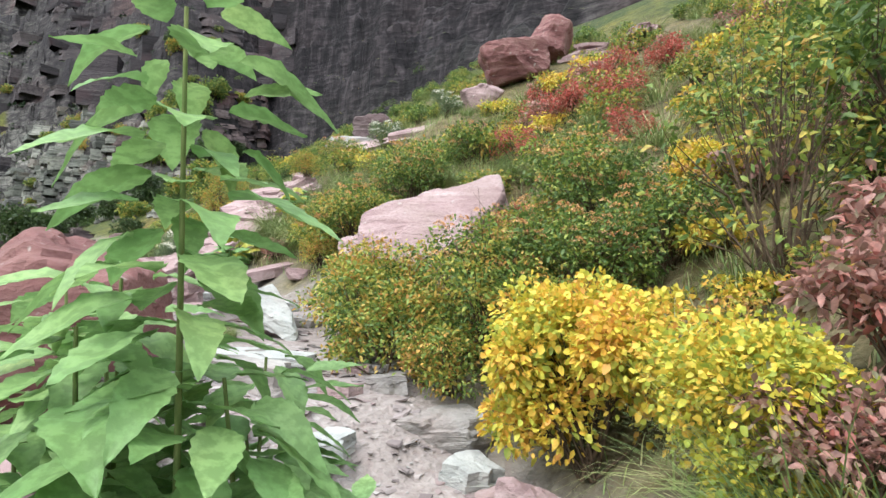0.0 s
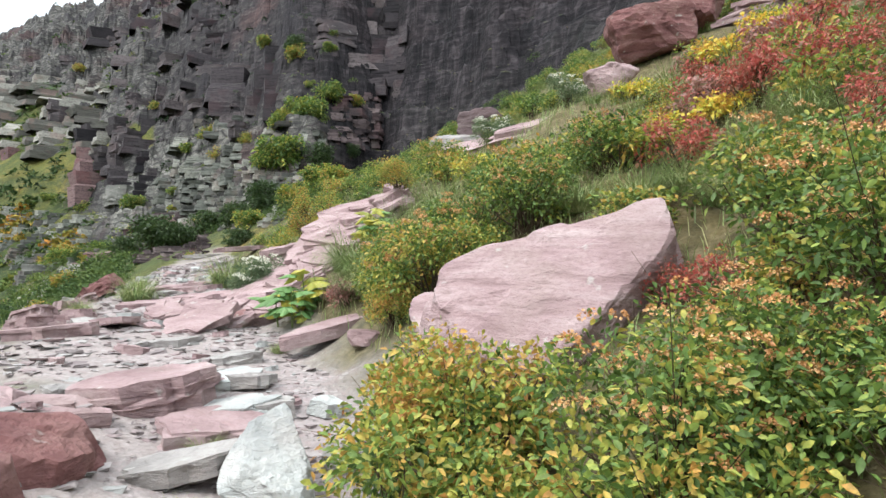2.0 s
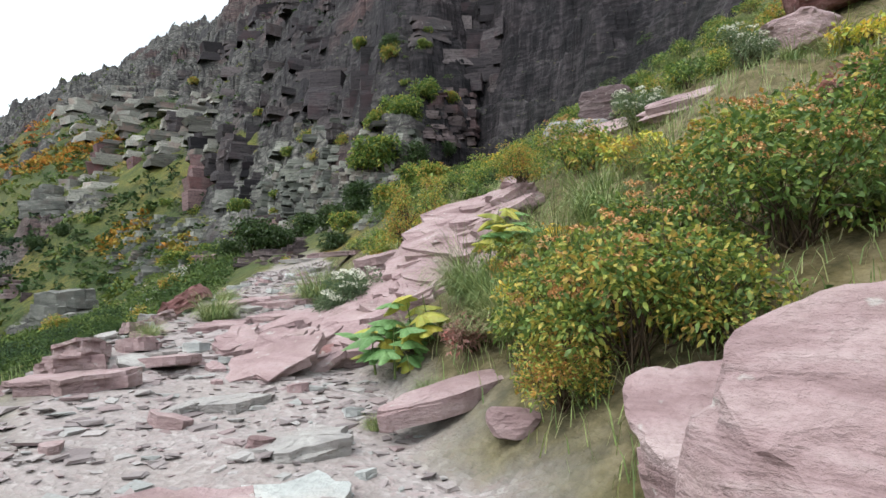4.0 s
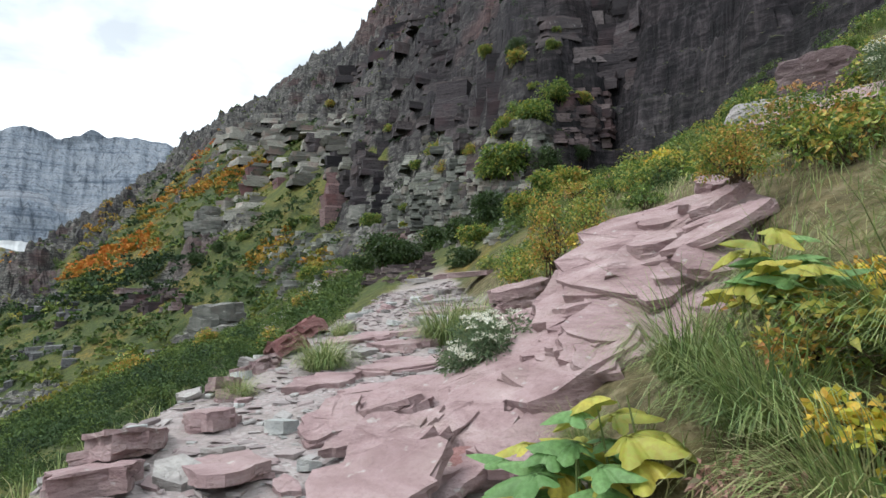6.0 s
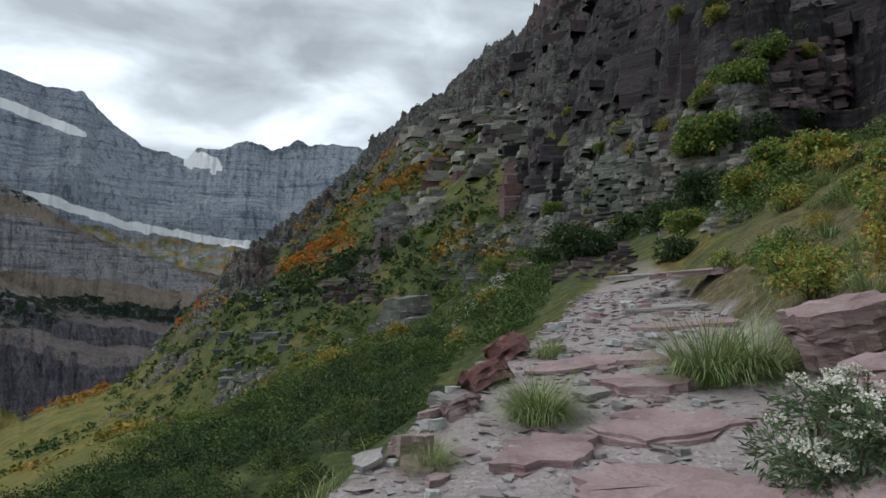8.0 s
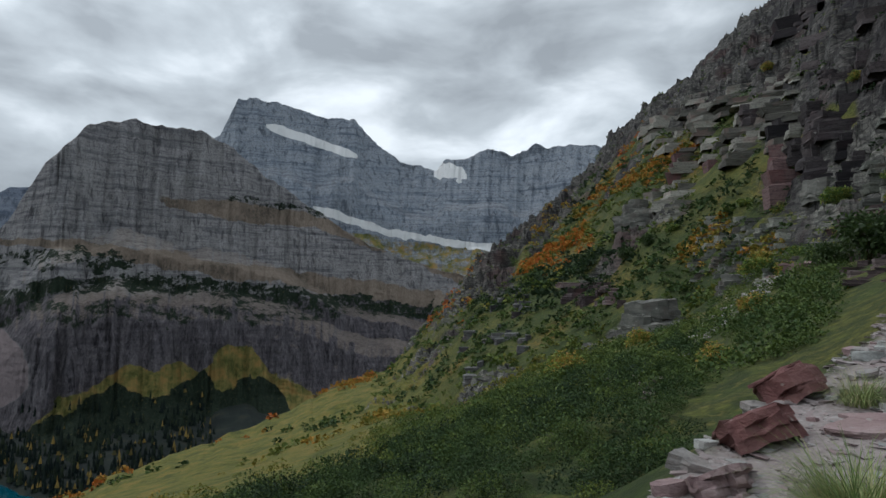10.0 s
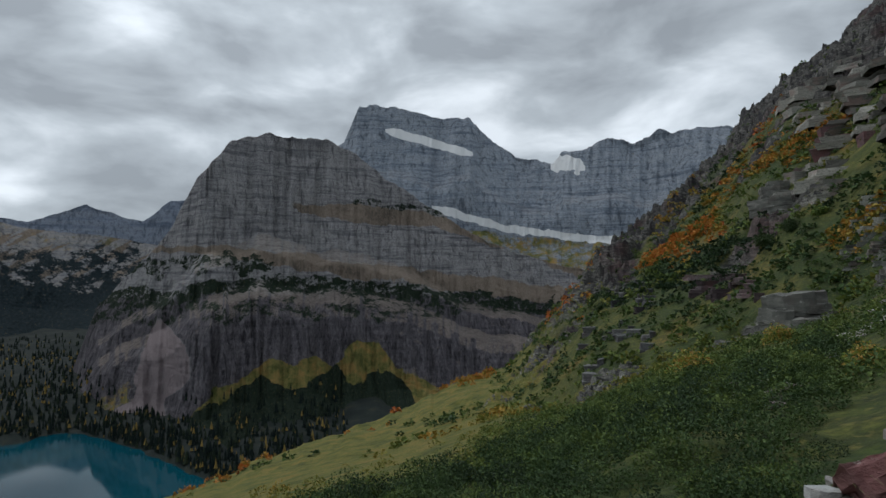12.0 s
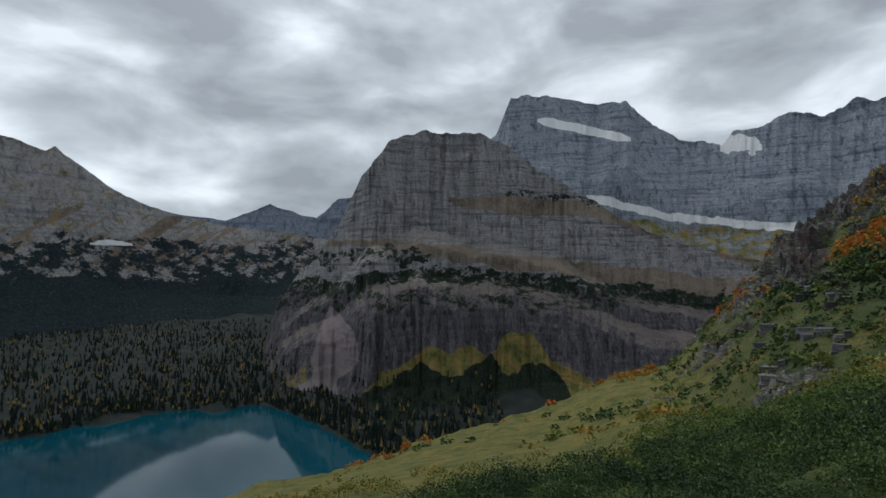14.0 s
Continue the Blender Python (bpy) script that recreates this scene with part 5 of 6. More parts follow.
    me.polygons.foreach_set("use_smooth", np.ones(len(me.polygons), bool))
    return me


def lance_leaf_mesh(name, size, seed, wide=0.42, droop=0.3):
    """An oval, pointed, toothed leaf with a channelled midrib; it points along x."""
    rng = np.random.default_rng(seed)
    n = 15
    v, f = [], []
    for j in range(n):
        t = j / (n - 1)
        w = size * wide * 0.5 * (math.sin(math.pi * min(t ** 0.72, 1)) ** 0.9) * (1 + (0.07 if j % 2 else -0.05))
        x, z = size * t, -droop * size * t * t + 0.015 * size * math.sin(9 * t + seed)
        for q in (-1, -0.5, 0, 0.5, 1):
            v.append((x, q * w, z + 0.22 * abs(q) * w * (1 - 0.5 * t) + 0.01 * size * rng.normal()))
    for j in range(n - 1):
        for q in range(4):
            a = j * 5 + q
            f.append((a, a + 1, a + 6, a + 5))
    return poly_mesh(name, v, f, True)


def leafy_plant(name, at, stems, label, materials, seed, lean=0.2):
    """A broad-leaved herb: stalks, and big leaves that are pieces of their own. stems: (height, leaf meshes, leaf count)."""
    rng = np.random.default_rng(seed)
    root = new(name)
    root.location = at
    for height, meshes, count, offx, offy in stems:
        tip = np.array([offx + rng.normal(0, lean) * height, offy + rng.normal(0, lean) * height, height])
        foot = np.array([offx, offy, -0.05])
        mid = (foot + tip) / 2 + rng.normal(0, 0.03, 3)
        v, f = tubes([[foot, mid, tip]], [(0.011, 0.004)], 6)
        part("stalk", poly_mesh("stalk", v, f, True), GREENSTEM, root)
        for j in range(count):
            t = 0.25 + 0.75 * (j + rng.random()) / count
            q = foot * (1 - t) ** 2 + 2 * mid * t * (1 - t) + tip * t * t
            o = part("leaf", meshes[j % len(meshes)], materials[0], root)
            yaw = j * 137.5 + rng.uniform(-25, 25)
            reach = 0.06 + 0.05 * rng.random()
            o.matrix_basis = pose(q[0] + reach * math.cos(radians(yaw)), q[1] + reach * math.sin(radians(yaw)), q[2] + 0.02, rng.uniform(-18, 18), rng.uniform(-22, 18), yaw) @ Matrix.Diagonal((*[rng.uniform(0.7, 1.15)] * 3, 1))
    return tagged(root, label, "plant")


def stand(ob, x, y, yaw=0.0, scale=1.0, tilt=(0, 0), up=0.0, group=""):
    """Put a thing on the ground."""
    ob.matrix_basis = pose(x, y, float(ground_height(x, y)) + up, tilt[0], tilt[1], yaw)
    ob.scale = (scale, scale, scale)
    if group:
        ob["group"] = group
    return ob


def again(ob, x, y, yaw=0.0, scale=1.0, tilt=(0, 0), up=0.0, label="", group=""):
    """A copy on the ground, of its own size."""
    c = copy_thing(ob, pose(x, y, float(ground_height(x, y)) + up, tilt[0], tilt[1], yaw))
    c.scale = (scale, scale, scale)
    return tagged(c, label, group=group)


def build_plants():
    rng = np.random.default_rng(77)
    # yellow shrubs at the foot of the bank
    ye = shrub("yellow_shrub", 1, 0.52, 1.0, 11000, 0.04, LEAF["yellow"], "bright yellow and lime autumn shrub beside the trail", 0.75, 20)
    stand(ye, 0.66, 2.72, 0, 1.0, up=0.06)
    again(ye, 1.0, 1.85, 120, 0.72, label="lime and gold autumn shrub below red leaves")
    again(ye, 2.1, 4.5, 20, 0.6, label="small yellow autumn shrub on the bank")
    # mixed green and russet shrubs along the trail
    mx = shrub("trail_shrub", 2, 0.5, 0.72, 3800, 0.042, LEAF["mixed"], "dense green shrub with russet tips beside the trail", 0.5, 22)
    stand(mx, -0.5, 4.5, 0, 1.15)
    for x, y, yaw, s in [(-0.2, 4.3, 80, 1.0), (0.3, 4.0, 150, 1.0), (-0.8, 5.2, 210, 1.05), (0.05, 3.75, 20, 0.8), (-0.42, 4.0, 300, 0.9), (0.75, 3.55, 100, 0.9), (-0.75, 7.0, 10, 0.9), (-1.5, 7.05, 120, 0.6)]:
        again(mx, x, y, yaw, s)
    again(mx, -0.5, 5.05, 95, 1.15)
    again(mx, 0.6, 3.3, 250, 0.6)
    again(mx, 0.95, 3.75, 320, 0.7)
    gr = shrub("trail_shrub", 3, 0.62, 0.85, 4200, 0.045, LEAF["green"], "leafy green shrub with tan flower heads on the bank", 0.52, 24, 60, BLOOM, 0.046)
    stand(gr, -1.15, 7.15, 0, 1.0)
    again(gr, 0.75, 4.6, 60, 0.8)
    again(gr, 0.35, 4.35, 160, 0.9)
    again(gr, 1.1, 4.0, 190, 0.8)
    again(gr, 1.3, 5.8, 190, 1.0)
    again(gr, -0.9, 7.9, 300, 0.9)
    again(gr, -1.6, 7.6, 20, 0.8)
    again(gr, 1.35, 4.9, 130, 1.0)
    again(gr, -0.35, 7.5, 200, 1.0)
    again(gr, 1.6, 4.1, 250, 0.85)
    again(gr, 0.4, 8.0, 10, 0.8)
    # red and dusky shrubs
    rd = shrub("red_shrub", 4, 0.5, 0.75, 1500, 0.055, LEAF["red"], "scarlet and burgundy leafed shrub on the bank", 0.42, 18, sparse=0.3)
    stand(rd, 1.0, 7.6, 0, 0.8)
    for x, y, s in [(1.9, 8.3, 1.0), (2.6, 8.0, 1.0), (1.6, 9.3, 0.9), (2.9, 9.4, 1.1), (0.75, 5.5, 0.5), (0.55, 5.75, 0.42), (3.6, 8.9, 1.0), (2.2, 6.6, 0.8)]:
        again(rd, x, y, rng.uniform(0, 360), s)
    du = shrub("dusky_shrub", 5, 0.5, 0.7, 1500, 0.07, LEAF["dusky"], "dusky red broad-leaved shrub above trail grass", 0.5, 16, sparse=0.2)
    stand(du, 1.05, 1.5, 0, 0.55, up=0.2)
    again(du, 1.45, 1.8, 200, 0.75, up=0.15)
    again(du, 1.9, 2.1, 100, 0.9)
    # tall thin shrubs with orange leaves and bare twigs
    tall = shrub("tall_shrub", 6, 0.75, 1.75, 1300, 0.06, LEAF["mixed"], "tall sparse shrub with orange leaves and bare twigs", 0.45, 22, sparse=0.5)
    stand(tall, 1.75, 2.95, 0, 1.0)
    again(tall, 2.6, 4.3, 120, 0.85)
    gt = shrub("tall_shrub", 7, 0.8, 1.7, 2200, 0.07, LEAF["green"], "tall green shrub with drooping leaves on the bank", 0.42, 22, sparse=0.4)
    stand(gt, 2.35, 2.7, 0, 1.0)
    again(gt, 2.9, 3.4, 60, 1.0)
    again(gt, 3.4, 5.6, 60, 0.8)
    # shrubs by the pink outcrop
    og = shrub("outcrop_shrub", 8, 0.38, 1.0, 1900, 0.04, LEAF["mixed"], "upright orange and green shrub beside pink slabs", 0.5, 16)
    stand(og, -4.25, 12.05, 0, 1.0, up=0.25)
    again(og, -4.85, 12.35, 120, 1.1, up=0.35)
    again(mx, -2.7, 11.3, 40, 0.8, up=0.5, label="low green shrub on top of the pink slab")
    again(gr, -2.2, 12.3, 90, 0.9)
    # grasses
    tf = tussock(11, 700, 0.85, 0.2, "long arching grass tussock on the bank", 1.15, 0.0028)
    stand(tf, -2.3, 8.55, 0, 1.0)
    for x, y, s in [(-2.0, 8.0, 0.9), (-1.75, 8.7, 1.0), (-2.7, 9.1, 0.95), (-1.5, 9.2, 1.0), (-2.35, 9.6, 0.8), (0.88, 1.3, 0.9), (0.8, 1.1, 0.8), (0.98, 1.5, 0.9), (1.1, 1.35, 0.8), (-0.9, 9.6, 0.9), (-0.2, 9.0, 0.8), (0.6, 7.0, 0.7), (1.2, 6.7, 0.7), (0.15, 7.35, 0.7), (1.6, 7.2, 0.8), (0.95, 7.05, 0.6), (0.4, 6.7, 0.55), (2.0, 7.4, 0.8), (1.9, 6.1, 0.7)]:
        again(tf, x, y, rng.uniform(0, 360), s)
    ts = tussock(12, 600, 0.5, 0.17, "green grass tuft growing in trail rock", 0.95, 0.0024)
    stand(ts, -6.5, 12.5, 0, 1.9)
    for x, y, s in [(-6.2, 12.8, 1.6), (-7.2, 10.8, 1.25), (-7.4, 11.0, 0.9), (-2.55, 7.75, 0.4), (-2.75, 7.35, 0.3), (-7.2, 9.6, 0.7), (-8.9, 12.9, 0.8), (-3.3, 9.0, 0.6), (-1.95, 5.0, 0.35), (-1.6, 4.3, 0.35)]:
        again(ts, x, y, rng.uniform(0, 360), s)
    # white-flowered bush on the tread
    wf = shrub("white_flower_bush", 9, 0.36, 0.62, 4200, 0.05, LEAF["sage"], "grey-green bush with white flower clusters on trail rock", 0.2, 18, 80, WHITE, 0.034, category="flower bush")
    stand(wf, -4.75, 10.4, 0, 1.35, up=0.04)
    again(wf, -6.0, 13.4, 100, 0.7)
    again(wf, -1.3, 13.0, 50, 1.2, label="white-flowered bush among bank stones")
    again(wf, 0.1, 12.4, 90, 1.1, label="white-flowered bush among bank stones")
    # broad-leaved plants
    lobed = [big_leaf_mesh("leaf", 0.33, 5, k, 0.5, 0.25) for k in range(3)]
    gold = [big_leaf_mesh("leaf", 0.32, 5, k + 5, 0.5, 0.3) for k in range(2)]
    for me in lobed:
        me.materials.append(LEAF["broad"])
    for me in gold:
        me.materials.append(LEAF["gold"])
    bp = leafy_plant("broad_leaf_plant", (-3.05, 8.3, float(ground_height(-3.05, 8.3))), [(0.4, gold + lobed, 9, 0, 0), (0.55, gold + lobed, 8, 0.15, 0.1), (0.32, gold + lobed, 7, -0.2, 0.0), (0.36, lobed, 7, 0.05, -0.15), (0.62, gold, 5, 0.2, 0.2)],
                     "lobed broad-leaved plant turning from green to yellow", [LEAF["broad"]], 31)
    again(bp, -2.25, 8.95, 140, 0.7, up=0.2, label="yellowing broad-leaved plant above grass")
    # tall herb close by at the start
    lance = [lance_leaf_mesh("leaf", 0.15 + 0.025 * (k % 3), k, 0.5, 0.15 + 0.2 * (k % 4)) for k in range(7)]
    for me in lance:
        me.materials.append(LEAF["broad"])
    leafy_plant("tall_herb", (-0.5, 1.0, 0.1), [(1.95, lance, 119, -0.02, 0.1), (1.35, lance, 78, -0.2, 0.05), (1.25, lance, 78, 0.08, 0.25), (1.1, lance, 68, -0.12, -0.12), (1.0, lance, 61, 0.18, 0.12), (1.45, lance, 78, -0.25, 0.3), (0.95, lance, 61, 0.02, -0.05)],
                "tall light-green herb with broad toothed leaves at trailside", [LEAF["broad"]], 33, 0.05)
    leafy_plant("tall_herb", (-0.72, 1.3, 0.2), [(1.25, lance, 74, 0.0, 0.1), (1.05, lance, 68, -0.2, 0.05), (1.15, lance, 68, 0.15, 0.15), (0.9, lance, 57, 0.05, -0.15), (1.0, lance, 61, 0.3, 0.2), (1.35, lance, 68, -0.15, 0.3)],
                "crowded light-green herb with broad toothed leaves at trailside", [LEAF["broad"]], 36, 0.06)
    leafy_plant("low_herb", (-0.3, 1.75, 0.35), [(0.5, lance, 34, 0.0, 0.1), (0.4, lance, 30, 0.2, 0.0), (0.55, lance, 34, -0.25, 0.1), (0.35, lance, 27, 0.3, 0.2)],
                "low light-green herb at the trail's edge", [LEAF["broad"]], 37, 0.1)
    leafy_plant("low_herb", (-0.35, 1.25, 0.15), [(0.7, lance, 44, 0.0, 0.1), (0.6, lance, 40, 0.15, 0.1), (0.75, lance, 44, -0.2, 0.1), (0.5, lance, 34, 0.22, 0.25), (0.6, lance, 40, 0.0, -0.15)],
                "low light-green herb at the trail's edge", [LEAF["broad"]], 34, 0.1)
    # cover of the bank: shrubs and grass in mixed patches
    small = {"mixed": shrub("bank_shrub", 41, 0.48, 0.55, 900, 0.072, LEAF["mixed"], "low green and russet shrub covering the bank", 0.5, 14, simple=True),
             "green": shrub("bank_shrub", 42, 0.48, 0.55, 900, 0.072, LEAF["green"], "low green shrub covering the bank", 0.5, 14, simple=True),
             "yellow": shrub("bank_shrub", 43, 0.46, 0.5, 800, 0.075, LEAF["yellow"], "low yellowing shrub covering the bank", 0.6, 14, simple=True),
             "dusky": shrub("bank_shrub", 44, 0.46, 0.48, 750, 0.075, LEAF["dusky"], "low dusky red shrub covering the bank", 0.5, 14, simple=True)}
    tg = tussock(13, 150, 0.55, 0.2, "pale green grass tuft on the bank", 0.9, 0.0055)
    first = {}
    kept = [(0.0, 5.7, 0.85), (-3.3, 11.2, 1.2), (-3.8, 10.0, 1.1), (-4.1, 9.1, 1.0), (2.0, 14.6, 1.9), (0.9, 13.1, 1.0), (-1.9, 14.2, 1.4), (-0.6, 12.0, 1.0), (-5.3, 12.5, 0.7), (-1.75, 16.8, .8), (4.2, 13.4, 1.6), (-2.9, 10.3, 0.9)]
    count = 0
    for _ in range(6000):
        x, y = rng.uniform(-9, 8), rng.uniform(-2, 24)
        s, u, _z = along(np.array(x), np.array(y))
        wr = np.interp(s, [5, 9, 12, 16, 20, 26, 32], [0.32, 0.5, 0.85, 1.2, 1.5, 1.0, 0.5])
        if u < wr + 0.45 or u > 13 or count > 450:
            continue
        if any((x - a) ** 2 + (y - b) ** 2 < r * r for a, b, r in kept):
            continue
        v = float(fbm(x * 0.35, y * 0.35, 0, 2, 17)) + rng.normal(0, 0.3)
        kind = "grass" if rng.random() < 0.4 else "dusky" if v > 0.62 else "yellow" if v > 0.38 else "mixed" if v > -0.1 else "green"
        near = u < 2.5 and y < 9
        sc = rng.uniform(0.55, 1.0) * (0.8 if near else 1.15)
        kept.append((x, y, 0.25 * sc + 0.02))
        count += 1
        src = tg if kind == "grass" else small[kind]
        if kind not in first:
            first[kind] = stand(src, x, y, rng.uniform(0, 360), sc, group="bank plants")
        else:
            again(src, x, y, rng.uniform(0, 360), sc, (rng.uniform(-8, 8), rng.uniform(-8, 8)), group="bank plants")
    build_bank_grass()


def build_bank_grass():
    """Thin grass and dry stalks between the bank plants."""
    rng = np.random.default_rng(21)
    n = 60000
    x, y = rng.uniform(-8, 6, n), rng.uniform(-1, 16, n)
    s, u, _z = along(x, y)
    wr = np.interp(s, [5, 9, 12, 16, 20, 26, 32], [0.32, 0.5, 0.85, 1.2, 1.5, 1.0, 0.5])
    wl = np.interp(s, [5, 9, 12, 16, 20, 26, 32], [0.8, 1.4, 1.5, 1.75, 1.9, 1.3, 0.6])
    rock_free = np.hypot(x + 3.8, (y - 10.2) * 0.75) > 1.3
    keep = (((u > wr + 0.15 + 0.3 * rng.random(n)) & (u < 7)) | ((u < -wl - 0.2) & (u > -wl - 4))) & rock_free & (rng.random(n) < 0.35 + 0.5 * vnoise(x * 1.2, y * 1.2, 0, 3))
    x, y = x[keep], y[keep]
    z = ground_height(x, y)
    n = len(x)
    L = rng.uniform(0.08, 0.26, n)
    a = rng.uniform(0, 6.28, n)
    lean = rng.uniform(0.2, 0.9, n)
    w = rng.uniform(0.0025, 0.005, n)
    px, py = -np.sin(a) * w, np.cos(a) * w
    dx, dy = np.cos(a) * L * lean, np.sin(a) * L * lean
    v = np.stack([np.stack([x - px, y - py, z - 0.01], 1), np.stack([x + px, y + py, z - 0.01], 1), np.stack([x + dx * 0.4 + px * 0.8, y + dy * 0.4 + py * 0.8, z + L * 0.6], 1),
                  np.stack([x + dx * 0.4 - px * 0.8, y + dy * 0.4 - py * 0.8, z + L * 0.6], 1), np.stack([x + dx, y + dy, z + L * 0.9], 1)], 1).reshape(-1, 3)
    f = (np.arange(n)[:, None, None] * 5 + np.array([[0, 1, 2], [0, 2, 3], [3, 2, 4]])[None]).reshape(-1, 3)
    me = poly_mesh("bank_grass", v, f)
    me.materials.append(GRASS)
    tagged(new("bank_grass", me), "thin green and straw grass on the bank", "grass", kind="stuff")


# ---- the far slope: bushes, ledges, scree and woods ----
def clump_material():
    m = Nodes("slope_foliage")
    r = m.node("ShaderNodeNewGeometry", "Random Per Island")
    f = m.math("ADD", m.attr("tint"), m.math("MULTIPLY", m.math("SUBTRACT", r, 0.5), 0.12))
    c = m.ramp(f, (0.05, (0.02, 0.038, 0.018)), (0.25, (0.05, 0.088, 0.026)), (0.42, (0.115, 0.155, 0.033)), (0.55, (0.19, 0.18, 0.036)), (0.68, (0.31, 0.21, 0.036)), (0.8, (0.42, 0.17, 0.03)), (0.95, (0.4, 0.1, 0.022)))
    m.finish(c, 0.65, None, 0.2)
    return m.mat


def clumps(name, x, y, size, tint, leaves, seed, label, tall=0.8, leaf=0.3):
    """Many bushes far off, each an uneven dome of leaf sprays, as one growth."""
    rng = np.random.default_rng(seed)
    n = len(x)
    z = slope_top(x, y)
    N = n * leaves
    d = rng.normal(size=(N, 3))
    d[:, 2] = np.abs(d[:, 2]) * 0.9 + 0.05
    d /= np.linalg.norm(d, axis=1, keepdims=True)
    k = np.repeat(np.arange(n), leaves)
    bump = 0.65 + 0.5 * vnoise(d[:, 0] * 2.2 + k * 3.1, d[:, 1] * 2.2, d[:, 2] * 2.2, 6)
    p = d * (size[k] * 0.5 * bump * rng.random(N) ** 0.25)[:, None] * np.array([1, 1, tall * 1.5])
    p += np.stack([x[k], y[k], z[k] - 0.06 * size[k]], 1)
    v, f = leaf_cloud(p, d + rng.normal(0, 0.5, (N, 3)), size[k] * leaf * rng.uniform(0.6, 1.2, N), rng, 0.7, simple=True)
    t = np.repeat(tint[k], 4)
    me = poly_mesh(name, v, f, False, (("tint", t),))
    me.materials.append(CLUMP)
    return tagged(new(name, me), label, "shrubs", kind="stuff")


_trees = {}


def tree_of(name):
    """A search tree over a mesh that stands at the origin."""
    if name not in _trees:
        me = bpy.data.objects[name].data
        co = np.empty(len(me.vertices) * 3, np.float32)
        me.vertices.foreach_get("co", co)
        ids = np.empty(len(me.loops), np.int32)
        me.loops.foreach_get("vertex_index", ids)
        _trees[name] = BVHTree.FromPolygons(co.reshape(-1, 3).tolist(), ids.reshape(-1, 4).tolist())
    return _trees[name]


def slope_top(x, y):
    """The built ground's height, ledges and all."""
    tree = tree_of("ground")
    out = np.empty(len(x))
    for i, (a, b) in enumerate(zip(x, y)):
        hit = tree.ray_cast(Vector((float(a), float(b), 400.0)), Vector((0, 0, -1)))[0]
        out[i] = hit[2] if hit else float(ground_height(a, b))
    return out


def polar(az, r):
    a = np.radians(az)
    return EYE[0] - r * np.sin(a), EYE[1] + r * np.cos(a)


def build_slope():
    global CLUMP
    CLUMP = clump_material()
    bpy.context.view_layer.update()
    rng = np.random.default_rng(3)
    n = 15000
    az = rng.uniform(18, 118, n)
    r = 15 * (300 / 15) ** (rng.random(n) ** 0.9)
    _z, f1, f2, rc = slope_height(az, r)
    x, y = polar(az, r)
    rk = rockiness(az, r, f1, f2)
    s, u, _t = along(x, y)
    patch = fbm(x * 0.06, y * 0.06, 0, 4, 33)
    meadow = smooth(76, 84, az)
    keep = (r < rc * 0.99) & (rng.random(n) < np.clip(0.92 - 0.6 * rk + 0.5 * patch - 0.9 * meadow, 0.01 + 0.13 * (az < 46), 1)) & ((np.abs(u) > 2.6) | (s > 44))
    az, r, x, y, rk, patch, f2, meadow = (q[keep] for q in (az, r, x, y, rk, patch, f2, meadow))
    m = len(x)
    size = (0.55 + 0.9 * rng.random(m) ** 2) * np.interp(r, [15, 40, 100, 300], [0.8, 1.1, 1.6, 3.2]) * (1 - 0.35 * rk)
    tint = 0.26 + 0.30 * fbm(x * 0.03, y * 0.03, 5.0, 3, 44) + np.interp(r, [20, 60], [0.035, 0.08]) * rng.normal(size=m) + 0.16 * meadow
    # rust and orange drifts, and a dark green belt below them
    rust = smooth(1, 0.5, np.hypot((az - 62.5) / 3.6, (r - 120) / 13)) + smooth(1, 0.5, np.hypot((az - 55.5) / 4.0, (r - 190) / 28)) + smooth(1, 0.6, np.hypot((az - 71) / 2.0, (r - 160) / 20)) + 0.8 * smooth(0.82, 0.97, r / np.interp(az, AZ, CREST_R)) * meadow
    tint = np.where(rng.random(m) < rust, 0.78 + 0.09 * rng.normal(size=m), tint)
    belt = smooth(1, 0.6, np.hypot((az - 61.5) / 5.0, (r - 96) / 13))
    tint = np.where(rng.random(m) < belt, 0.10 + 0.06 * rng.normal(size=m), tint)
    # drifts of rust and gold along the slope, set by direction and height of view
    ax, rx, tx = [], [], []
    grid = np.geomspace(20, 320, 260)
    for a0, e0, a1, e1, half, count, hue in [(67.0, 1.9, 60.6, 5.7, 0.32, 260, 0.8), (60.0, 8.6, 51.0, 13.0, 0.5, 170, 0.72), (66.5, 4.4, 60.2, 8.0, 0.5, 80, 0.66), (76.5, -3.5, 72.0, -1.0, 0.4, 50, 0.8), (52.0, 3.0, 48.0, 6.0, 0.7, 70, 0.66),
                                             (110, -17.2, 81, -8.2, 0.15, 260, 0.76), (47.0, 2.0, 44.0, 5.0, 0.6, 50, 0.64), (64, -8.5, 55, -6.0, 1.2, 90, 0.46), (66.0, 0.2, 57.0, 4.2, 0.7, 200, 0.10), (72.0, -2.0, 65.0, 0.5, 0.8, 140, 0.12)]:
        for _ in range(count):
            t = rng.random()
            a, e = a0 + (a1 - a0) * t + rng.normal(0, 0.3), e0 + (e1 - e0) * t + rng.normal(0, half)
            g = np.degrees(np.arctan2(slope_height(np.full(260, a), grid)[0] - EYE[2], grid))
            over = np.nonzero(g > e)[0]
            if len(over) and grid[over[0]] > 21:
                ax.append(a); rx.append(grid[over[0]]); tx.append(hue + 0.06 * rng.normal())
    ax, rx = np.array(ax), np.array(rx)
    x, y = np.append(x, polar(ax, rx)[0]), np.append(y, polar(ax, rx)[1])
    r, tint = np.append(r, rx), np.append(tint, tx)
    size = np.append(size, np.interp(rx, [20, 100, 300], [0.7, 1.6, 3.0]) * rng.uniform(0.6, 1.2, len(rx)))
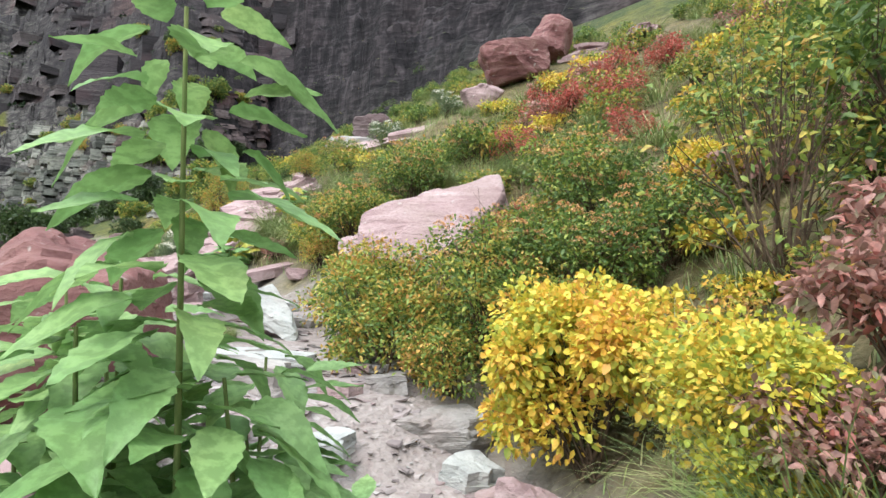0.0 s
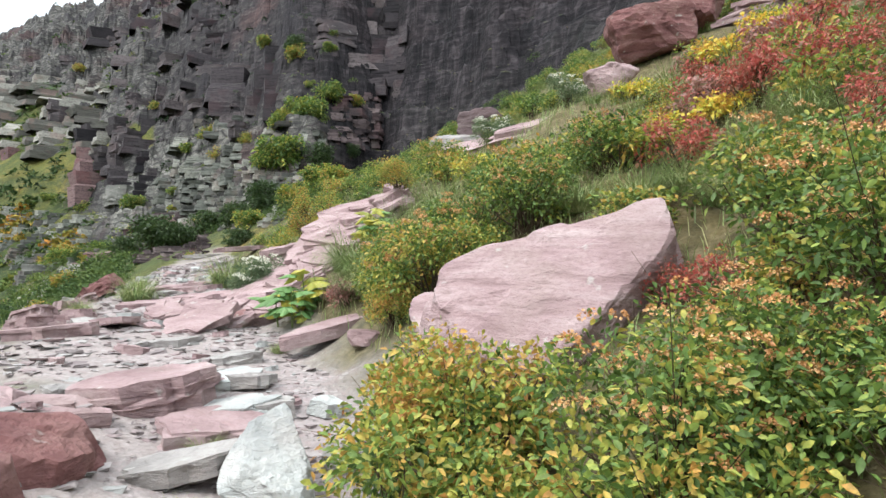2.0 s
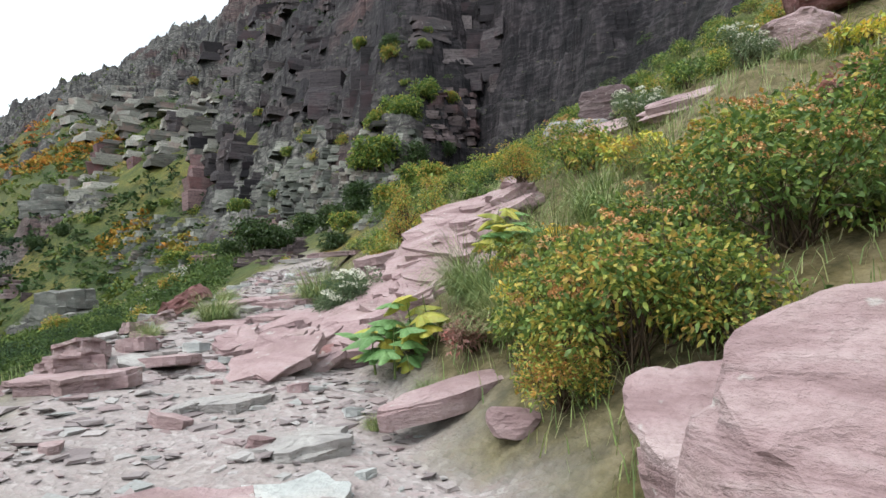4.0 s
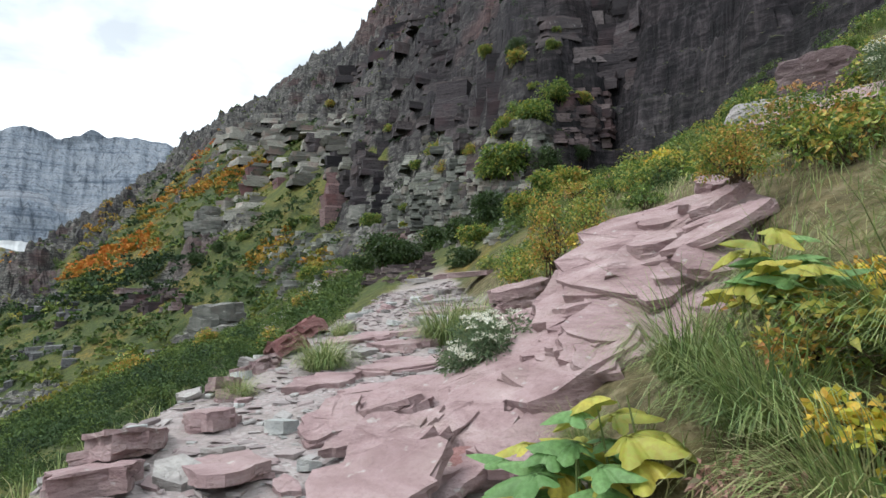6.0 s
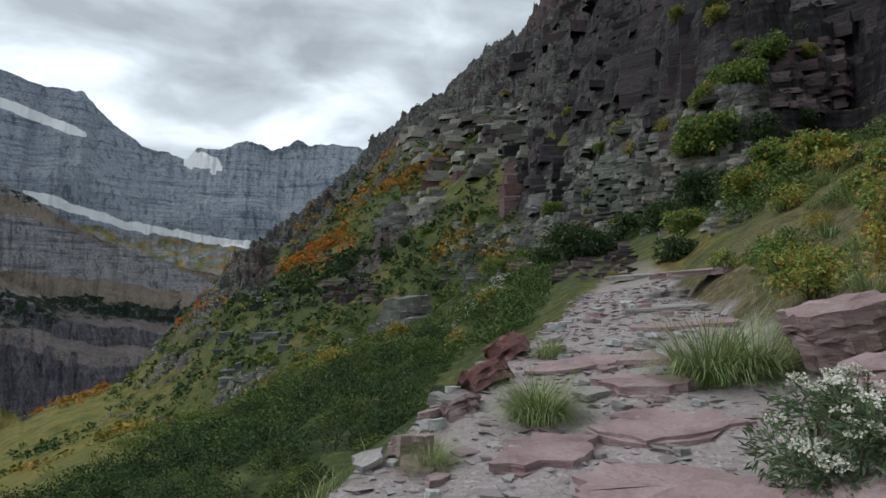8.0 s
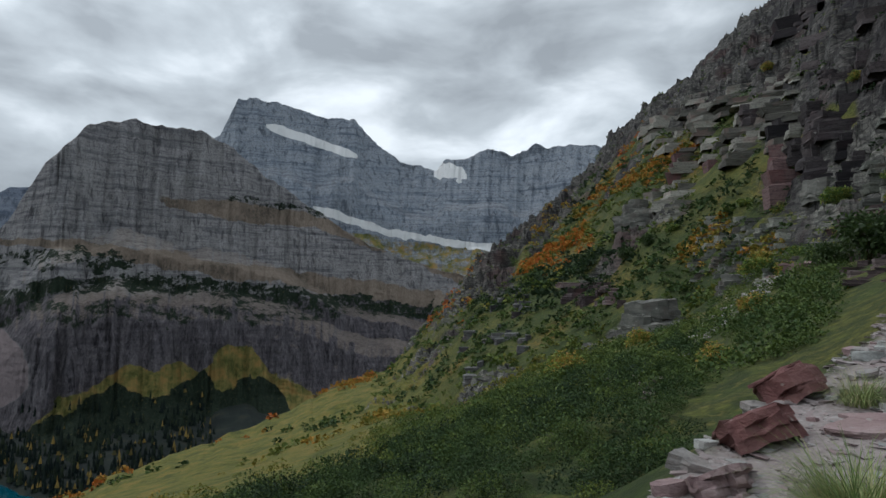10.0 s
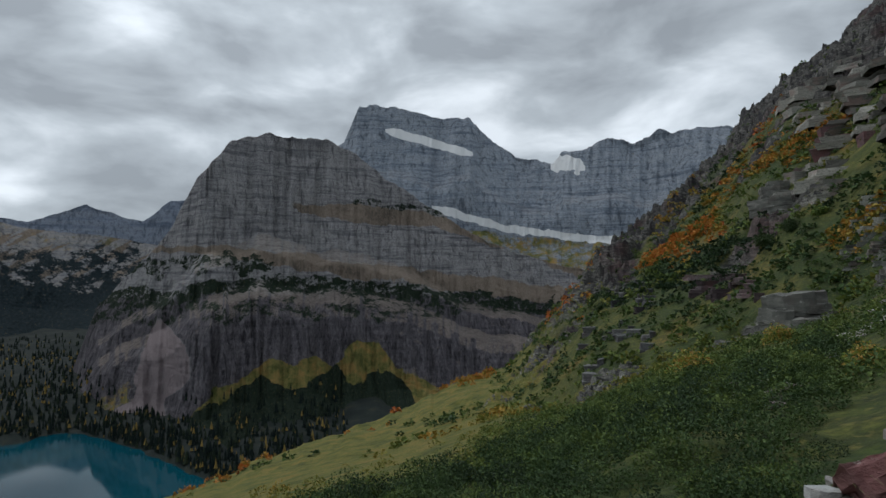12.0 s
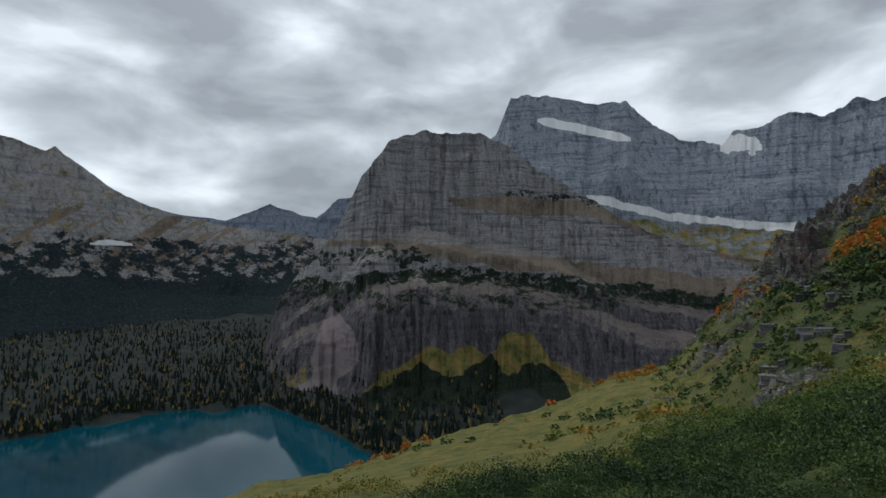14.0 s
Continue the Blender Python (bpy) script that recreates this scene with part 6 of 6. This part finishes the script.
    low = (r < 60) & (rng.random(len(r)) < 0.7)
    far_off = r >= 60
    clumps("slope_shrubs", x[far_off], y[far_off], size[far_off], np.clip(tint[far_off], 0.02, 0.98), 26, 4, "distant autumn shrubs covering the mountainside", 0.7, 0.38)
    clumps("slope_shrubs", x[low], y[low], size[low], np.clip(tint[low], 0.02, 0.98), 95, 5, "low autumn shrubs covering the slope below the cliff", 0.7, 0.12)
    # willow thicket just below the trail
    n = 560
    az, r = rng.uniform(52, 98, n), rng.uniform(4.5, 25, n)
    x, y = polar(az, r)
    s, u, _t = along(x, y)
    keep = (u < -3.0 + 0.5 * fbm(x * 0.2, y * 0.2, 0, 2, 3)) & (u > -15)
    x, y, r = x[keep], y[keep], r[keep]
    size = rng.uniform(0.7, 1.5, len(x)) * np.interp(r, [5, 10, 20, 34], [0.35, 0.65, 1.1, 1.3])
    clumps("willow_thicket", x, y, size, np.clip(0.23 + 0.09 * rng.normal(size=len(x)), 0.02, 0.55), 600, 6, "grey-green willow thicket below the trail edge", 0.8, 0.055)
    # thicket over the upper bank below the cliff
    n = 520
    az, r = rng.uniform(-6, 40, n), rng.uniform(8, 36, n)
    x, y = polar(az, r)
    s, u, _t = along(x, y)
    keep = (u > 3.4) & (np.hypot(x - 2.5, y - 14.8) > 2.6) & (np.hypot(x + 1.4, y - 14) > 1.8)
    x, y, r = x[keep], y[keep], r[keep]
    clumps("bank_thicket", x, y, rng.uniform(0.6, 1.3, len(x)) * np.interp(r, [8, 20, 36], [0.6, 0.9, 1.4]), np.clip(0.24 + 0.14 * fbm(x * 0.2, y * 0.2, 0, 3, 8) + 0.09 * rng.normal(size=len(x)), 0.05, 0.75), 260, 7, "olive and green thicket on the upper bank", 0.6, 0.075)
    # single bushes that stand out
    big = shrub("slope_bush", 61, 1.0, 1.5, 2600, 0.16, LEAF["dark"], "rounded dark green bush at the foot of the cliff", 0.5, 26, simple=True)
    light = shrub("slope_bush", 62, 1.0, 1.4, 2600, 0.16, LEAF["green"], "leafy green bush growing on cliff ledges", 0.5, 26, simple=True)
    gold = shrub("slope_bush", 63, 1.0, 1.2, 2400, 0.15, LEAF["mixed"], "yellowing bush growing on the rocky slope", 0.5, 24, simple=True)
    spots = {big: [(38.5, 31, 1.6), (36.6, 30, 1.1), (33.8, 34, 1.3), (30, 27, 1.0), (26.5, 25, 1.2), (21, 36, 1.3), (41.5, 35, 1.0)],
             light: [(25.5, 41, 2.3), (27.5, 42, 1.6), (23, 43, 1.5), (34.5, 38.5, 1.1), (20, 24, 1.2), (28, 21, 0.8), (40.5, 62, 1.4)],
             gold: [(47, 26, 0.8), (33, 40, 1.2), (44, 42, 1.0), (50, 18, 0.6), (46, 62, 1.3), (38, 45, 1.1), (22, 20, 1.0), (17, 20, 1.1), (56, 40, 1.0), (63, 34, 1.3)]}
    for j in range(30):
        spots[(big, light, gold, light)[j % 4]].append((float(rng.uniform(13, 47)), float(rng.uniform(36, 58)), float(rng.uniform(0.5, 1.2))))
    for ob, places in spots.items():
        for j, (a, d, sc) in enumerate(places):
            px, py = (float(q) for q in polar(a, d))
            pz = float(slope_top([px], [py])[0]) - 0.15
            c = ob if j == 0 else copy_thing(ob, pose(0, 0, 0))
            c.matrix_basis = pose(px, py, pz, 0, 0, 70 * j)
            c.scale = (sc, sc, sc)
            c["group"] = "bushes on the slope"
    tree = tree_of("ground")
    for j, (a, e, wide, ob) in enumerate([(23.5, 18.2, 4.6, light), (26.2, 16.8, 3.2, light), (21, 20.2, 3.6, light), (22, 13.3, 4.0, big), (25, 13.4, 2.6, light), (30, 15, 2.2, gold), (33, 13.2, 2.4, gold), (35.6, 13.4, 1.8, light), (29, 2.6, 4.4, big), (26.6, 2.4, 3.0, big),
                                          (34.5, 0.8, 2.2, gold), (36.8, 9.0, 1.7, light), (40.5, 5.0, 2.0, gold), (42, 3.8, 1.8, gold), (44.5, 7.0, 2.0, gold), (24.5, 24, 3.0, gold), (28, 24.5, 2.2, gold), (18.5, 14, 2.4, big), (20, 6.5, 3.0, big), (16, 9.5, 3.2, gold),
                                          (47, 7.6, 1.6, light), (55, 4.5, 1.8, big), (57, 3.2, 2.0, big), (53, 5.6, 1.5, light), (40, 0.6, 1.4, gold), (38.7, 17, 1.4, gold), (45, 19, 1.2, gold)]):
        ang, lift = math.radians(a), math.radians(e)
        way = Vector((-math.sin(ang) * math.cos(lift), math.cos(ang) * math.cos(lift), math.sin(lift)))
        hit = tree.ray_cast(Vector(EYE) + way * 15, way)[0]
        if hit:
            sc = math.radians(wide) * (hit - Vector(EYE)).length * 0.5
            c = copy_thing(ob, pose(0, 0, 0))
            c.matrix_basis = pose(hit[0], hit[1], hit[2] - 0.5 * sc, 0, 0, 50 * j)
            c.scale = (sc, sc, sc)
    build_ledges(rng)
    build_outcrops()
    build_scree(rng)
    build_woods()


LEDGE_GREY = rock_material("ledge_stone", (0.05, 0.05, 0.046), (0.14, 0.14, 0.125), (0.28, 0.27, 0.24), (0.13, 0.1, 0.09), 3.0, 0.35)
LEDGE_DARK = rock_material("cliff_stone", (0.018, 0.016, 0.018), (0.06, 0.05, 0.052), (0.13, 0.105, 0.1), (0.085, 0.055, 0.055), 3.0, 0.3)
LEDGE_PINK = rock_material("ledge_pink_stone", (0.08, 0.05, 0.05), (0.2, 0.13, 0.125), (0.3, 0.22, 0.21), (0.15, 0.1, 0.09), 3.0, 0.4)


def bedded_material(name, dark, mid, light, seam=0.5, moss=0.3):
    """Blocks of bedded stone, each a little different, with thin seams, rust and moss."""
    m = Nodes(name)
    r = m.math("FRACT", m.math("ADD", m.node("ShaderNodeNewGeometry", "Random Per Island"), m.node("ShaderNodeObjectInfo", "Random")))
    thin = m.noise(m.place((0.5, 0.5, 6)), 1.3, 5, 0.65, 0.3)
    grain = m.noise(m.place(), 3.5, 6, 0.7)
    c = m.ramp(m.math("ADD", m.math("MULTIPLY", r, 0.6), m.math("MULTIPLY", thin, 0.4)), (0.2, dark), (0.45, mid), (0.75, light))
    c = m.mix(m.ramp(thin, (0.36, seam), (0.47, 0.0)), c, tuple(q * 0.4 for q in dark))
    c = m.mix(m.ramp(grain, (0.36, 0.6), (0.5, 0.0)), c, dark)
    c = m.mix(m.ramp(m.noise(m.place(), 0.35, 4), (0.54, 0.0), (0.64, 0.5)), c, (mid[0] * 1.25, mid[1] * 0.85, mid[2] * 0.85))
    up = m.node("ShaderNodeSeparateXYZ", "Z", Vector=m.node("ShaderNodeNewGeometry", "Normal"))
    c = m.mix(m.math("MULTIPLY", m.ramp(m.math("MULTIPLY", up, m.noise(m.place(), 1.1, 5)), (0.36, 0.0), (0.5, 1.0)), moss), c, (0.06, 0.07, 0.02))
    return m.finish(c, 0.85, m.bump(m.math("ADD", thin, m.math("MULTIPLY", grain, 0.6)), 0.9, 0.12), 0.25)


BED_GREEN = bedded_material("green_grey_beds", (0.065, 0.066, 0.06), (0.16, 0.168, 0.145), (0.29, 0.29, 0.25))
BED_PALE = bedded_material("pale_beds", (0.09, 0.085, 0.075), (0.21, 0.205, 0.18), (0.37, 0.355, 0.31))
BED_PURPLE = bedded_material("purple_beds", (0.035, 0.026, 0.028), (0.1, 0.075, 0.076), (0.21, 0.165, 0.162), moss=0.15)
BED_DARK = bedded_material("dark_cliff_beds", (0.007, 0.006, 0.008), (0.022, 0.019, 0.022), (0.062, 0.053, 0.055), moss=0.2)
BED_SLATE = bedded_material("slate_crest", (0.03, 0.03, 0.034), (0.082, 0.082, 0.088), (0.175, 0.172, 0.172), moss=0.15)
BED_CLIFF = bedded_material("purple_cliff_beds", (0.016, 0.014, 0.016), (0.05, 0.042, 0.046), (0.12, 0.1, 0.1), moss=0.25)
BED_PINK = bedded_material("pink_buttress_beds", (0.06, 0.035, 0.036), (0.15, 0.092, 0.092), (0.24, 0.165, 0.16), moss=0.05)


def block_mesh(at, half, yaw, rng, lean):
    """Two-bed angular blocks: at, half (width, depth, height) and yaw for each."""
    n, k = len(at), 6
    foot = np.array([[1.0, 0.2], [0.75, 1.0], [-0.6, 1.0], [-1.02, 0.1], [-0.85, -0.95], [0.8, -1.02]])
    foot = foot[None] * (1 + rng.normal(0, 0.1, (n, k, 2)))
    rings = []
    for z, out in ((-1.0, 0.97), (rng.uniform(-0.25, 0.25, n), 1.0), (None, 0.86), (1.0, 0.9)):
        if z is None:
            z = rings[-1][:, :, 2].mean(1) + 0.08
        p = np.empty((n, k, 3))
        p[:, :, :2] = foot * (out * (1 + rng.normal(0, 0.05, (n, 1, 1)))) * (1 + rng.normal(0, 0.03, (n, k, 1)))
        p[:, :, 2] = np.broadcast_to(np.asarray(z, float).reshape(-1, 1), (n, k)) + rng.normal(0, 0.07, (n, k))
        rings.append(p)
    v = np.concatenate(rings, 1) * half[:, None, :]
    v[:, :, 2] += v[:, :, 0] * lean[:, None]
    c, s = np.cos(yaw)[:, None], np.sin(yaw)[:, None]
    w = np.stack([v[:, :, 0] * c - v[:, :, 1] * s, v[:, :, 0] * s + v[:, :, 1] * c, v[:, :, 2]], -1) + at[:, None]
    q = [(a * k + j, a * k + (j + 1) % k, (a + 1) * k + (j + 1) % k, (a + 1) * k + j) for a in range(3) for j in range(k)]
    q += [(18, 19, 20, 21), (18, 21, 22, 23)]
    return w, np.array(q)


def bedded_outcrop(name, az, el, bed, block, material, label, seed, fill=0.85, slant=0.0, jut=0.22, lean=0.05, ragged=0.6):
    """Beds of broken rock in the slope between two directions and two heights of view from the middle of the walk, in degrees.
    slant: rise of the beds for each degree of turn."""
    rng = np.random.default_rng(seed)
    tree = tree_of("ground")
    ats, halves, yaws = [], [], []
    e = el[0]
    while e < el[1]:
        h = bed * rng.uniform(0.6, 1.35)
        e += h
        wide = (az[1] - az[0]) / 2
        inset = ragged * wide * (abs((e - el[0]) / (el[1] - el[0]) - 0.45) ** 2) * rng.uniform(0.5, 2.2)
        a = az[0] + inset * rng.random()
        at, half, yaw = [], [], []
        step_out = rng.uniform(-0.8, 0.9)
        while a < az[1] - inset:
            w = block * rng.uniform(0.4, 1.7)
            a += w
            gap = 0.5 + 0.5 * math.sin(a * 1.1 + 0.7 * seed + 0.9 * math.sin(e * 1.3)) * math.sin(e * 1.7 + 0.6 * math.sin(a * 0.9))
            if gap * 0.85 + 0.15 * rng.random() > fill:
                continue
            ang, lift = math.radians(a - w / 2), math.radians(e - h / 2 + slant * (a - az[0]) + rng.normal(0, 0.05 * bed))
            way = Vector((-math.sin(ang) * math.cos(lift), math.cos(ang) * math.cos(lift), math.sin(lift)))
            hit = tree.ray_cast(Vector(EYE) + way * 15, way)[0]
            r = (hit - Vector(EYE)).length if hit else 999
            if r > 330:
                continue
            hw, hh = math.radians(w) * r * 0.6, math.radians(h) * r * 0.85
            hd = max(hw * 0.7, hh * 1.5)
            back = hd - hh * (0.1 + jut * (0.5 + 0.5 * step_out + 0.2 * rng.normal()))
            at.append((hit[0] - math.sin(ang) * back, hit[1] + math.cos(ang) * back, hit[2]))
            half.append((hw, hd, hh * rng.uniform(0.8, 1.25)))
            yaw.append(ang + rng.normal(0, 0.14))
        ats += at
        halves += half
        yaws += yaw
    root = tagged(new(name), label, "rock outcrop")
    root.location = ats[0]
    v, f = block_mesh(np.array(ats) - np.array(ats[0]), np.array(halves), np.array(yaws), rng, rng.normal(0, lean, len(ats)))
    if len(ats) > 300:
        tagged(part("broken_rock", poly_mesh("broken_rock", v.reshape(-1, 3), (np.arange(len(v))[:, None, None] * 24 + f[None]).reshape(-1, 4)), material, root), kind="stuff")
    else:
        for block in v:
            part("rock_block", poly_mesh("rock_block", block, f), material, root)
    return root


def build_outcrops():
    """The mountainside's beds, buttresses and dark cliff."""
    bedded_outcrop("rock_outcrop", (20, 37.5), (5.0, 12.6), 0.42, 1.5, BED_GREEN, "stepped green-grey ledges under the dark cliff", 1, 0.95)
    bedded_outcrop("rock_outcrop", (32.5, 39.5), (0.6, 6.6), 0.38, 1.4, BED_PURPLE, "stepped purple ledges at the end of the trail", 2, 0.92)
    bedded_outcrop("rock_outcrop", (43.3, 50.5), (0.2, 5.8), 0.34, 1.1, BED_GREEN, "grey-green ledges stepping down the turf", 3, 0.88, 0.08)
    bedded_outcrop("rock_outcrop", (41.5, 52.3), (11.6, 18.0), 0.42, 2.4, BED_PALE, "pale banded beds high on the mountainside", 4, 0.93, -0.06)
    bedded_outcrop("rock_outcrop", (49, 53), (10.4, 11.6), 0.9, 2.2, BED_PINK, "pinkish bed under the pale bands", 5, 0.95, -0.05)
    bedded_outcrop("rock_outcrop", (41.6, 44.9), (7.8, 12.2), 1.7, 2.4, BED_PINK, "squared pink buttress at the cliff foot", 6, 1.0, ragged=0.9, jut=0.15)
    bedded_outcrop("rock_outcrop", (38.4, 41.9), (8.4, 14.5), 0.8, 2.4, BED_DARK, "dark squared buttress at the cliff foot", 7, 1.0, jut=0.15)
    bedded_outcrop("rock_outcrop", (50.6, 53.6), (6.6, 9.5), 0.6, 1.9, BED_PALE, "rounded grey knob of rock on the slope", 8, 1.0, ragged=1.6, jut=0.6)
    bedded_outcrop("rock_outcrop", (52.2, 57.2), (-10.4, -7.8), 0.42, 1.8, BED_PURPLE, "layered dark outcrop below the trail", 9, 0.97, jut=0.5)
    bedded_outcrop("rock_outcrop", (15.2, 20.2), (14.8, 20.0), 0.42, 1.6, BED_PURPLE, "weathered column of grey beds below the cliff", 10, 0.85, ragged=1.0, jut=0.5)
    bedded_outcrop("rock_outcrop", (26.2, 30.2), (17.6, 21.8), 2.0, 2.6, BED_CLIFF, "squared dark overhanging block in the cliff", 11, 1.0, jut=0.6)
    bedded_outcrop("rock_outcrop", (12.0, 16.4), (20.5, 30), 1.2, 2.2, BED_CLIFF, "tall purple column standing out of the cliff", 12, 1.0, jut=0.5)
    bedded_outcrop("rock_outcrop", (57, 62), (-1.6, 0.6), 0.36, 1.6, BED_PURPLE, "dark ledges in the slope turf", 13, 0.85)
    bedded_outcrop("rock_outcrop", (66, 72), (-5.5, 1.0), 0.5, 0.9, BED_SLATE, "grey rib of rock at the meadow's edge", 14, 0.42, -0.55)
    bedded_outcrop("rock_outcrop", (21, 36), (12.4, 17.0), 0.45, 1.7, BED_GREEN, "broken grey ledges among cliff bushes", 15, 0.5)
    bedded_outcrop("rock_outcrop", (30, 41), (14, 24), 0.6, 2.2, BED_CLIFF, "grey ribs of broken rock up the cliff", 18, 0.4, 0.25, jut=0.3, lean=0.2)


def build_ledges(rng):
    """Broken beds of rock that jut from the slope."""
    kinds = []
    for k, mat in enumerate((LEDGE_GREY, LEDGE_GREY, LEDGE_DARK, LEDGE_DARK, LEDGE_PINK)):
        me = slab_mesh("ledge", (2.6, 1.7, 1.1), 700 + k, 9)
        me.materials.append(mat)
        kinds.append(me)
    made = 0
    while made < 120:
        a = rng.uniform(14, 64)
        d = 19 * (150 / 19) ** rng.random()
        _z, f1, f2, _rc = slope_height(np.array(a), np.array(d))
        if float(rockiness(np.array(a), np.array(d), f1, f2)) < 0.5:
            continue
        px, py = (float(q) for q in polar(a, d))
        s, u, _t = along(np.array(px), np.array(py))
        if (abs(u) < 3 and s < 42) or (a > 46 and d < 45):
            continue
        pz = float(slope_top([px], [py])[0])
        dark = a < 46 and (f2 > 0.1) or f2 > 0.45
        me = kinds[int(rng.integers(2, 4)) if dark else (4 if rng.random() < 0.2 else int(rng.integers(0, 2)))]
        sc = rng.uniform(0.6, 1.5) * np.interp(d, [19, 60, 150], [0.55, 1.2, 2.4])
        for j in range(int(rng.integers(1, 4))):
            ob = new("ledge", me)
            qx, qy = (float(q) for q in polar(a + rng.normal(0, 0.7) * sc * 30 / d, d + (0.45 + 0.4 * j) * sc))
            ob.matrix_world = pose(qx, qy, pz + (0.05 + 0.62 * j) * sc, rng.uniform(-5, 5), rng.uniform(-5, 5), a + rng.uniform(-30, 30)) @ Matrix.Diagonal((sc * rng.uniform(0.8, 1.5), sc * 1.1, sc * rng.uniform(1.0, 1.7), 1))
            tagged(ob, "broken rock ledge jutting from the mountainside", "rock ledge", "slope ledges")
            made += 1


def build_scree(rng):
    """A narrow run of pale stones down the slope."""
    n = 520
    spots = []
    for _ in range(n):
        t = rng.random()
        a, lift = math.radians(45 + 10.2 * t + rng.normal(0, 0.35)), math.radians(1.2 - 8.4 * t + rng.normal(0, 0.22 + 0.1 * t))
        way = Vector((-math.sin(a) * math.cos(lift), math.cos(a) * math.cos(lift), math.sin(lift)))
        hit = tree_of("ground").ray_cast(Vector(EYE) + way * 16, way)[0]
        if hit and (hit - Vector(EYE)).length < 90:
            spots.append(hit)
    n = len(spots)
    x, y, z = np.array(spots).T
    d, f = ball(1)
    size = 0.06 + 0.2 * rng.random(n) ** 2
    v = d[None] * (1 + rng.normal(0, 0.18, (n, len(d), 3))) * size[:, None, None] * np.array([1.2, 0.9, 0.5])
    v = v + np.stack([x, y, z], 1)[:, None]
    faces = (np.arange(n)[:, None, None] * len(d) + f[None]).reshape(-1, 3)
    me = poly_mesh("scree", v.reshape(-1, 3), faces)
    me.materials.append(GREY)
    tagged(new("scree", me), "pale scree run down the green slope", "scree", kind="stuff")


def wood_material():
    m = Nodes("conifers")
    r = m.node("ShaderNodeNewGeometry", "Random Per Island")
    c = m.ramp(r, (0.0, (0.005, 0.01, 0.01)), (0.6, (0.011, 0.018, 0.014)), (0.88, (0.025, 0.034, 0.018)), (0.94, (0.2, 0.14, 0.04)))
    return m.finish(c, 0.8, None, 0.1)


def build_woods():
    """Conifer woods round the lake and on the valley floor."""
    rng = np.random.default_rng(9)
    n = 7000
    az = rng.uniform(96, 150, n)
    shore = np.interp(az, SHORE_AZ, SHORE_R)
    r = shore + 20 + 1500 * rng.random(n) ** 1.7
    x, y = polar(az, r)
    z = slope_top(x, y)
    for i in range(n):
        if az[i] < 119.5:
            hit = tree_of("mountain").ray_cast(Vector((float(x[i]), float(y[i]), 600.0)), Vector((0, 0, -1)))[0]
            if hit and hit[2] > z[i]:
                z[i] = hit[2] if hit[2] < -215 and not (110.5 < az[i] < 119 and r[i] < 1600) else -999
    keep = z > LAKE_Z + 0.5
    x, y, z, r = x[keep], y[keep], z[keep], r[keep]
    n = len(x)
    h = rng.uniform(9, 24, n)
    sides = 5
    a = np.arange(sides) * 2 * math.pi / sides
    ring = np.stack([np.cos(a), np.sin(a)], 1)
    v = np.zeros((n, 2 * sides + 2, 3))
    w = h * rng.uniform(0.14, 0.24, n)
    for k in range(sides):
        v[:, k, 0], v[:, k, 1], v[:, k, 2] = ring[k, 0] * w, ring[k, 1] * w, h * 0.06
        v[:, sides + 1 + k, 0], v[:, sides + 1 + k, 1], v[:, sides + 1 + k, 2] = ring[k, 0] * w * 0.7, ring[k, 1] * w * 0.7, h * 0.42
    v[:, sides, 2], v[:, -1, 2] = h * 0.6, h
    v += rng.normal(0, 0.25, v.shape)
    v += np.stack([x, y, z], 1)[:, None]
    tri = [(k, (k + 1) % sides, sides) for k in range(sides)] + [(sides + 1 + k, sides + 1 + (k + 1) % sides, 2 * sides + 1) for k in range(sides)]
    faces = (np.arange(n)[:, None, None] * (2 * sides + 2) + np.array(tri)[None]).reshape(-1, 3)
    me = poly_mesh("valley_woods", v.reshape(-1, 3), faces)
    me.materials.append(wood_material())
    tagged(new("valley_woods", me), "dark conifer woods round the lake", "trees", kind="stuff")


build_ground()
build_mountains()
build_lake()
build_rocks()
build_plants()
build_slope()
